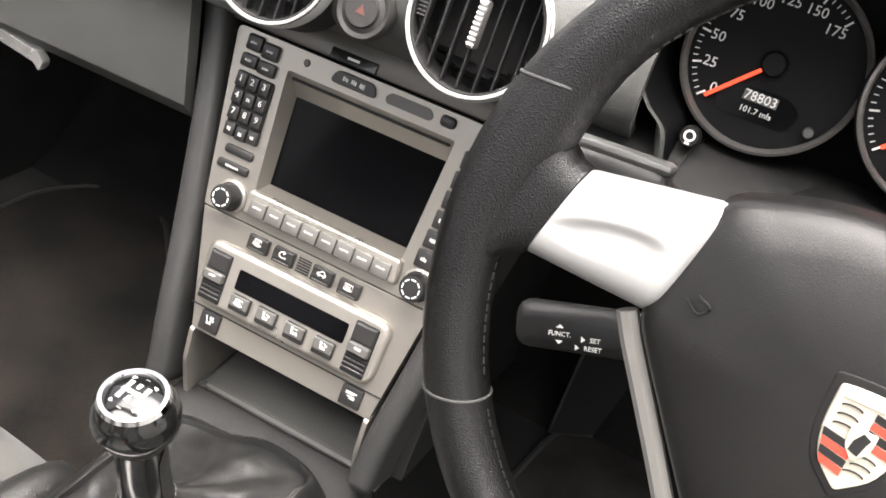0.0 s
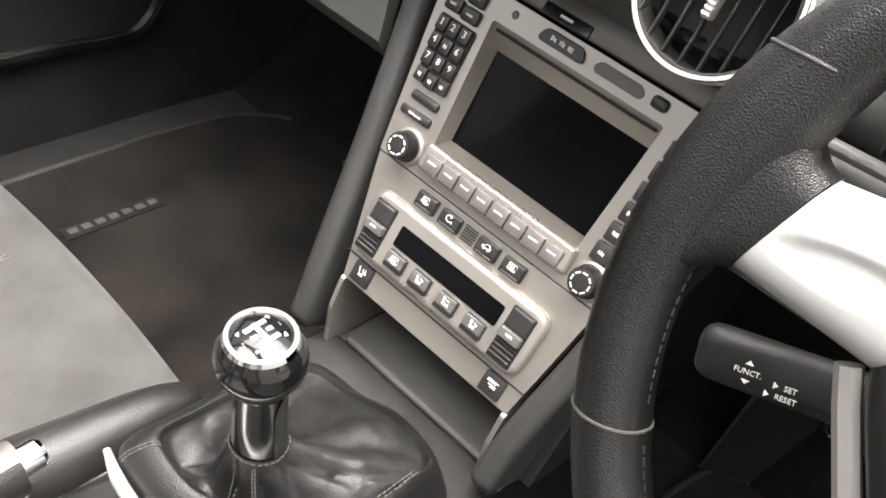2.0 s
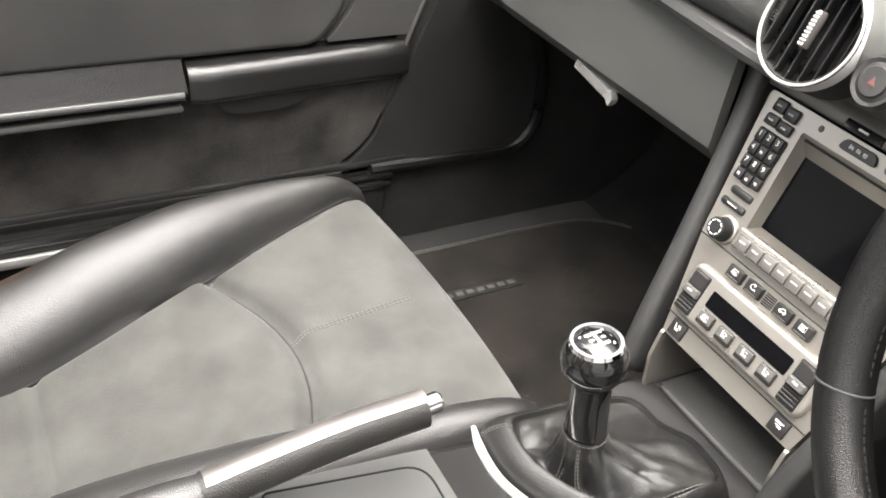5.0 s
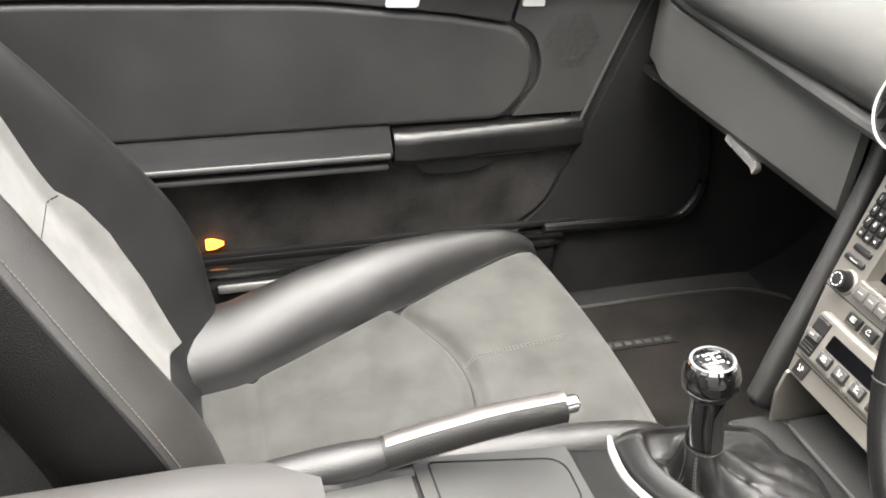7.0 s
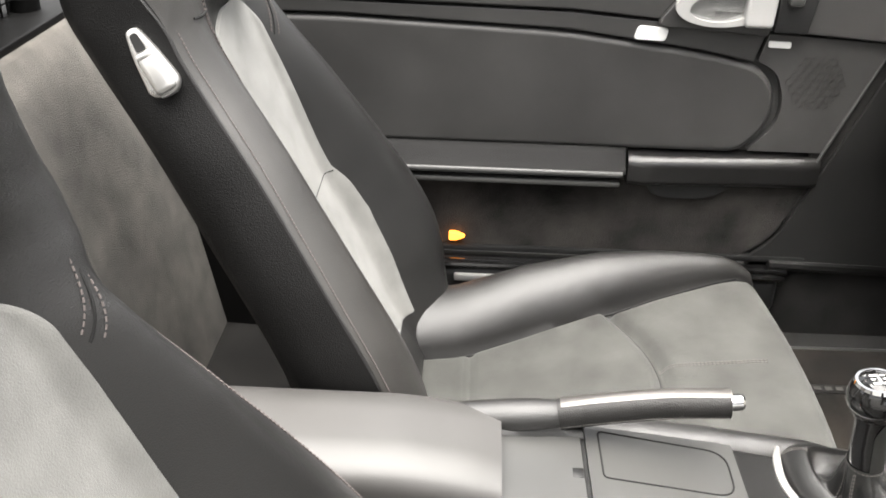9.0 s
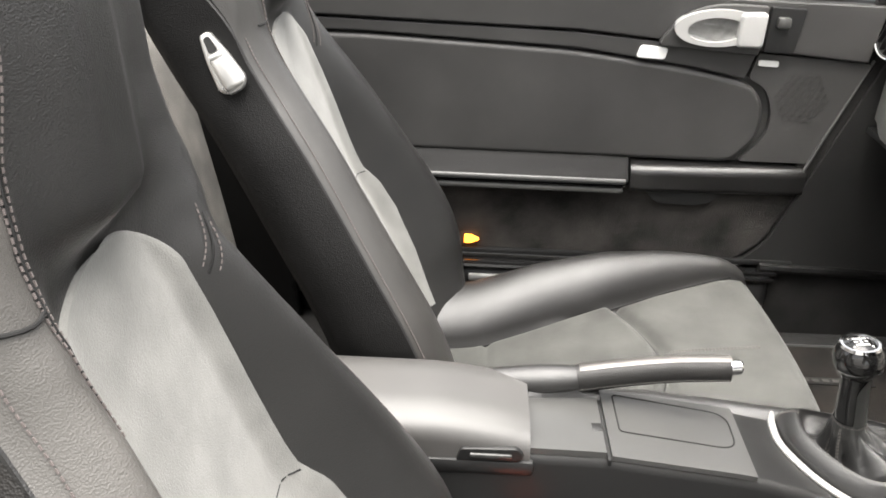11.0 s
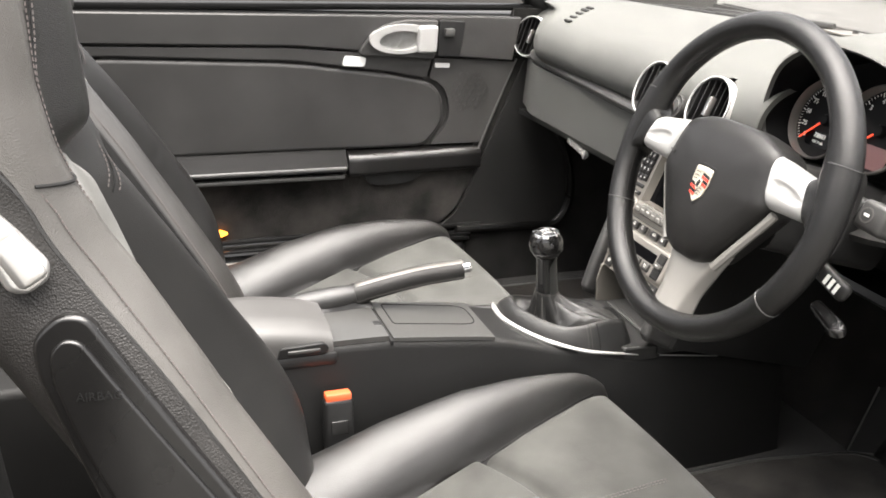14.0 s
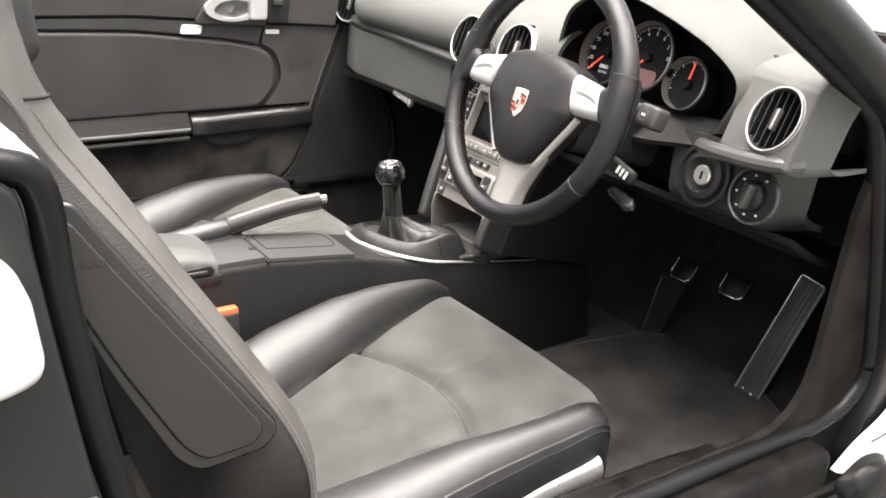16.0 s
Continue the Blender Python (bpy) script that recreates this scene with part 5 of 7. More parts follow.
    for dx in (-0.0885, 0.0765):
        part("shelf_side", rbox((dx, 0.53, 0.420), (0.022, 0.13, 0.018), 0.004, 2), TUNNEL, ob)
    return ob


tunnel_console()


def surround(k, scale, lift):
    """A point round the gear lever's surround: the outline drawn in by scale and raised by lift over the console."""
    p = SURROUND[k % len(SURROUND)]
    x, y = -0.004 + (p.x + 0.004) * scale, 0.348 + (p.y - 0.348) * scale
    return Vector((x, y, console_top(y) + lift))


SURROUND = curve([(-0.088, 0.300, 0), (-0.083, 0.266, 0), (-0.060, 0.256, 0), (-0.018, 0.256, 0), (0.026, 0.277, 0), (0.056, 0.306, 0), (0.074, 0.345, 0), (0.080, 0.395, 0), (0.070, 0.432, 0), (0.0, 0.440, 0), (-0.072, 0.438, 0), (-0.088, 0.405, 0), (-0.091, 0.350, 0)], 8, True)


def gear_lever():
    ob = thing("gear_lever", "gear lever with glossy black knob and crumpled leather boot", "gear lever", (-0.005, 0.33, 0.45))
    ax = Vector((-0.02, -0.10, 1.0)).normalized()
    base = Vector((-0.006, 0.316, 0.46))
    NB = len(SURROUND)

    def front(k):
        """How far a place round the outline lies to the front right, where the frame stands higher."""
        p = SURROUND[k % NB]
        return smooth((p.y - 0.30) / 0.11) * smooth((p.x + 0.05) / 0.08)
    rings = []
    for sc, lift, fr in ((1.0, -0.004, 0.0), (0.996, 0.003, 0.0), (0.965, 0.010, 0.004), (0.91, 0.017, 0.011), (0.85, 0.0225, 0.019), (0.81, 0.0250, 0.023), (0.785, 0.0250, 0.024), (0.765, 0.0205, 0.020)):
        rings.append([surround(k, sc, lift + fr * front(k)) for k in range(NB)])
    part("boot_frame", loft(rings, caps=False), HIDE, ob, "smooth dark frame round the boot", 60)
    k0 = min(range(NB), key=lambda k: (SURROUND[k] - Vector((0.078, 0.372, 0))).length)
    for deg in (-128, 2):
        k1 = min(range(NB), key=lambda k: abs((math.degrees(math.atan2(SURROUND[k].y - 0.348, SURROUND[k].x + 0.004)) - deg + 180) % 360 - 180))
        for dk in (0.0, 1.0):
            part("hem_thread", stitching([rg[k1].lerp(rg[(k1 + 1) % NB], dk) + Vector((0, 0, 0.0006)) for rg in rings[1:]], 0.0042, 0.0005), THREAD, ob)
    part("frame_seam", tube([rg[k0] + Vector((0, 0, 0.0004)) for rg in rings[:6]], 0.0009, 6), SEAMLINE, ob)
    top_c = Vector((-0.0066, 0.3117, 0.500))
    rings = []
    NR = 34
    for j in range(NR):
        t = j / (NR - 1)
        ring = []
        for k in range(NB):
            rim = surround(k, 0.772, 0.0212 + 0.021 * front(k))
            a = math.atan2(rim.y - 0.330, rim.x)
            neck = top_c + Vector((0.0176 * math.cos(a), 0.0176 * math.sin(a), 0))
            m = smooth(t) * 0.55 + t * 0.45
            p = rim.lerp(neck, m)

            def lobe(deg, wid):
                d = (math.degrees(a) - deg + 180) % 360 - 180
                return math.exp(-(d / wid) ** 2)
            p.z = rim.z + (neck.z - rim.z) * t ** 3.2
            swell = -0.005 + 0.018 * lobe(34, 34) - 0.003 * lobe(168, 30) + 0.010 * lobe(100, 26) - 0.008 * lobe(-140, 26) - 0.020 * lobe(-72, 36)
            arch = math.sin(math.pi * min(1.0, t * 1.04)) ** 0.85
            q = abs(math.sin(3.0 * a + 0.6 + 1.4 * t)) ** 0.7 + 0.5 * abs(math.sin(5.5 * a - 2.2 * t + 1.1)) ** 0.7
            pleat = (q - 0.95) * 0.0075 * smooth(t / 0.25) * smooth((1.02 - t) / 0.22)
            crumple = noise.noise(Vector((p.x * 55, p.y * 55, 3.0 * t))) * 0.002 * arch + (0.5 - abs(noise.noise(Vector((p.x * 80, p.y * 80, 4.0 * t))))) * 0.0012 * arch
            p.z += swell * arch + pleat + crumple
            out = Vector((math.cos(a), math.sin(a), 0))
            p += out * (0.008 * swell / 0.03 * arch + pleat * 0.6 * (0.4 + t))
            ring.append(p)
        rings.append(ring)
    boot = part("boot", loft(rings, caps=False), HIDE, ob, "crumpled black leather boot", 70)

    def meridian(deg):
        return min(range(NB), key=lambda k: abs((math.degrees(math.atan2(rings[0][k].y - 0.33, rings[0][k].x)) - deg + 180) % 360 - 180))
    for deg in (-52, -98):
        k = meridian(deg)
        for dk in (-0.5, 0.5):
            part("seam_thread", stitching([rg[k].lerp(rg[(k + 1) % NB], 0.5 + dk * 0.9) + Vector((0, 0, 0.0014)) for rg in rings[6:-1]], 0.0042, 0.0005), THREAD, boot)
    k0 = meridian(12)
    for row in (1, 3):
        part("edge_thread", stitching([rings[row][(k0 + q) % NB] + Vector((0, 0, 0.0016)) for q in range(0, 14)], 0.0042, 0.0005), THREAD, boot)
    part("collar_thread", stitching([p + Vector((0, 0, 0.001)) for p in rings[-2]], 0.004, 0.00045), THREAD, boot)
    m = frame_of(base + ax * 0.045, (1, 0, 0), ax)
    part("shaft", lathe([(0.0, -0.02), (0.0172, -0.02), (0.0172, 0.0), (0.0160, 0.020), (0.0155, 0.045), (0.0170, 0.058), (0.0, 0.064)], 28, m), GLOSS, ob)
    # satin insert that sweeps up one side of the shaft and round under the knob
    rows = []
    for t in span(0, 1, 18):
        h = -0.006 + 0.070 * t
        rr = interp(h, [(-0.006, 0.0178), (0.020, 0.0167), (0.045, 0.0163), (0.054, 0.0178), (0.060, 0.0215), (0.064, 0.0262)])
        a0, a1 = math.radians(-8 + 46 * smooth((t - 0.55) / 0.45)), math.radians(108)
        rows.append([m @ Vector((rr * math.cos(a), rr * math.sin(a), h)) for a in span(a0, a1, 12)])
    ins = loft(rows, closed=False)
    bmesh.ops.solidify(ins, geom=ins.faces[:], thickness=0.0012)
    part("shaft_insert", ins, SATIN, ob, "satin grey insert along the shaft")
    mk = frame_of(base + ax * 0.112, (1, 0, 0), ax)
    knob = part("knob", lathe([(0.0, -0.018), (0.013, -0.018), (0.020, -0.012), (0.0255, -0.002), (0.0268, 0.008), (0.0245, 0.017), (0.0205, 0.0225), (0.0, 0.0235)], 40, mk), GLOSS, ob, "glossy black round knob")
    part("cap_ring", lathe([(0.0172, 0.0230), (0.0178, 0.0252), (0.0205, 0.0250), (0.0218, 0.0220)], 40, mk), CHROME, knob, "bright ring round the cap")
    part("cap", lathe([(0, 0.0272), (0.006, 0.0268), (0.012, 0.0257), (0.0174, 0.0236)], 32, mk), GLOSS, knob)
    # shift pattern and the cap's reflections, built together as bright bars
    pat = bmesh.new()
    for u in (-0.0062, 0.0, 0.0062):
        add(pat, rbox((u, 0, 0.0262), (0.0034, 0.0150, 0.0016), 0.0007, 2, mk))
    add(pat, rbox((0, 0, 0.0265), (0.0165, 0.0036, 0.0014), 0.0006, 2, mk))
    for u, v in ((-0.0075, 0.0095), (0.0, 0.0112), (0.0075, 0.0095), (-0.0075, -0.0095), (0.0, -0.0112), (0.0075, -0.0088)):
        add(pat, rbox((u, v, 0.0248), (0.0040, 0.0036, 0.0016), 0.0006, 1, mk))
    part("shift_pattern", pat, ALU, knob, "shift pattern, drawn bright to carry the cap's reflections")


gear_lever()


def handbrake():
    ob = thing("handbrake", "leather handbrake lever with silver top and release button", "handbrake", (-0.056, 0.0, 0.47))
    base = curve([(-0.064, -0.17, 0.478), (-0.060, -0.08, 0.490), (-0.056, -0.02, 0.499), (-0.056, 0.016, 0.503)], 6)
    part("sleeve", tube(base, lambda t: 0.013 + 0.006 * math.sin(math.pi * min(1, t * 0.9)), 16, flat=0.9), LEATHER, ob)
    rows = []
    for t in span(0, 1, 8):
        y = -0.075 + 0.115 * t
        w, zb = 0.024 - 0.010 * t, 0.4845 - 0.002 * t
        zt = interp(t, [(0, 0.492), (0.6, 0.499), (1, 0.488)])
        rows.append([Vector((-0.056 - w, y, zb)), Vector((-0.056 - w * 0.7, y, zt)), Vector((-0.056 + w * 0.7, y, zt)), Vector((-0.056 + w, y, zb))])
    part("gaiter", loft(rows), LEATHER, ob, "leather gaiter at the lever's foot", 60)
    grip = curve([(-0.056, 0.014, 0.502), (-0.055, 0.06, 0.512), (-0.054, 0.12, 0.522), (-0.053, 0.185, 0.527)], 6)
    part("grip", tube(grip, lambda t: 0.0165 - 0.0015 * t, 18, flat=1.0), GRIP, ob, "black leather grip")
    cap = []
    for i, p in enumerate(grip):
        t = i / (len(grip) - 1)
        r = 0.0172 - 0.0015 * t
        cap.append([p + Vector((r * math.cos(a), 0, r * math.sin(a))) for a in span(math.radians(62), math.radians(134), 12)])
    bm = loft(cap, closed=False)
    bmesh.ops.solidify(bm, geom=bm.faces[:], thickness=0.0012)
    part("top_trim", bm, BRUSHED, ob, "brushed silver top trim")
    part("seam_thread", stitching([p + Vector((0.0155, 0, -0.006)) for p in grip], 0.004, 0.0005), THREAD, ob)
    part("button", lathe([(0.0, 0.014), (0.0065, 0.0135), (0.0085, 0.011), (0.0088, 0.0), (0, 0)], 20, frame_of((-0.053, 0.186, 0.529), (1, 0, 0), (0, 1, 0.1))), CHROME, ob, "chrome release button")


handbrake()


# ---- steering wheel ----
WHEEL = frame_of((0.3334, 0.3359, 0.7862), (1, 0, 0), (0, -0.951, 0.309))


def steering_wheel():
    ob = thing("steering_wheel", "black leather three-spoke steering wheel with silver spokes", "steering wheel", (0.35, 0.33, 0.78))
    R = 0.1765
    bm = bmesh.new()
    rings = []
    N = 96
    for k in range(N):
        a = 2 * math.pi * k / N
        d = math.degrees(a)
        fat = 1.0 + 0.10 * math.exp(-((d - 20) / 14) ** 2) + 0.10 * math.exp(-((d - 160) / 14) ** 2)
        ring = []
        for j in range(16):
            b = 2 * math.pi * j / 16
            rr = 0.0152 * fat * math.cos(b) - (0.006 * (math.exp(-((d - 14) / 12) ** 2) + math.exp(-((d - 166) / 12) ** 2)) if math.cos(b) < -0.3 else 0)
            ring.append(WHEEL @ Vector(((R + rr) * math.cos(a), (R + rr) * math.sin(a), 0.0175 * math.sin(b))))
        rings.append(ring)
    rim = part("rim", loft(rings, loop=True), RIM, ob, "grained black leather rim", 70)
    for outer_deg, inner_deg in ((18.5, 21.5), (-33.0, -31.0), (159.5, 154.5), (205.5, 208.0)):
        mid, half, fat = radians((outer_deg + inner_deg) / 2), radians((outer_deg - inner_deg) / 2), 1.09 if outer_deg in (18.5, 159.5) else 1.0
        loop = []
        for b in span(0, 2 * math.pi, 29)[:-1]:
            a, rr = mid + half * math.cos(b), R + 0.0153 * fat * math.cos(b)
            loop.append(WHEEL @ Vector((rr * math.cos(a), rr * math.sin(a), 0.0177 * math.sin(b))))
        part("rim_seam", tube(loop, 0.0007, 6, closed=True), SATIN, rim, "pale joint in the rim leather")
    part("inner_thread", stitching([WHEEL @ Vector(((R - 0.0150) * math.cos(a), (R - 0.0150) * math.sin(a), 0.0035)) for a in span(math.radians(-150), math.radians(-30), 60)], 0.005, 0.0005), BUTTON, rim)
    for a0, a1 in ((178, 206), (-26, 2), (30, 150)):
        part("inner_thread", stitching([WHEEL @ Vector(((R - 0.0152) * math.cos(a), (R - 0.0152) * math.sin(a), 0.0035)) for a in span(math.radians(a0), math.radians(a1), 40)], 0.005, 0.0005), BUTTON, rim)
    # airbag cover
    cov = [(-0.040, 0.064), (0.040, 0.064), (0.083, 0.050), (0.0915, 0.020), (0.0965, -0.008), (0.088, -0.022), (0.060, -0.062), (0.040, -0.090), (0.020, -0.100)]
    cov = rounded(cov + [(-x, y) for x, y in reversed(cov[2:])], [0.05, 0.05, 0.012, 0.03, 0.010, 0.012, 0.05, 0.02, 0.02, 0.02, 0.02, 0.05, 0.012, 0.010, 0.03, 0.012], 5)
    rows = []
    for s, h in ((0.97, -0.040), (1.0, -0.026), (1.0, -0.004), (0.99, 0.002), (0.965, 0.0055), (0.90, 0.010), (0.78, 0.0145), (0.5, 0.018), (0.2, 0.019)):
        rows.append([WHEEL @ Vector((p.x * s, -0.014 + (p.y + 0.014) * s, h)) for p in cov])
    cover = part("airbag_cover", loft(rows), COVER, ob, "soft grained black airbag cover", 60)
    part("airbag_word", text_mesh("AIRBAG", 0.009, WHEEL @ pose(0.0, -0.066, 0.0128, -8, 0, 0), 0.0002), SATIN, cover)
    horn = curve([(-0.080, 0.009, 0.0148), (-0.074, 0.005, 0.0155), (-0.070, 0.009, 0.0160), (-0.076, 0.012, 0.0152)], 4)
    part("horn_mark", tube([WHEEL @ p for p in horn], 0.0006, 6), COVER, cover)
    # crest as plain shapes
    mb = WHEEL @ Matrix.Translation((0.0, -0.0145, 0.0172))
    shield = rounded([(-0.0150, 0.0195), (-0.006, 0.0205), (0.006, 0.0205), (0.0150, 0.0195), (0.0150, 0.002), (0.0115, -0.012), (0.0, -0.022), (-0.0115, -0.012), (-0.0150, 0.002)], [0.002, 0.004, 0.004, 0.002, 0.006, 0.006, 0.002, 0.006, 0.006], 3)
    part("badge_well", prism([(p.x * 1.22, p.y * 1.18) for p in shield], 0.0022, mb, 0.001), COVER, cover)
    badge = part("badge", prism(shield, 0.0035, mb, 0.001), GOLD, cover, "shield badge of cream, red and black fields")

    def inside(a, b):
        """Cuts a stripe to the outline of the shield."""
        lim = interp(b, [(-0.022, 0.0005), (-0.012, 0.0108), (0.002, 0.0140), (0.0195, 0.0140)])
        return max(-lim, min(lim, a))
    for k in range(4):
        mat = (HARD, RED, HARD, RED)[k]
        v0 = -0.0012 - 0.0036 * k
        part("badge_field", prism([(inside(-0.02, v0 + 0.002), v0 + 0.0024), (-0.001, v0), (-0.001, v0 - 0.0030), (inside(-0.02, v0 - 0.001), v0 - 0.0008)], 0.0006, mb @ Matrix.Translation((0, 0, 0.0036))), mat, badge)
        v0 = 0.0140 - 0.0036 * k
        part("badge_field", prism([(0.001, v0), (inside(0.02, v0 - 0.002), v0 - 0.0024), (inside(0.02, v0 - 0.005), v0 - 0.0054), (0.001, v0 - 0.0030)], 0.0006, mb @ Matrix.Translation((0, 0, 0.0036))), mat, badge)
    for u0, v0 in ((-0.0078, 0.0115), (-0.0078, 0.0075), (-0.0078, 0.0035), (0.0048, -0.0055), (0.0044, -0.0090), (0.0032, -0.0125)):
        part("badge_mark", tube([mb @ Vector((u0 + 0.0042 * math.cos(a), v0 + 0.0016 * math.sin(a), 0.0040)) for a in span(0.3, 2.8, 8)], 0.00035, 6), HARD, badge)
    part("badge_band", rbox((0, 0.0168, 0.0038), (0.025, 0.0034, 0.0006), 0.0002, 1, mb), CREAM, badge)
    inner = rounded([(-0.0052, 0.0062), (0.0052, 0.0062), (0.0050, -0.002), (0.0, -0.0072), (-0.0050, -0.002)], [0.001, 0.001, 0.003, 0.001, 0.003], 3)
    part("badge_centre", prism(inner, 0.0012, mb @ Matrix.Translation((0, 0, 0.0036)), 0.0003), GOLD, badge)
    part("badge_centre_mark", prism([(-0.0028, -0.003), (0.0012, -0.0045), (0.0024, 0.001), (0.0034, 0.0035), (0.0, 0.005), (-0.0024, 0.001)], 0.0004, mb @ Matrix.Translation((0, 0, 0.0048))), HARD, badge)
    # side spokes: silver plate with a pressed hollow, then the leather of the rim
    for s in (-1, 1):
        def spoke_at(t, v):
            x = 0.080 + 0.064 * t + (0.5 - v) * 0.0135
            yv = (-0.008 + 0.057 * v) * (1 - t) + (-0.0055 + 0.0445 * v) * t
            roll = 0.010 * (1 - (2 * v - 1) ** 6) - 0.010
            du, dv = (t - 0.58) / 0.36, (v - 0.46 - 0.10 * (0.5 - t)) / 0.15
            q = math.sqrt(du * du + dv * dv)
            return x, yv, 0.0085 - 0.001 * t + 0.0025 * math.sin(math.pi * v) + roll - 0.0026 * (1 - smooth((q - 0.60) / 0.6)) - 0.009 * (1 - smooth(t / 0.13))
        rows = []
        for t in span(0, 1, 25):
            r = [Vector((s * spoke_at(t, v)[0], spoke_at(t, v)[1], spoke_at(t, v)[2])) for v in span(0, 1, 33)]
            r = [Vector((r[0].x, r[0].y + 0.002, -0.020))] + r + [Vector((r[-1].x, r[-1].y - 0.002, -0.020))]
            rows.append([WHEEL @ p for p in r])
        part("spoke", loft(rows), BRIGHT, ob, "satin silver side spoke with a pressed hollow", 60)
        rows = []
        for t in span(0, 0.43, 14) + [0.6, 1.0]:
            ring = []
            wid = interp(t, [(0, 0.0228), (0.15, 0.0250), (0.29, 0.0295), (0.375, 0.0350), (0.43, 0.042), (0.6, 0.046), (1.0, 0.046)])
            for k in range(36):
                a = 2 * math.pi * k / 36
                cu, su = math.cos(a), math.sin(a)
                yy = 0.0165 + wid * math.copysign(abs(cu) ** 0.55, cu)
                hh = -0.005 + (0.0155 + 0.002 * math.sin(math.pi * min(1, t * 1.2)) + 0.003 * t) * math.copysign(abs(su) ** 0.7, su)
                xx = 0.1445 + 0.036 * t + (yy - 0.0165) * -0.30 * (1 - t)
                ring.append(WHEEL @ Vector((s * xx, yy, hh)))
            rows.append(ring)
        part("thumb_rest", loft(rows), RIM, rim, "", 60)
        strip = [(0.101, -0.012), (0.094, -0.024), (0.066, -0.066), (0.048, -0.094)]
        part("spoke_strip", tube([WHEEL @ Vector((s * a, b, -0.006)) for a, b in strip], 0.0045, 8, flat=1.2), SPOKE_GREY, ob, "thin grey edge of the lower spoke")
    # bottom spoke
    rows = []
    for t in span(0, 1, 10):
        yy = -0.055 - 0.110 * t
        w = 0.040 * (1 - t) ** 1.2 + 0.020 + 0.006 * smooth((t - 0.7) / 0.3)
        h = -0.008 + 0.010 * t
        prof = rounded([(-w, -0.03), (w, -0.03), (w * 0.9, h - 0.006), (w * 0.4, h), (-w * 0.4, h), (-w * 0.9, h - 0.006)], 0.006, 3)
        rows.append([WHEEL @ Vector((p.x, yy, p.y)) for p in prof])
    part("lower_spoke", loft(rows), SPOKE_GREY, ob, "satin grey lower spoke", 50)
    part("hub", lathe([(0.058, -0.03), (0.060, -0.055), (0.05, -0.09)], 32, WHEEL), HARD, ob)
    return ob


steering_wheel()


def steering_column():
    ob = thing("steering_column", "black column shroud with control stalks", "steering column", (0.35, 0.45, 0.72))
    rows = []
    for t in span(0, 1, 6):
        m = WHEEL @ Matrix.Translation((0, -0.01 + 0.01 * t, -0.055 - 0.17 * t))
        out = rounded([(-0.062, -0.05), (0.062, -0.05), (0.066, 0.03), (0.04, 0.05), (-0.04, 0.05), (-0.066, 0.03)], 0.02, 4)
        rows.append([m @ Vector((p.x, p.y, 0)) for p in out])
    part("shroud", loft(rows), HARD, ob, "", 50)

    def stalk(a, b, w, h, name, label):
        a, b = Vector(a), Vector(b)
        m = frame_of((a + b) / 2, b - a, (0, -0.94, 0.342))
        return part(name, rbox((0, 0, 0), ((b - a).length, h, w), 0.0085, 4, m), PLASTIC if h > 0.028 else HARD, ob, label), m
    s, m = stalk((0.300, 0.42, 0.727), (0.174, 0.398, 0.692), 0.018, 0.027, "cruise_stalk", "black cruise stalk with white print")
    mm = m @ pose(0, 0, 0.0093, 0, 0, 180)
    for body, u, v, size in (("FUNCT.", -0.040, -0.002, 0.0036), ("SET", -0.0205, -0.0034, 0.0036), ("RESET", -0.0215, -0.0082, 0.0036)):
        part("print", text_mesh(body, size, mm @ Matrix.Translation((u, v, 0)), 0.0002), INK, s)
    for u, v in ((-0.0270, -0.0034), (-0.0300, -0.0082)):
        part("arrow", prism([(u - 0.0010, v - 0.0016), (u + 0.0012, v), (u - 0.0010, v + 0.0016)], 0.0003, mm), INK, s)
    for v, sgn in ((0.0015, 1), (-0.0055, -1)):
        part("arrow", prism([(-0.042, v), (-0.038, v), (-0.040, v + 0.002 * sgn)], 0.0003, mm), INK, s)
    s, m = stalk((0.224, 0.412, 0.7925), (0.163, 0.404, 0.792), 0.024, 0.027, "indicator_stalk", "black indicator stalk with lamp symbols")
    # highlight on the stalk's top, built as a paler satin bar
    part("upper_highlight", rbox((0, -0.0125 if m.col[1].z < 0 else 0.0125, 0), (0.060, 0.006, 0.022), 0.003, 2, m), SATIN, s, "paler bar for the highlight on the stalk's top")
    part("stem", tube([Vector((0.222, 0.412, 0.790)), Vector((0.262, 0.425, 0.778)), Vector((0.30, 0.435, 0.765))], 0.009, 10), HARD, s)
    for u in (0.004, 0.016):
        part("print", prism([(u - 0.0022, -0.0016), (u + 0.0006, -0.0016), (u + 0.0022, -0.0006), (u + 0.0022, 0.0006), (u + 0.0006, 0.0016), (u - 0.0022, 0.0016)], 0.0003, m @ Matrix.Translation((0, 0.002, 0.0121))), SYMBOL, s)
    s, m = stalk((0.400, 0.43, 0.785), (0.510, 0.410, 0.785), 0.026, 0.026, "wiper_stalk", "black wiper stalk")
    cap = part("end_cap", rbox((0.040, 0.0, 0.001), (0.036, 0.032, 0.030), 0.006, 3, m), PLASTIC, s, "square end of the wiper stalk")
    part("symbol_ring", lathe([(0.0070, 0.0), (0.0070, 0.0008), (0.0085, 0.0008), (0.0085, 0.0)], 24, m @ Matrix.Translation((0.036, 0, 0.0158))), GREYBTN, cap)
    part("symbol", rbox((0.036, 0, 0.0163), (0.007, 0.003, 0.0006), 0, 1, m), SYMBOL, cap)
    s, m = stalk((0.400, 0.44, 0.70), (0.470, 0.412, 0.691), 0.016, 0.022, "computer_stalk", "short black stalk with white symbols")
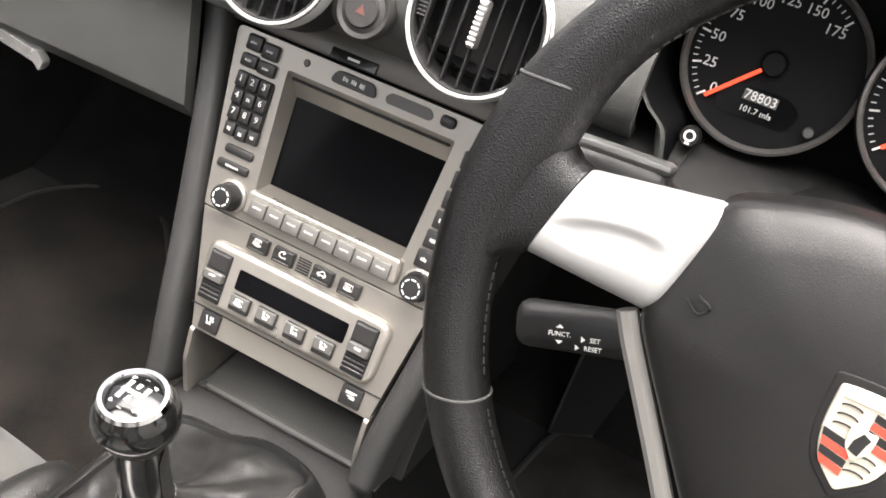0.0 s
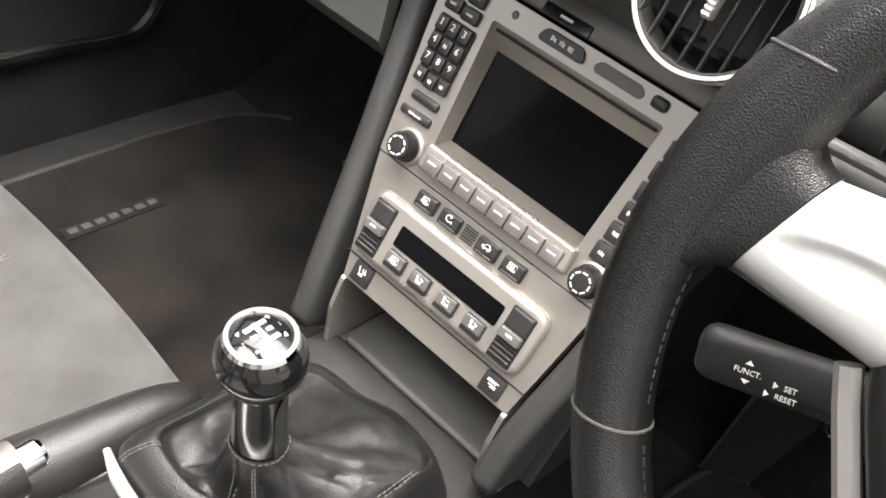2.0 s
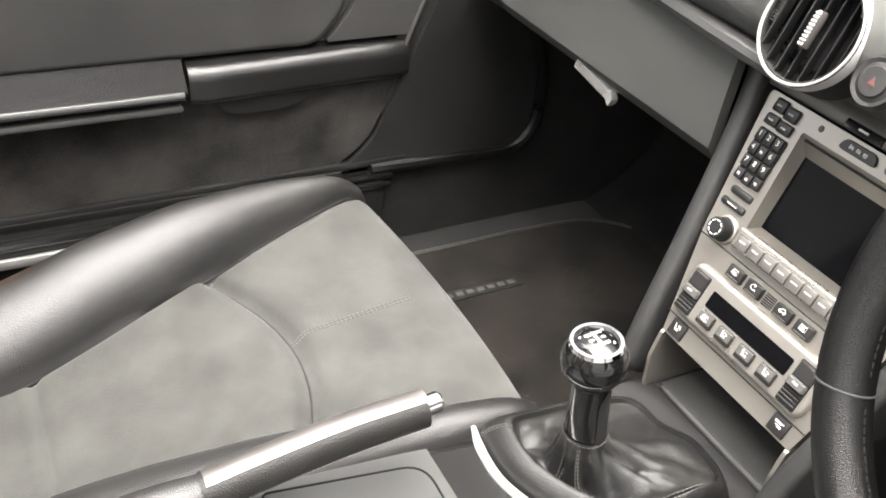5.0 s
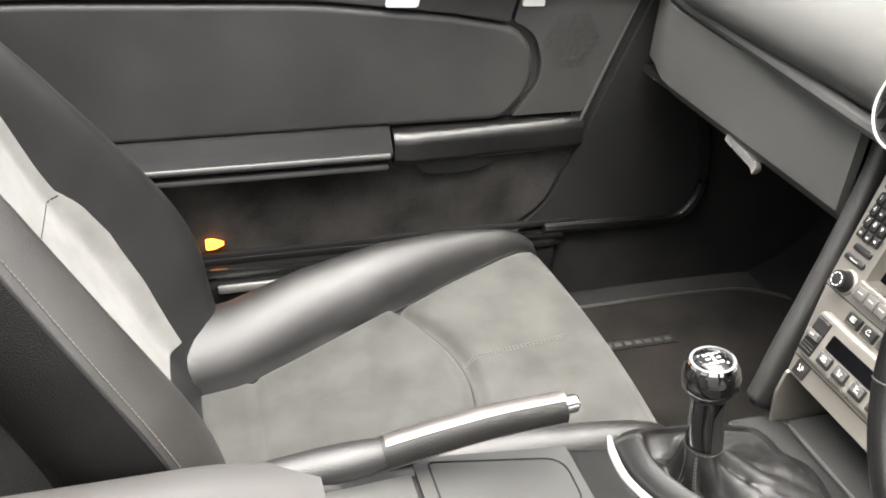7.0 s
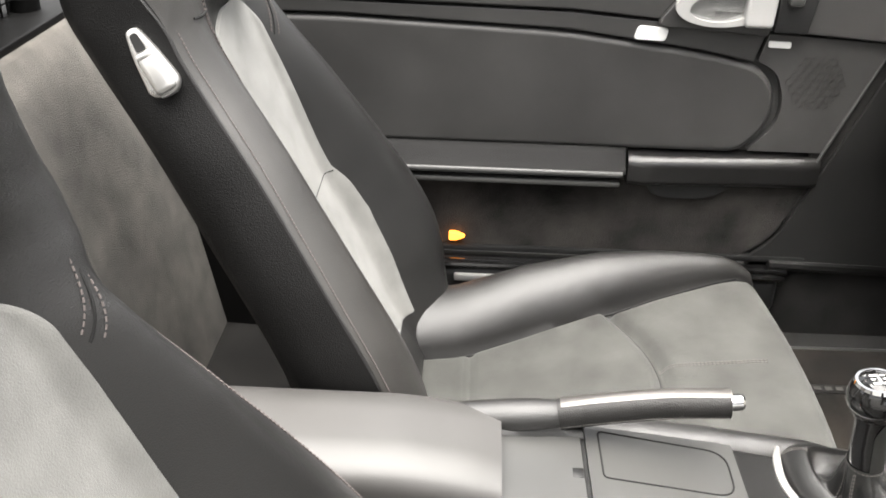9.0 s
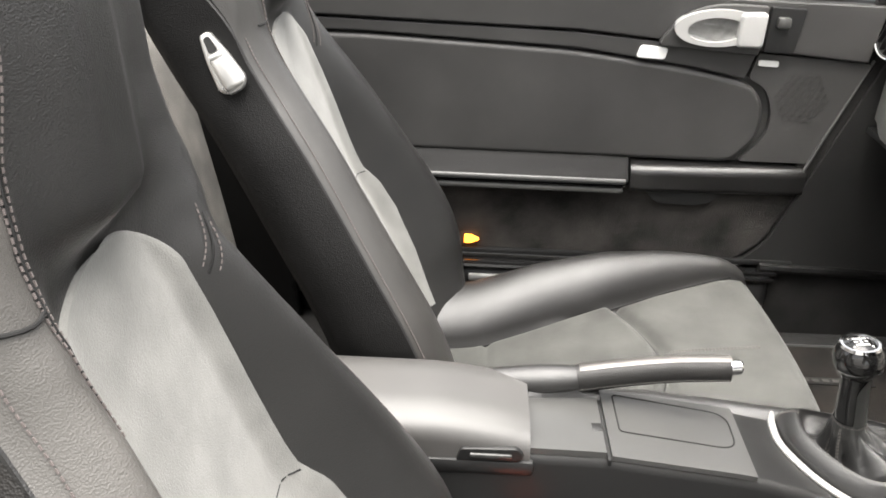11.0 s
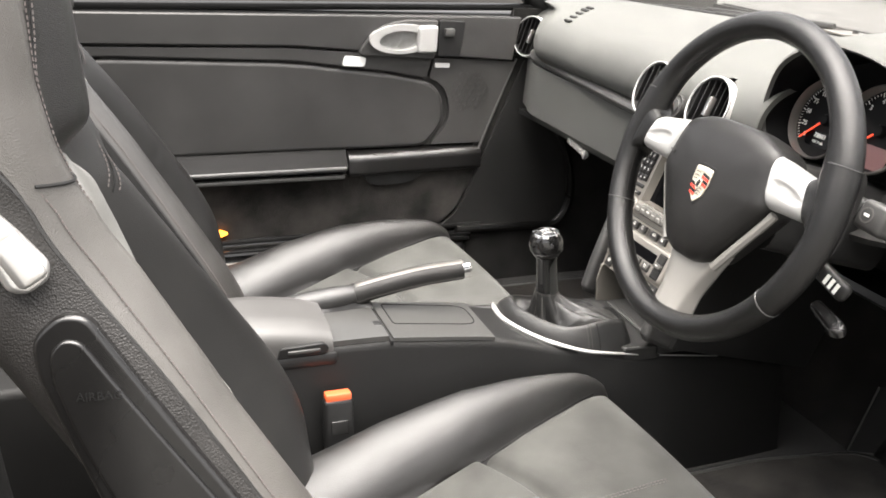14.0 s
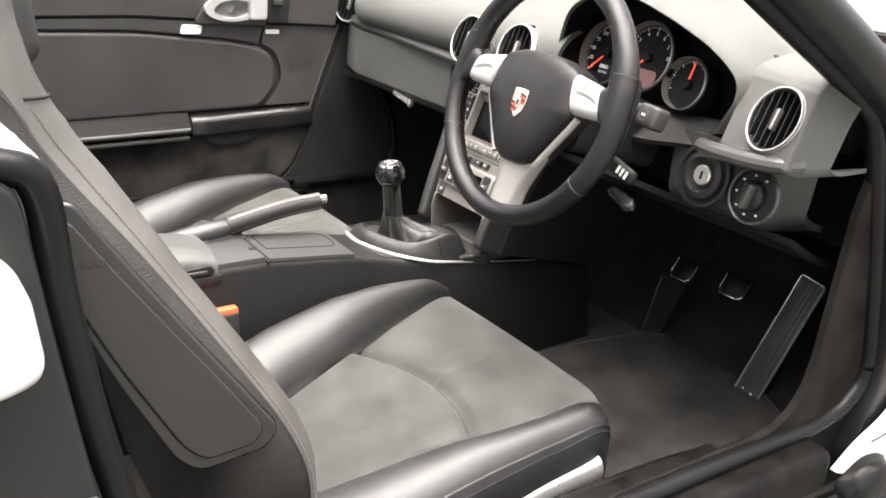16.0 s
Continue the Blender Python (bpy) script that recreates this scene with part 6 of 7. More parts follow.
    lever = rounded([(-0.030, -0.006), (0.026, -0.010), (0.034, 0.0), (0.026, 0.010), (-0.030, 0.008)], 0.006, 4)
    part("adjuster", prism(lever, 0.010, frame_of((0.470, 0.405, 0.658), (1, -0.25, -0.05), (0, -0.45, 0.9)), 0.004, 3), GLOSS, ob, "black column adjuster lever")
    for k in range(3):
        part("print", rbox((0.010 + 0.009 * k, 0, 0.0095), (0.005, 0.012, 0.0005), 0, 1, m), INK, s)


steering_column()


# ---- pedals ----
def pedals():
    for x, z, w, nm, lb in ((0.258, 0.395, 0.052, "clutch_pedal", "black clutch pedal with worn bright edge"), (0.380, 0.408, 0.058, "brake_pedal", "black brake pedal with worn bright edge")):
        ob = thing(nm, lb, "pedal", (x, 0.83, z), "pedals")
        m = frame_of((x, 0.82, z), (1, 0, 0), (0, -0.80, 0.60))
        p = part("pad", rbox((0, 0, 0), (w, 0.048, 0.012), 0.004, 2, m), RUBBER, ob)
        part("edge", tube([m @ Vector((w / 2 * a, 0.024 * b, 0.005)) for a, b in ((-0.95, 0.6), (-0.95, -0.6), (-0.6, -0.98), (0.6, -0.98), (0.95, -0.6), (0.95, 0.6))], 0.0022, 8), CHROME, p, "bright worn rim")
        part("arm", tube(curve([(x, 0.83, z), (x, 0.90, z + 0.03), (x, 0.97, z + 0.14)], 6), 0.007, 8), SEAMLINE, ob)
    ob = thing("footrest", "flat black footrest leaning beside the clutch pedal", "footrest", (0.19, 0.84, 0.216), "pedals")
    quad = [Vector(p) for p in ((0.161, 0.829, 0.216), (0.211, 0.832, 0.240), (0.236, 0.862, 0.361), (0.164, 0.862, 0.336))]
    part("plate", loft([[p + Vector((0, 0.016, 0)) for p in quad], quad], caps=True), SEAMLINE, ob)
    # paler tube stands in for light caught on the plate's edge
    part("edge", tube([quad[3], quad[0], quad[1]], 0.0022, 8), SATIN, ob)
    ob = thing("accelerator_pedal", "long ribbed black accelerator pedal hinged on the floor", "pedal", (0.45, 0.85, 0.20), "pedals")
    m = frame_of((0.457, 0.87, 0.322), (1, 0, 0.12), (0, -0.93, 0.36))
    m = m @ pose(0, 0, 0, 0, 0, -14)
    p = part("plate", rbox((0, 0, 0), (0.054, 0.250, 0.012), 0.005, 2, m), PEDAL, ob)
    for k in range(5):
        part("rib", rbox((-0.018 + 0.009 * k, 0.004, 0.0065), (0.003, 0.225, 0.003), 0.001, 1, m), PEDAL, p)
    part("plate_edge", tube([m @ Vector((0.0265 * a, 0.1235 * b, 0.0055)) for a, b in ((-0.9, 1), (0.9, 1), (1, 0.97), (1, -0.97), (0.9, -1), (-0.9, -1), (-1, -0.97), (-1, 0.97))], 0.0018, 6, closed=True), ALU, p)
    for u in (-0.01, 0.01):
        part("rivet", lathe([(0, 0.009), (0.003, 0.0085), (0.0035, 0.006)], 12, m @ Matrix.Translation((u, -0.115, 0))), CHROME, p)


pedals()


def seat_buckle():
    ob = thing("belt_buckle", "black belt buckle with orange-red release button", "belt buckle", (0.093, -0.05, 0.33))
    m = frame_of((0.098, -0.048, 0.385), (0, 1, 0), (1, 0, 0.1))
    part("body", rbox((0, -0.004, 0), (0.042, 0.078, 0.022), 0.006, 3, m), HARD, ob)
    part("button", rbox((0, 0.037, 0), (0.036, 0.012, 0.019), 0.003, 2, m), ORANGE, ob, "orange-red release button")
    part("window", rbox((0, -0.006, 0.0112), (0.024, 0.020, 0.002), 0.0005, 1, m), GLOSS, ob)
    part("stalk", tube(curve([(0.097, -0.05, 0.35), (0.095, -0.055, 0.28), (0.10, -0.08, 0.21)], 5), 0.010, 8), HARD, ob)


seat_buckle()


# ---- seats ----
CUSH_Z = [(-0.22, 0.285), (-0.10, 0.290), (0.0, 0.312), (0.10, 0.340), (0.20, 0.360), (0.30, 0.374), (0.36, 0.378)]
CUSH_SEAM = [(-0.22, 0.078), (-0.075, 0.094), (0.0, 0.113), (0.10, 0.134), (0.16, 0.154), (0.25, 0.189), (0.345, 0.222)]
CUSH_BOLSTER = [(-0.22, 0.060), (-0.08, 0.075), (0.0, 0.084), (0.12, 0.075), (0.22, 0.056), (0.30, 0.036), (0.345, 0.020)]
CUSH_SEAM_R = [(-0.22, 0.078), (-0.075, 0.094), (0.0, 0.113), (0.10, 0.140), (0.16, 0.160), (0.25, 0.180), (0.345, 0.198)]
CUSH_BOLSTER_R = [(-0.22, 0.060), (-0.08, 0.075), (0.0, 0.080), (0.12, 0.070), (0.22, 0.052), (0.30, 0.038), (0.345, 0.028)]
CUSH_W = [(-0.22, 0.240), (0.10, 0.252), (0.27, 0.251), (0.32, 0.249), (0.345, 0.245), (0.358, 0.239), (0.364, 0.232)]
CUSH_ROLL = [(-0.22, 0), (-0.16, 0), (-0.10, 0), (-0.05, 0), (0.0, 0), (0.04, 0), (0.08, 0), (0.12, 0), (0.16, 0), (0.20, 0), (0.24, 0), (0.28, 0), (0.31, 0), (0.330, 0.002), (0.346, 0.007), (0.358, 0.018), (0.364, 0.034), (0.364, 0.06), (0.358, 0.10), (0.352, 0.14)]


def cushion_top(x, y):
    """Height of the middle panel of a cushion."""
    z = interp(y, CUSH_Z) + 0.010 * (x / interp(y, CUSH_SEAM)) ** 2
    d = y - (0.179 - 2.2 * (x - 0.02) ** 2)
    z += 0.010 * smooth((0.004 - d) / 0.022) * math.exp(-(min(0, d) / 0.20) ** 2) - 0.011 * math.exp(-((d - 0.008) / 0.009) ** 2)
    z -= 0.006 * math.exp(-((y + 0.078) / 0.006) ** 2)
    return z


def bow(bm, x0):
    """Bows the front edge of a cushion forward in its middle; the driver's is worn round at the outer corner."""
    for v in bm.verts:
        x = (v.co.x - x0) / 0.235
        if abs(x) < 1:
            v.co.y += 0.022 * (1 - x * x) * smooth((v.co.y - 0.20) / 0.16)
        if x0 > 0 and x > 0.55:
            v.co.y -= 0.034 * smooth((x - 0.55) / 0.5) * smooth((v.co.y - 0.22) / 0.14)
    return bm


def seat(x0, airbag, label, back=0.0, wide=0.0, worn=0.0):
    """worn: how far the outer cushion bolster is flattened by use; above 0 also picks the side-lit leathers."""
    ob = thing("car_seat", label, "car seat", (x0, 0.05, 0.2), "front seats")
    o = Vector((x0, 0, 0))
    # leather cushion shell: rows from left side, over the bolsters, to the right side
    rings = []
    for y, drop in CUSH_ROLL:
        zc = interp(y, CUSH_Z) + 0.010

        def flank(flat, seams, bolsters):
            sw, w, hb = interp(y, seams), interp(y, CUSH_W), interp(y, bolsters)
            sw, hb = sw + 0.018 * flat * (1 - smooth((y - 0.2) / 0.12)), hb * (1 - 0.45 * flat)
            half = [(sw * 0.5, cushion_top(sw * 0.5, y) - 0.015), (sw * 0.93, cushion_top(sw * 0.93, y) - 0.012), (sw, zc - 0.003)]
            cx = sw + (w - sw) * 0.55
            for k in range(1, 7):
                a = k / 6 * math.pi / 2
                half.append((cx - (cx - sw) * math.cos(a), zc + hb * math.sin(a)))
            for k in range(1, 7):
                a = k / 6 * math.pi / 2
                half.append((cx + (w - cx) * math.sin(a), zc + hb - (hb + 0.035) * (1 - math.cos(a))))
            return half + [(w + 0.002, zc - 0.07), (w - 0.004, zc - 0.10), (w - 0.012, 0.235)]
        ring = [o + Vector((-px, y, max(0.225, pz - drop))) for px, pz in reversed(flank(0.0, CUSH_SEAM, CUSH_BOLSTER))] + [o + Vector((0, y, max(0.225, cushion_top(0, y) - 0.015 - drop)))] + [o + Vector((px, y, max(0.225, pz - drop))) for px, pz in flank(worn, CUSH_SEAM_R, CUSH_BOLSTER_R)]
        rings.append(ring)
    bm = loft(rings, closed=False)
    part("cushion", bow(bm, x0), LEATHER, ob, "black leather cushion bolsters", 60)
    # suede middle
    ys = span(-0.19, 0.30, 90) + [0.31, 0.32, 0.33, 0.338, 0.346, 0.352, 0.358, 0.362, 0.364, 0.364, 0.362]
    rows = []
    for i, y in enumerate(ys):
        drop = interp(y, CUSH_ROLL) if i < len(ys) - 3 else (0.034, 0.048, 0.07)[i - len(ys) + 3]
        row = []
        for u in span(-1, 1, 61):
            edge = 0.004 * smooth((abs(u) - 0.965) / 0.035)
            sw = interp(y, CUSH_SEAM if u < 0 else CUSH_SEAM_R) - 0.002
            x = u * (sw + (0.018 * worn * (1 - smooth((y - 0.2) / 0.12)) if u > 0 else 0))
            row.append(o + Vector((x, y + (0.0025 if y > 0.33 else 0), cushion_top(x, y) + 0.0025 - edge - drop)))
        rows.append(row)
    part("cushion_panel", bow(loft(rows, closed=False), x0), SEAT_SUEDE, ob, "mottled grey suede seat panel, darker than the backrest", 70)
    arc = [o + Vector((x, 0.182 - 2.2 * (x - 0.02) ** 2, cushion_top(x, 0.182 - 2.2 * (x - 0.02) ** 2) + 0.0027)) for x in span(-0.110, 0.130, 40)]
    part("arc_seam", tube(arc, 0.0014, 6), SEAMLINE, ob, "curved seam across the seat panel")
    for dx in (-0.0022, 0.0022):
        part("centre_thread", bow(stitching([o + Vector((dx - 0.006, y, cushion_top(dx, y) + 0.0030)) for y in span(0.185, 0.318, 30)], 0.0045, 0.0007), x0), THREAD, ob)
    for s in (-1, 1):
        part("piping", tube([o + Vector((s * (interp(y, CUSH_SEAM if s < 0 else CUSH_SEAM_R) - 0.0005) + (0.018 * worn * (1 - smooth((y - 0.2) / 0.12)) if s > 0 else 0), y, interp(y, CUSH_Z) + 0.0085)) for y in span(-0.18, 0.335, 30)], 0.0016, 6), SEAMLINE, ob)
    # stitched welt along the outer edges of the bolsters
    for s in (-1, 1):
        for deg, rad in ((50, 0.0022), (62, 0.0018)):
            path = []
            for y, drop in CUSH_ROLL[1:-2]:
                flat = worn if s > 0 else 0.0
                sw, w, hb = interp(y, CUSH_SEAM if s < 0 else CUSH_SEAM_R), interp(y, CUSH_W), interp(y, CUSH_BOLSTER if s < 0 else CUSH_BOLSTER_R)
                sw, hb = sw + 0.018 * flat * (1 - smooth((y - 0.2) / 0.12)), hb * (1 - 0.45 * flat)
                cx, zc, a = sw + (w - sw) * 0.55, interp(y, CUSH_Z) + 0.010, radians(deg)
                path.append(o + Vector((s * (cx + (w - cx) * math.sin(a)), y + 0.0008, zc + hb - (hb + 0.035) * (1 - math.cos(a)) - drop + 0.0008)))
            last = path[-1]
            for f in (0.3, 0.6, 0.9):
                path.append(Vector((last.x - s * 0.030 * f, last.y + 0.001, last.z + 0.018 * math.sin(f * 1.57))))
            part("edge_piping", bow(tube(path, rad, 6), x0), LEATHER if deg == 50 else SEAMLINE, ob)
    # pan and rails
    part("seat_pan", rbox((x0, 0.08, 0.235), (0.40, 0.48, 0.05), 0.015, 2), HARD, ob)
    for s in (-1, 1):
        part("rail", rbox((x0 + s * 0.18, 0.08, 0.206), (0.03, 0.55, 0.022), 0.004, 1), HARD, ob)

    # backrest
    T = [(0.30, -0.095, 0.215, 0.110, 0.030), (0.39, -0.112, 0.230, 0.112, 0.066), (0.455, -0.122, 0.239, 0.120, 0.084), (0.52, -0.148, 0.236, 0.124, 0.090), (0.61, -0.202, 0.213, 0.118, 0.080), (0.71, -0.267, 0.178, 0.104, 0.048), (0.79, -0.324, 0.150, 0.090, 0.020), (0.84, -0.352, 0.141, 0.080, 0.006), (0.885, -0.359, 0.136, 0.075, 0.003), (0.93, -0.363, 0.129, 0.074, 0.003), (0.99, -0.368, 0.126, 0.074, 0.003), (1.05, -0.378, 0.121, 0.070, 0.002), (1.09, -0.392, 0.106, 0.062, 0.0), (1.115, -0.410, 0.075, 0.05, 0.0)]
    ahead = [(0.61, 0.0), (0.68, 0.001), (0.74, 0.008), (0.79, 0.018), (0.84, 0.020), (0.885, 0.006), (0.93, 0.0)]
    ahead = [(z, d * (0.35 if wide else 1.0)) for z, d in ahead]
    T = [(z, y + back, w + wide, si, rec + 0.004 * smooth((0.80 - z) / 0.12)) for z, y, w, si, rec in T]
    dense = curve([(a[0], a[1], a[2]) for a in T], 6)
    dense2 = curve([(a[0], a[3], a[4]) for a in T], 6)

    def row(i):
        z, yb, w = dense[i]
        si, rec = dense2[i].y, dense2[i].z
        return z, yb, w, si, rec

    def back_front(x, i):
        """Depth of the front face at a distance from the middle: recessed panel, crowned bolster, ridge."""
        z, yb, w, si, rec = row(i)
        xp = si + 0.52 * (w - si)
        x = min(abs(x), w)
        crown = 0.010 * smooth((0.88 - z) / 0.15) + interp(z, ahead)
        nose = 0.034 * smooth((z - 0.845) / 0.05) * (1 - smooth((x - 0.015) / 0.070))
        if x < xp:
            return yb + nose + crown - (rec + crown) * (1 - smooth((x - si * 0.75) / (xp - si * 0.75)))
        return yb + crown - (0.018 + crown) * ((x - xp) / (w - xp)) ** 2
    rings = []
    for i in range(len(dense)):
        z, yb, w, si, rec = row(i)
        xp = si + 0.52 * (w - si)
        half = [(si * f, back_front(si * f, i)) for f in (0.12, 0.25, 0.4, 0.58)]
        for x in span(si * 0.75, xp, 12) + span(xp, w, 8)[1:]:
            half.append((x, back_front(x, i)))
        seam = 0.0195 + 0.049 * smooth((z - 0.845) / 0.09)
        for f in (0.34, 0.67, 1.0):
            half.append((w + 0.0018 * f, yb - 0.018 - (seam - 0.018) * f))
        for f in (0.02, 0.35, 0.7):
            half.append((w + 0.002, yb - seam - (0.095 - seam) * f))
        half += [(w - 0.008, yb - 0.115), (w - 0.035, yb - 0.140), (w * 0.5, yb - 0.155)]
        ring = [Vector((x0, back_front(0, i), z))] + [Vector((x0 + x, y, z)) for x, y in half] + [Vector((x0, yb - 0.158, z))] + [Vector((x0 - x, y, z)) for x, y in reversed(half)]
        lean = -0.12
        grow = smooth((z - 0.80) / 0.07) if worn else 0.0
        ring = [Vector((x0 + (p.x - x0) * (1 + 0.19 * grow), p.y + 0.010 * grow * smooth((x0 - p.x - 0.03) / 0.06), p.z)) if p.x < x0 else p for p in ring]
        rings.append([Vector((p.x, p.y, p.z + (p.y - yb) * lean)) for p in ring])
    # matt side panels below the shoulders, glossier leather on the front and headrest
    n_half = (len(rings[0]) - 2) // 2
    ridge = n_half - 6

    def is_side(i, k):
        return min(k, len(rings[0]) - 1 - k) >= ridge and dense[i].x < 0.945
    lit_from = [(0.30, 0.09), (0.80, 0.090), (0.862, 0.098), (0.925, 0.086), (0.975, 0.072), (1.07, 0.058), (1.115, 0.05)]

    def is_lit(i, k):
        """The outer panel that faces the open side, beyond the headrest's seam; its side light is painted."""
        return not is_side(i, k) and k <= n_half and rings[i][k].x - x0 > interp(dense[i].x, lit_from)
    part("backrest", loft_where(rings, lambda i, k: not is_side(i, k) and not is_lit(i, k)), LEATHER, ob, "black leather backrest with integral headrest", 60)
    # paler copies of the seat leather stand in for light from the open side
    part("outer_bolster", loft_where(rings, is_lit), LIT_HIDE if worn else SHEEN_HIDE, ob, "black outer bolster leather, painted paler as side-lit" if worn else "black outer bolster leather with sky sheen in its colour", 60)
    part("back_shell", loft_where(rings, is_side), LIT_SIDE_HIDE if worn else FLANK, ob, "black leather side of the seat, painted paler as lit" if worn else "matt black side and back of the seat", 60)
    cap = bmesh.new()
    cap.faces.new([cap.verts.new(p) for p in rings[-1]])
    part("crown", cap, LEATHER, ob)
    # suede panel on the backrest, rounded at the top
    INS = [(0.36, 0.118), (0.45, 0.126), (0.52, 0.129), (0.565, 0.124), (0.590, 0.113), (0.65, 0.107), (0.70, 0.101), (0.75, 0.095), (0.79, 0.0895)]
    # seams along the ridge, headrest and shoulders
    def on_front(x, z):
        """A point on the front face, at a distance from the middle and a height."""
        j = min(range(len(dense) - 1), key=lambda q: abs(dense[q].x - z) + (9 if dense[q].x > z else 0))
        f = (z - dense[j].x) / (dense[j + 1].x - dense[j].x)
        w = dense[j].z + (dense[j + 1].z - dense[j].z) * f
        yb = dense[j].y + (dense[j + 1].y - dense[j].y) * f
        y = back_front(x, j) + (back_front(x, j + 1) - back_front(x, j)) * f
        return Vector((x0 + x, y + 0.0012, z + (y - yb) * -0.12))

    rows = []
    for z in span(0.36, 0.79, 44) + span(0.79, 0.838, 12)[1:] + span(0.838, 0.8458, 8)[1:] + [0.84595]:
        hw = interp(z, INS) if z < 0.79 else 0.0895 * math.sqrt(max(0.0, 1 - ((z - 0.79) / 0.056) ** 2))
        rows.append([on_front(u * hw, z) + Vector((0, 0.0023 - 0.004 * min(1, hw / 0.03) * smooth((abs(u) - 0.93) / 0.07), 0)) for u in span(-1, 1, 33)])
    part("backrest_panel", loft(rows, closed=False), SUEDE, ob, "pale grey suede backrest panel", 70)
    part("panel_seam", tube([on_front(x, 0.580 + 0.25 * x * x) + Vector((0, 0.0016, 0)) for x in span(-0.110, 0.110, 24)], 0.0010, 6), SEAMLINE, ob, "seam across the suede panel")

    def double_seam(pts, parent_name, gap=0.0045):
        line = curve([(x, z, 0) for x, z in pts], 8)
        for d in (-gap, gap):
            path = []
            for q in range(len(line)):
                t = (line[min(q + 1, len(line) - 1)] - line[max(q - 1, 0)]).normalized()
                path.append(on_front(line[q].x + t.y * d, line[q].y - t.x * d))
            part(parent_name + "_thread", stitching(path, 0.0050, 0.0008), RIDGE_THREAD, ob)
        part(parent_name + "_seam", tube([on_front(p.x, p.y) - Vector((0, 0.0006, 0)) for p in line], 0.0011, 6), SEAMLINE, ob)
    for s in (-1, 1):
        path, welt = [], []
        for i in range(len(dense)):
            z, yb, w, si, rec = row(i)
            if 0.40 < z < 0.95:
                g = smooth((z - 0.84) / 0.09)
                path.append(Vector((x0 + s * (w - 0.0055 + 0.010 * g), back_front(w - 0.0055, i) + 0.0012 - 0.055 * g, z + 0.004 * g + 0.0016)))
                welt.append(Vector((x0 + s * (w + 0.0006 + 0.002 * g), yb - 0.0195 - 0.049 * g, z + 0.004 * g + 0.0018)))
        part("ridge_thread", stitching(path, 0.0048, 0.0008), RIDGE_THREAD, ob)
        part("ridge_seam", tube([p - Vector((s * 0.0028, 0, 0.0012)) for p in path], 0.0010, 6), SEAMLINE, ob)
        part("ridge_piping", tube(welt, 0.0020, 6), LEATHER, ob)
        hr = 0.006 if wide else 0
        double_seam([(s * (0.056 + hr), 1.07), (s * (0.070 + hr), 0.975), (s * (0.084 + hr), 0.925), (s * (0.096 + hr), 0.862), (s * (0.097 + hr), 0.832), (s * (0.099 + hr), 0.785)] if s > 0 else [(s * 0.120, 0.845), (s * 0.108, 0.810), (s * 0.097, 0.782)], "headrest")
        if s > 0:
            part("shoulder_seam", tube([on_front(s * x, 0.862) for x in span(0.097 + hr, 0.136, 8)], 0.0014, 6), SEAMLINE, ob)
    # tilt latch on the shoulder
    for s in ((1, -1) if airbag else (1,)):
        m = frame_of((x0 + s * (0.150 + wide), -0.388 + back, 0.817), (-0.19 * s, -0.50, 0.845), (0.93 * s, 0.12, 0.28))
        m = m @ Matrix.Translation((0.006, 0, 0)) @ Matrix.Diagonal((0.84, 0.84, 0.9, 1))
        outl = rounded([(0.048, -0.008), (0.048, 0.008), (0.015, 0.016), (-0.030, 0.021), (-0.040, 0.010), (-0.040, -0.012), (-0.028, -0.022), (0.015, -0.016)], 0.012, 4)
        lt = part("tilt_latch", prism(outl, 0.018, m @ Matrix.Translation((0, 0, -0.006)), 0.006, 3), ALU, ob, "silver seat tilt latch")
        part("latch_slot", prism(rounded([(0.041, -0.0045), (0.041, 0.0045), (0.019, 0.007), (0.019, -0.006)], 0.004), 0.0015, m @ Matrix.Translation((0, 0, 0.0118))), SEAMLINE, lt)
        part("latch_lever", rbox((-0.010, -0.002, 0.013), (0.050, 0.027, 0.014), 0.0065, 4, m), ALU, lt)
        part("latch_pin", rbox((0.013, -0.001, 0.0175), (0.008, 0.020, 0.008), 0.003, 2, m), ALU, lt)
    if airbag:
        m = frame_of((x0 + 0.252, -0.180, 0.512), (0, 0.832, 0.555), (0.963, -0.150, 0.2255))
        pan = rounded([(-0.004, 0.331), (0.011, 0.318), (0.010, 0.240), (0.011, 0.150), (0.013, 0.060), (0.014, 0.013), (-0.010, 0.004), (-0.076, 0.034), (-0.085, 0.062), (-0.075, 0.165), (-0.060, 0.240), (-0.046, 0.300), (-0.032, 0.328)], [0.012, 0.012, 0.05, 0.05, 0.04, 0.014, 0.014, 0.016, 0.02, 0.05, 0.05, 0.03, 0.012], 4)
        inn = rounded([(-0.012, 0.315), (-0.003, 0.305), (-0.003, 0.246), (-0.001, 0.170), (0.002, 0.090), (0.002, 0.026), (-0.016, 0.019), (-0.063, 0.041), (-0.070, 0.068), (-0.062, 0.175), (-0.050, 0.250), (-0.037, 0.295), (-0.026, 0.312)], [0.010, 0.010, 0.05, 0.05, 0.04, 0.012, 0.012, 0.014, 0.02, 0.05, 0.05, 0.03, 0.010], 4)
        ap = part("airbag_panel", prism([(p.x, p.y) for p in pan], 0.030, m @ Matrix.Translation((0, 0, -0.024)), 0.005, 3), PANEL, ob, "satin black side airbag cover")
        part("airbag_lid", prism([(p.x, p.y) for p in inn], 0.005, m @ Matrix.Translation((0, 0, 0.005)), 0.003, 3), PANEL, ap)
        part("airbag_word", text_mesh("AIRBAG", 0.0095, m @ pose(-0.018, 0.265, 0.0102, 0, 0, -34), 0.0002), HARD, ap)
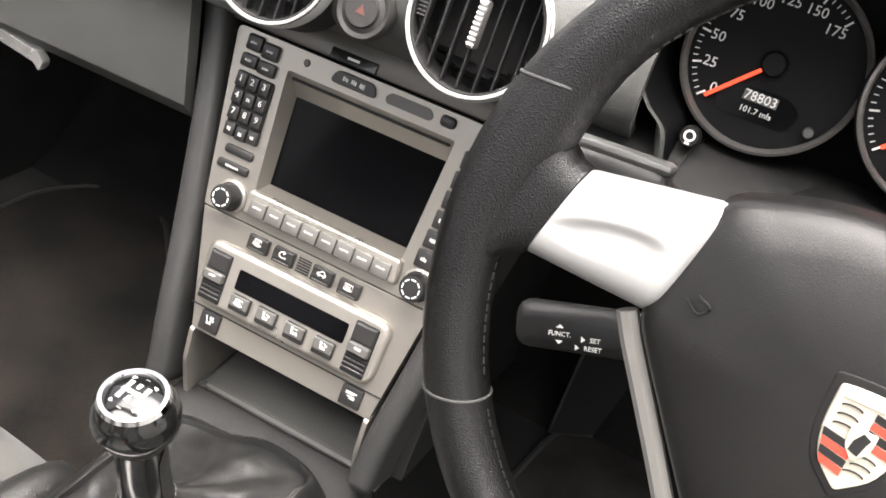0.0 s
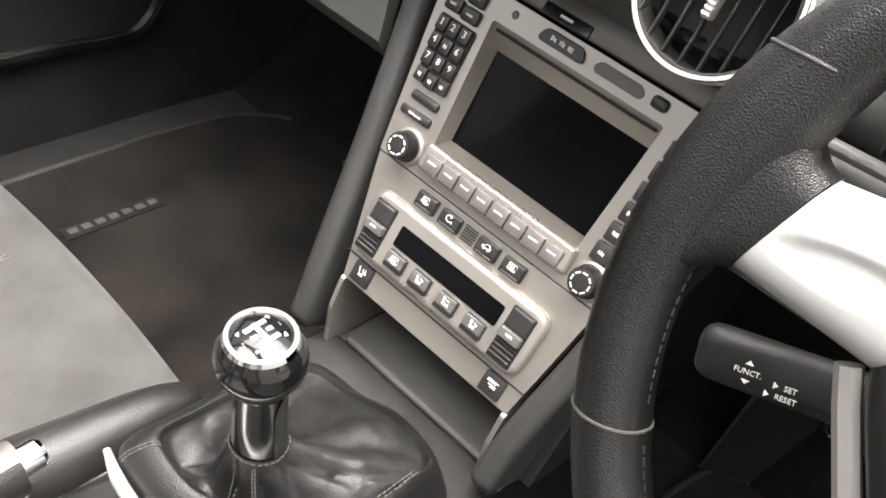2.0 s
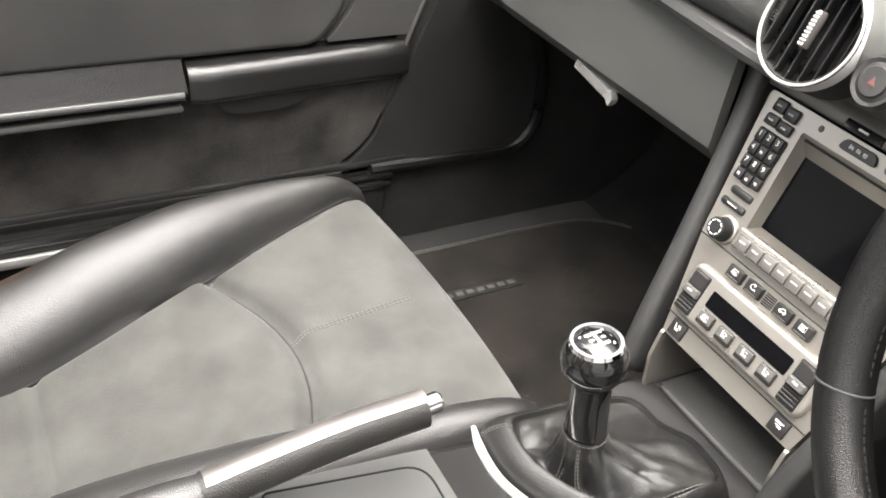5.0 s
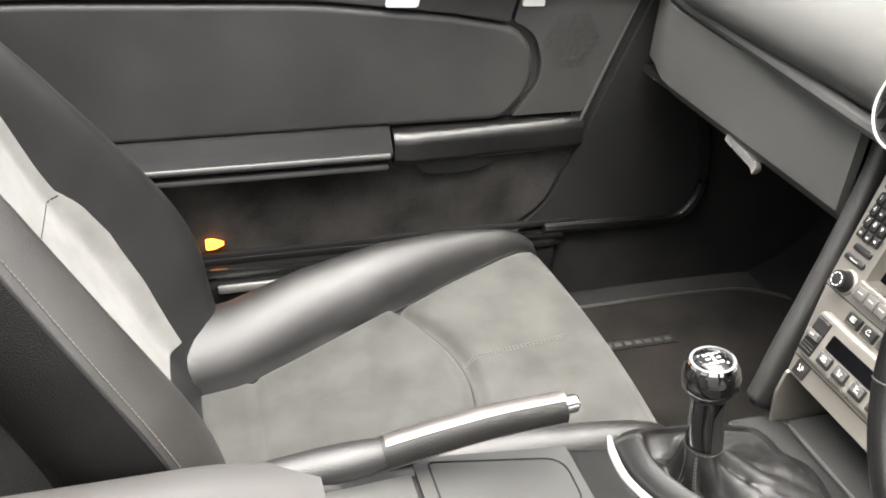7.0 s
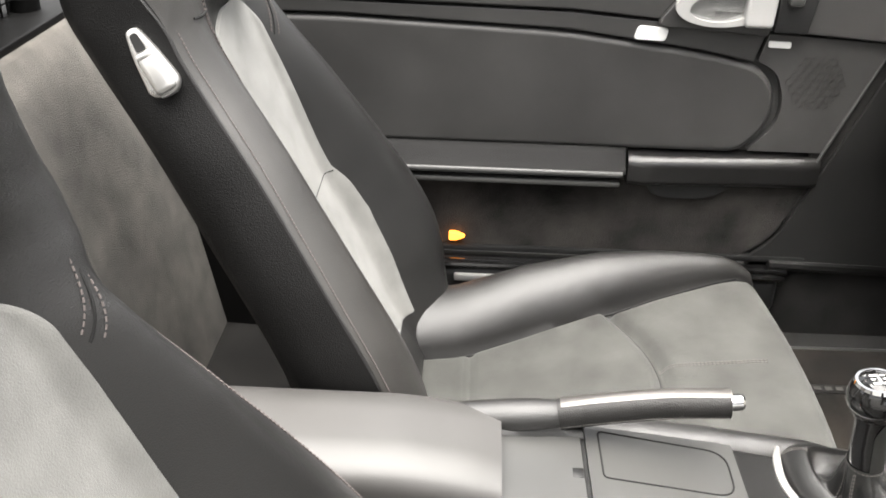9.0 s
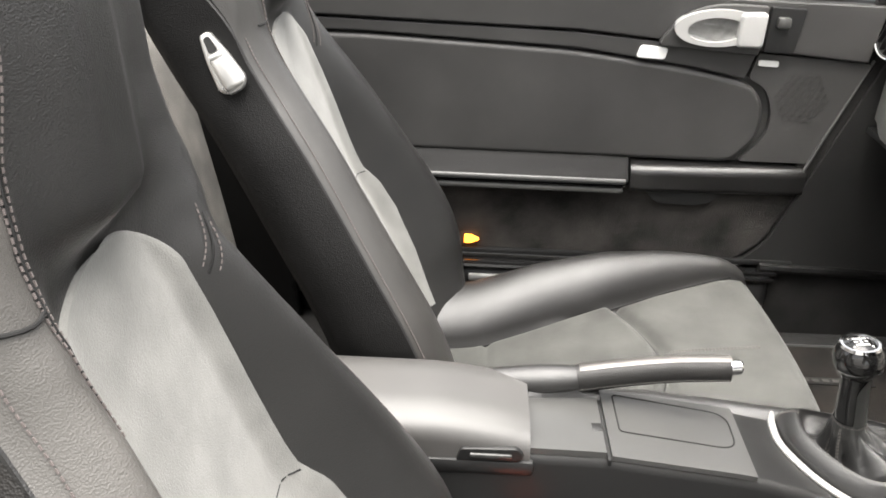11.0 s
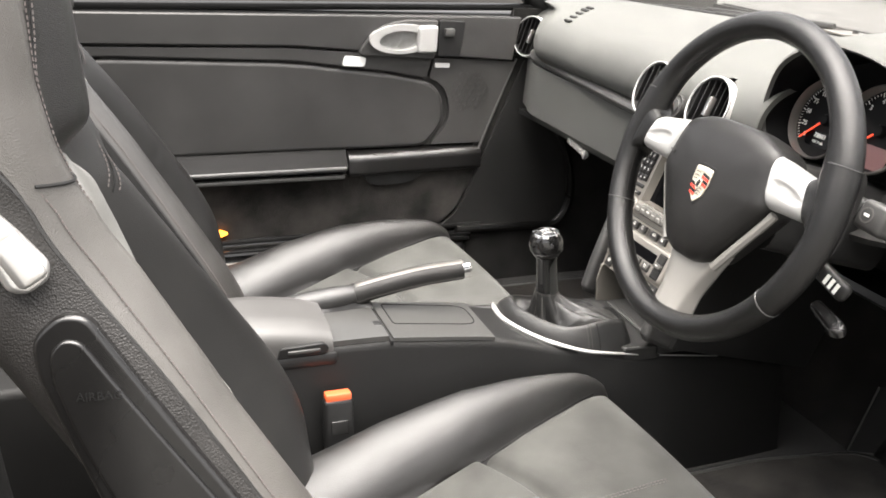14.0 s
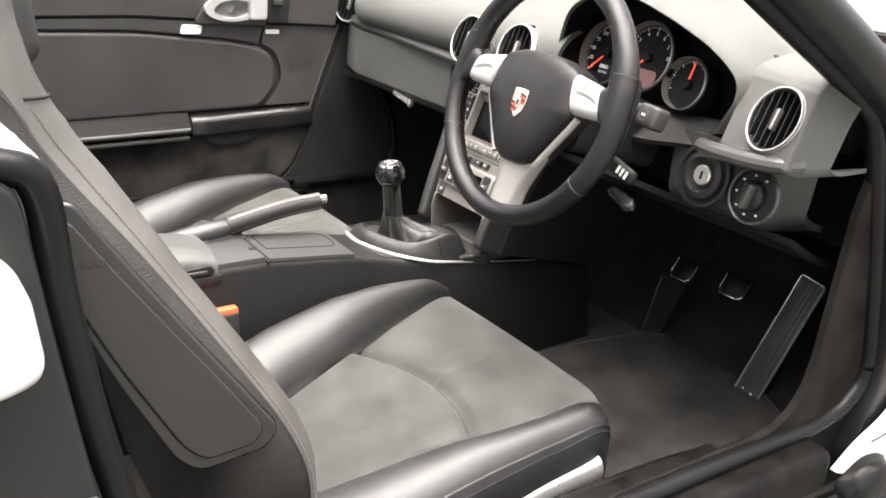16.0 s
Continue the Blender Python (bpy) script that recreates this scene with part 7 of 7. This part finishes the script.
        lever = curve([(x0 + 0.245, 0.02, 0.275), (x0 + 0.247, 0.12, 0.292), (x0 + 0.248, 0.20, 0.308), (x0 + 0.247, 0.30, 0.318)], 6)
        part("height_lever", tube(lever, lambda t: 0.008 + 0.005 * t, 12, flat=1.6), ALU, ob, "silver seat height lever")
    part("recliner_cover", rbox((x0 + 0.235, -0.12, 0.30), (0.03, 0.16, 0.10), 0.012, 3), HARD, ob)
    return ob


seat(-0.344, False, "black leather passenger seat with grey suede panels", -0.018, 0.020)
seat(0.346, True, "black leather driver seat with side airbag and silver lever", worn=1.0)


# ---- floor mats ----
def floor_mat(name, outline, z, label, mat):
    ob = thing(name, label, "floor mat", (outline[0][0], outline[0][1], z), "floor mats")
    pts = rounded(outline, 0.04, 5)
    part("mat_top", prism(pts, 0.008, Matrix.Translation((0, 0, z)), 0.003), mat, ob)
    part("binding", tube([Vector((p.x, p.y, z + 0.006)) for p in pts], 0.0045, 8, closed=True), SATIN, ob, "stitched edge binding")
    return ob


pm = floor_mat("floor_mat", [(-0.625, 0.30), (-0.632, 0.68), (-0.625, 0.80), (-0.575, 0.870), (-0.46, 0.870), (-0.30, 0.70), (-0.16, 0.66), (-0.15, 0.30)], 0.208, "dark brown-black carpet mat on the passenger floor", MAT_PILE)
lab = part("maker_label", rbox((-0.512, 0.535, 0.217), (0.022, 0.130, 0.002), 0.0005, 1), BUTTON, pm, "embroidered label with unreadable bars")
for k in range(7):
    part("label_bar", rbox((-0.512, 0.482 + 0.0175 * k, 0.2184), (0.009, 0.011, 0.0008), 0, 1), GREYBTN, lab)
floor_mat("floor_mat", [(0.15, 0.30), (0.14, 0.66), (0.17, 0.85), (0.30, 0.90), (0.48, 0.84), (0.57, 0.79), (0.60, 0.60), (0.60, 0.30)], 0.208, "dark worn carpet mat on the driver floor", WORN_MAT)


# ---- outside the windscreen ----
def cowl():
    ob = thing("cowl", "black plastic cowl panel at the windscreen base", "trim", (0, 1.0, 0.84), kind="structure")
    rows = []
    for x in span(-0.69, 0.69, 25):
        yb = 0.995 - 0.30 * (x / 0.69) ** 2
        rows.append([Vector((x, yb + 0.002, 0.846)), Vector((x, yb + 0.03, 0.850)), Vector((x, yb + 0.075, 0.846)), Vector((x, yb + 0.08, 0.82)), Vector((x, yb + 0.002, 0.82))])
    part("panel", loft(rows), HARD, ob)
    for k in range(26):
        x = -0.5 + 0.04 * k
        yb = 0.995 - 0.30 * (x / 0.69) ** 2
        part("cowl_slot", rbox((x, yb + 0.045, 0.8505), (0.026, 0.008, 0.003), 0.001, 1), SEAMLINE, ob)


cowl()


def wiper(x0, x1):
    ob = thing("wiper", "black windscreen wiper parked at the cowl", "wiper", (x0, 1.0, 0.86), "wipers")

    def at(x, up):
        return Vector((x, 0.985 - 0.30 * (x / 0.69) ** 2 - 0.03, 0.868 + up))
    part("blade", tube([at(x, 0.006) for x in span(x0, x1, 14)], 0.0045, 6, flat=0.6), RUBBER, ob)
    part("arm", tube([at(x0 + (x1 - x0) * t, 0.016 - 0.004 * t) + Vector((0, 0.05 * (1 - t), -0.01 * (1 - t))) for t in span(0.0, 0.6, 8)], lambda t: 0.008 - 0.004 * t, 8), HARD, ob)


wiper(0.36, -0.18)
wiper(-0.22, -0.60)


# ---- roll hoops behind the seats ----
def roll_hoop(x0):
    ob = thing("roll_hoop", "black roll hoop with mesh behind the seat", "roll hoop", (x0, -0.70, 0.785), "roll hoops")
    path = curve([(x0 - 0.17, -0.70, 0.775), (x0 - 0.165, -0.70, 0.93), (x0 - 0.12, -0.705, 1.01), (x0, -0.71, 1.03), (x0 + 0.12, -0.705, 1.01), (x0 + 0.165, -0.70, 0.93), (x0 + 0.17, -0.70, 0.775)], 6)
    part("tube", tube(path, 0.022, 12), FLANK, ob)
    mesh = bmesh.new()
    for k in range(-9, 10):
        add(mesh, rbox((x0 + 0.017 * k, -0.705, 0.90), (0.002, 0.002, 0.24), 0, 1))
    for k in range(14):
        add(mesh, rbox((x0, -0.705, 0.785 + 0.017 * k), (0.31, 0.002, 0.002), 0, 1))
    part("mesh_infill", mesh, FLANK, ob, "black mesh infill")
    part("backing", rbox((x0, -0.725, 0.88), (0.31, 0.006, 0.21), 0.002, 1), FLANK, ob)


roll_hoop(-0.344)
roll_hoop(0.346)
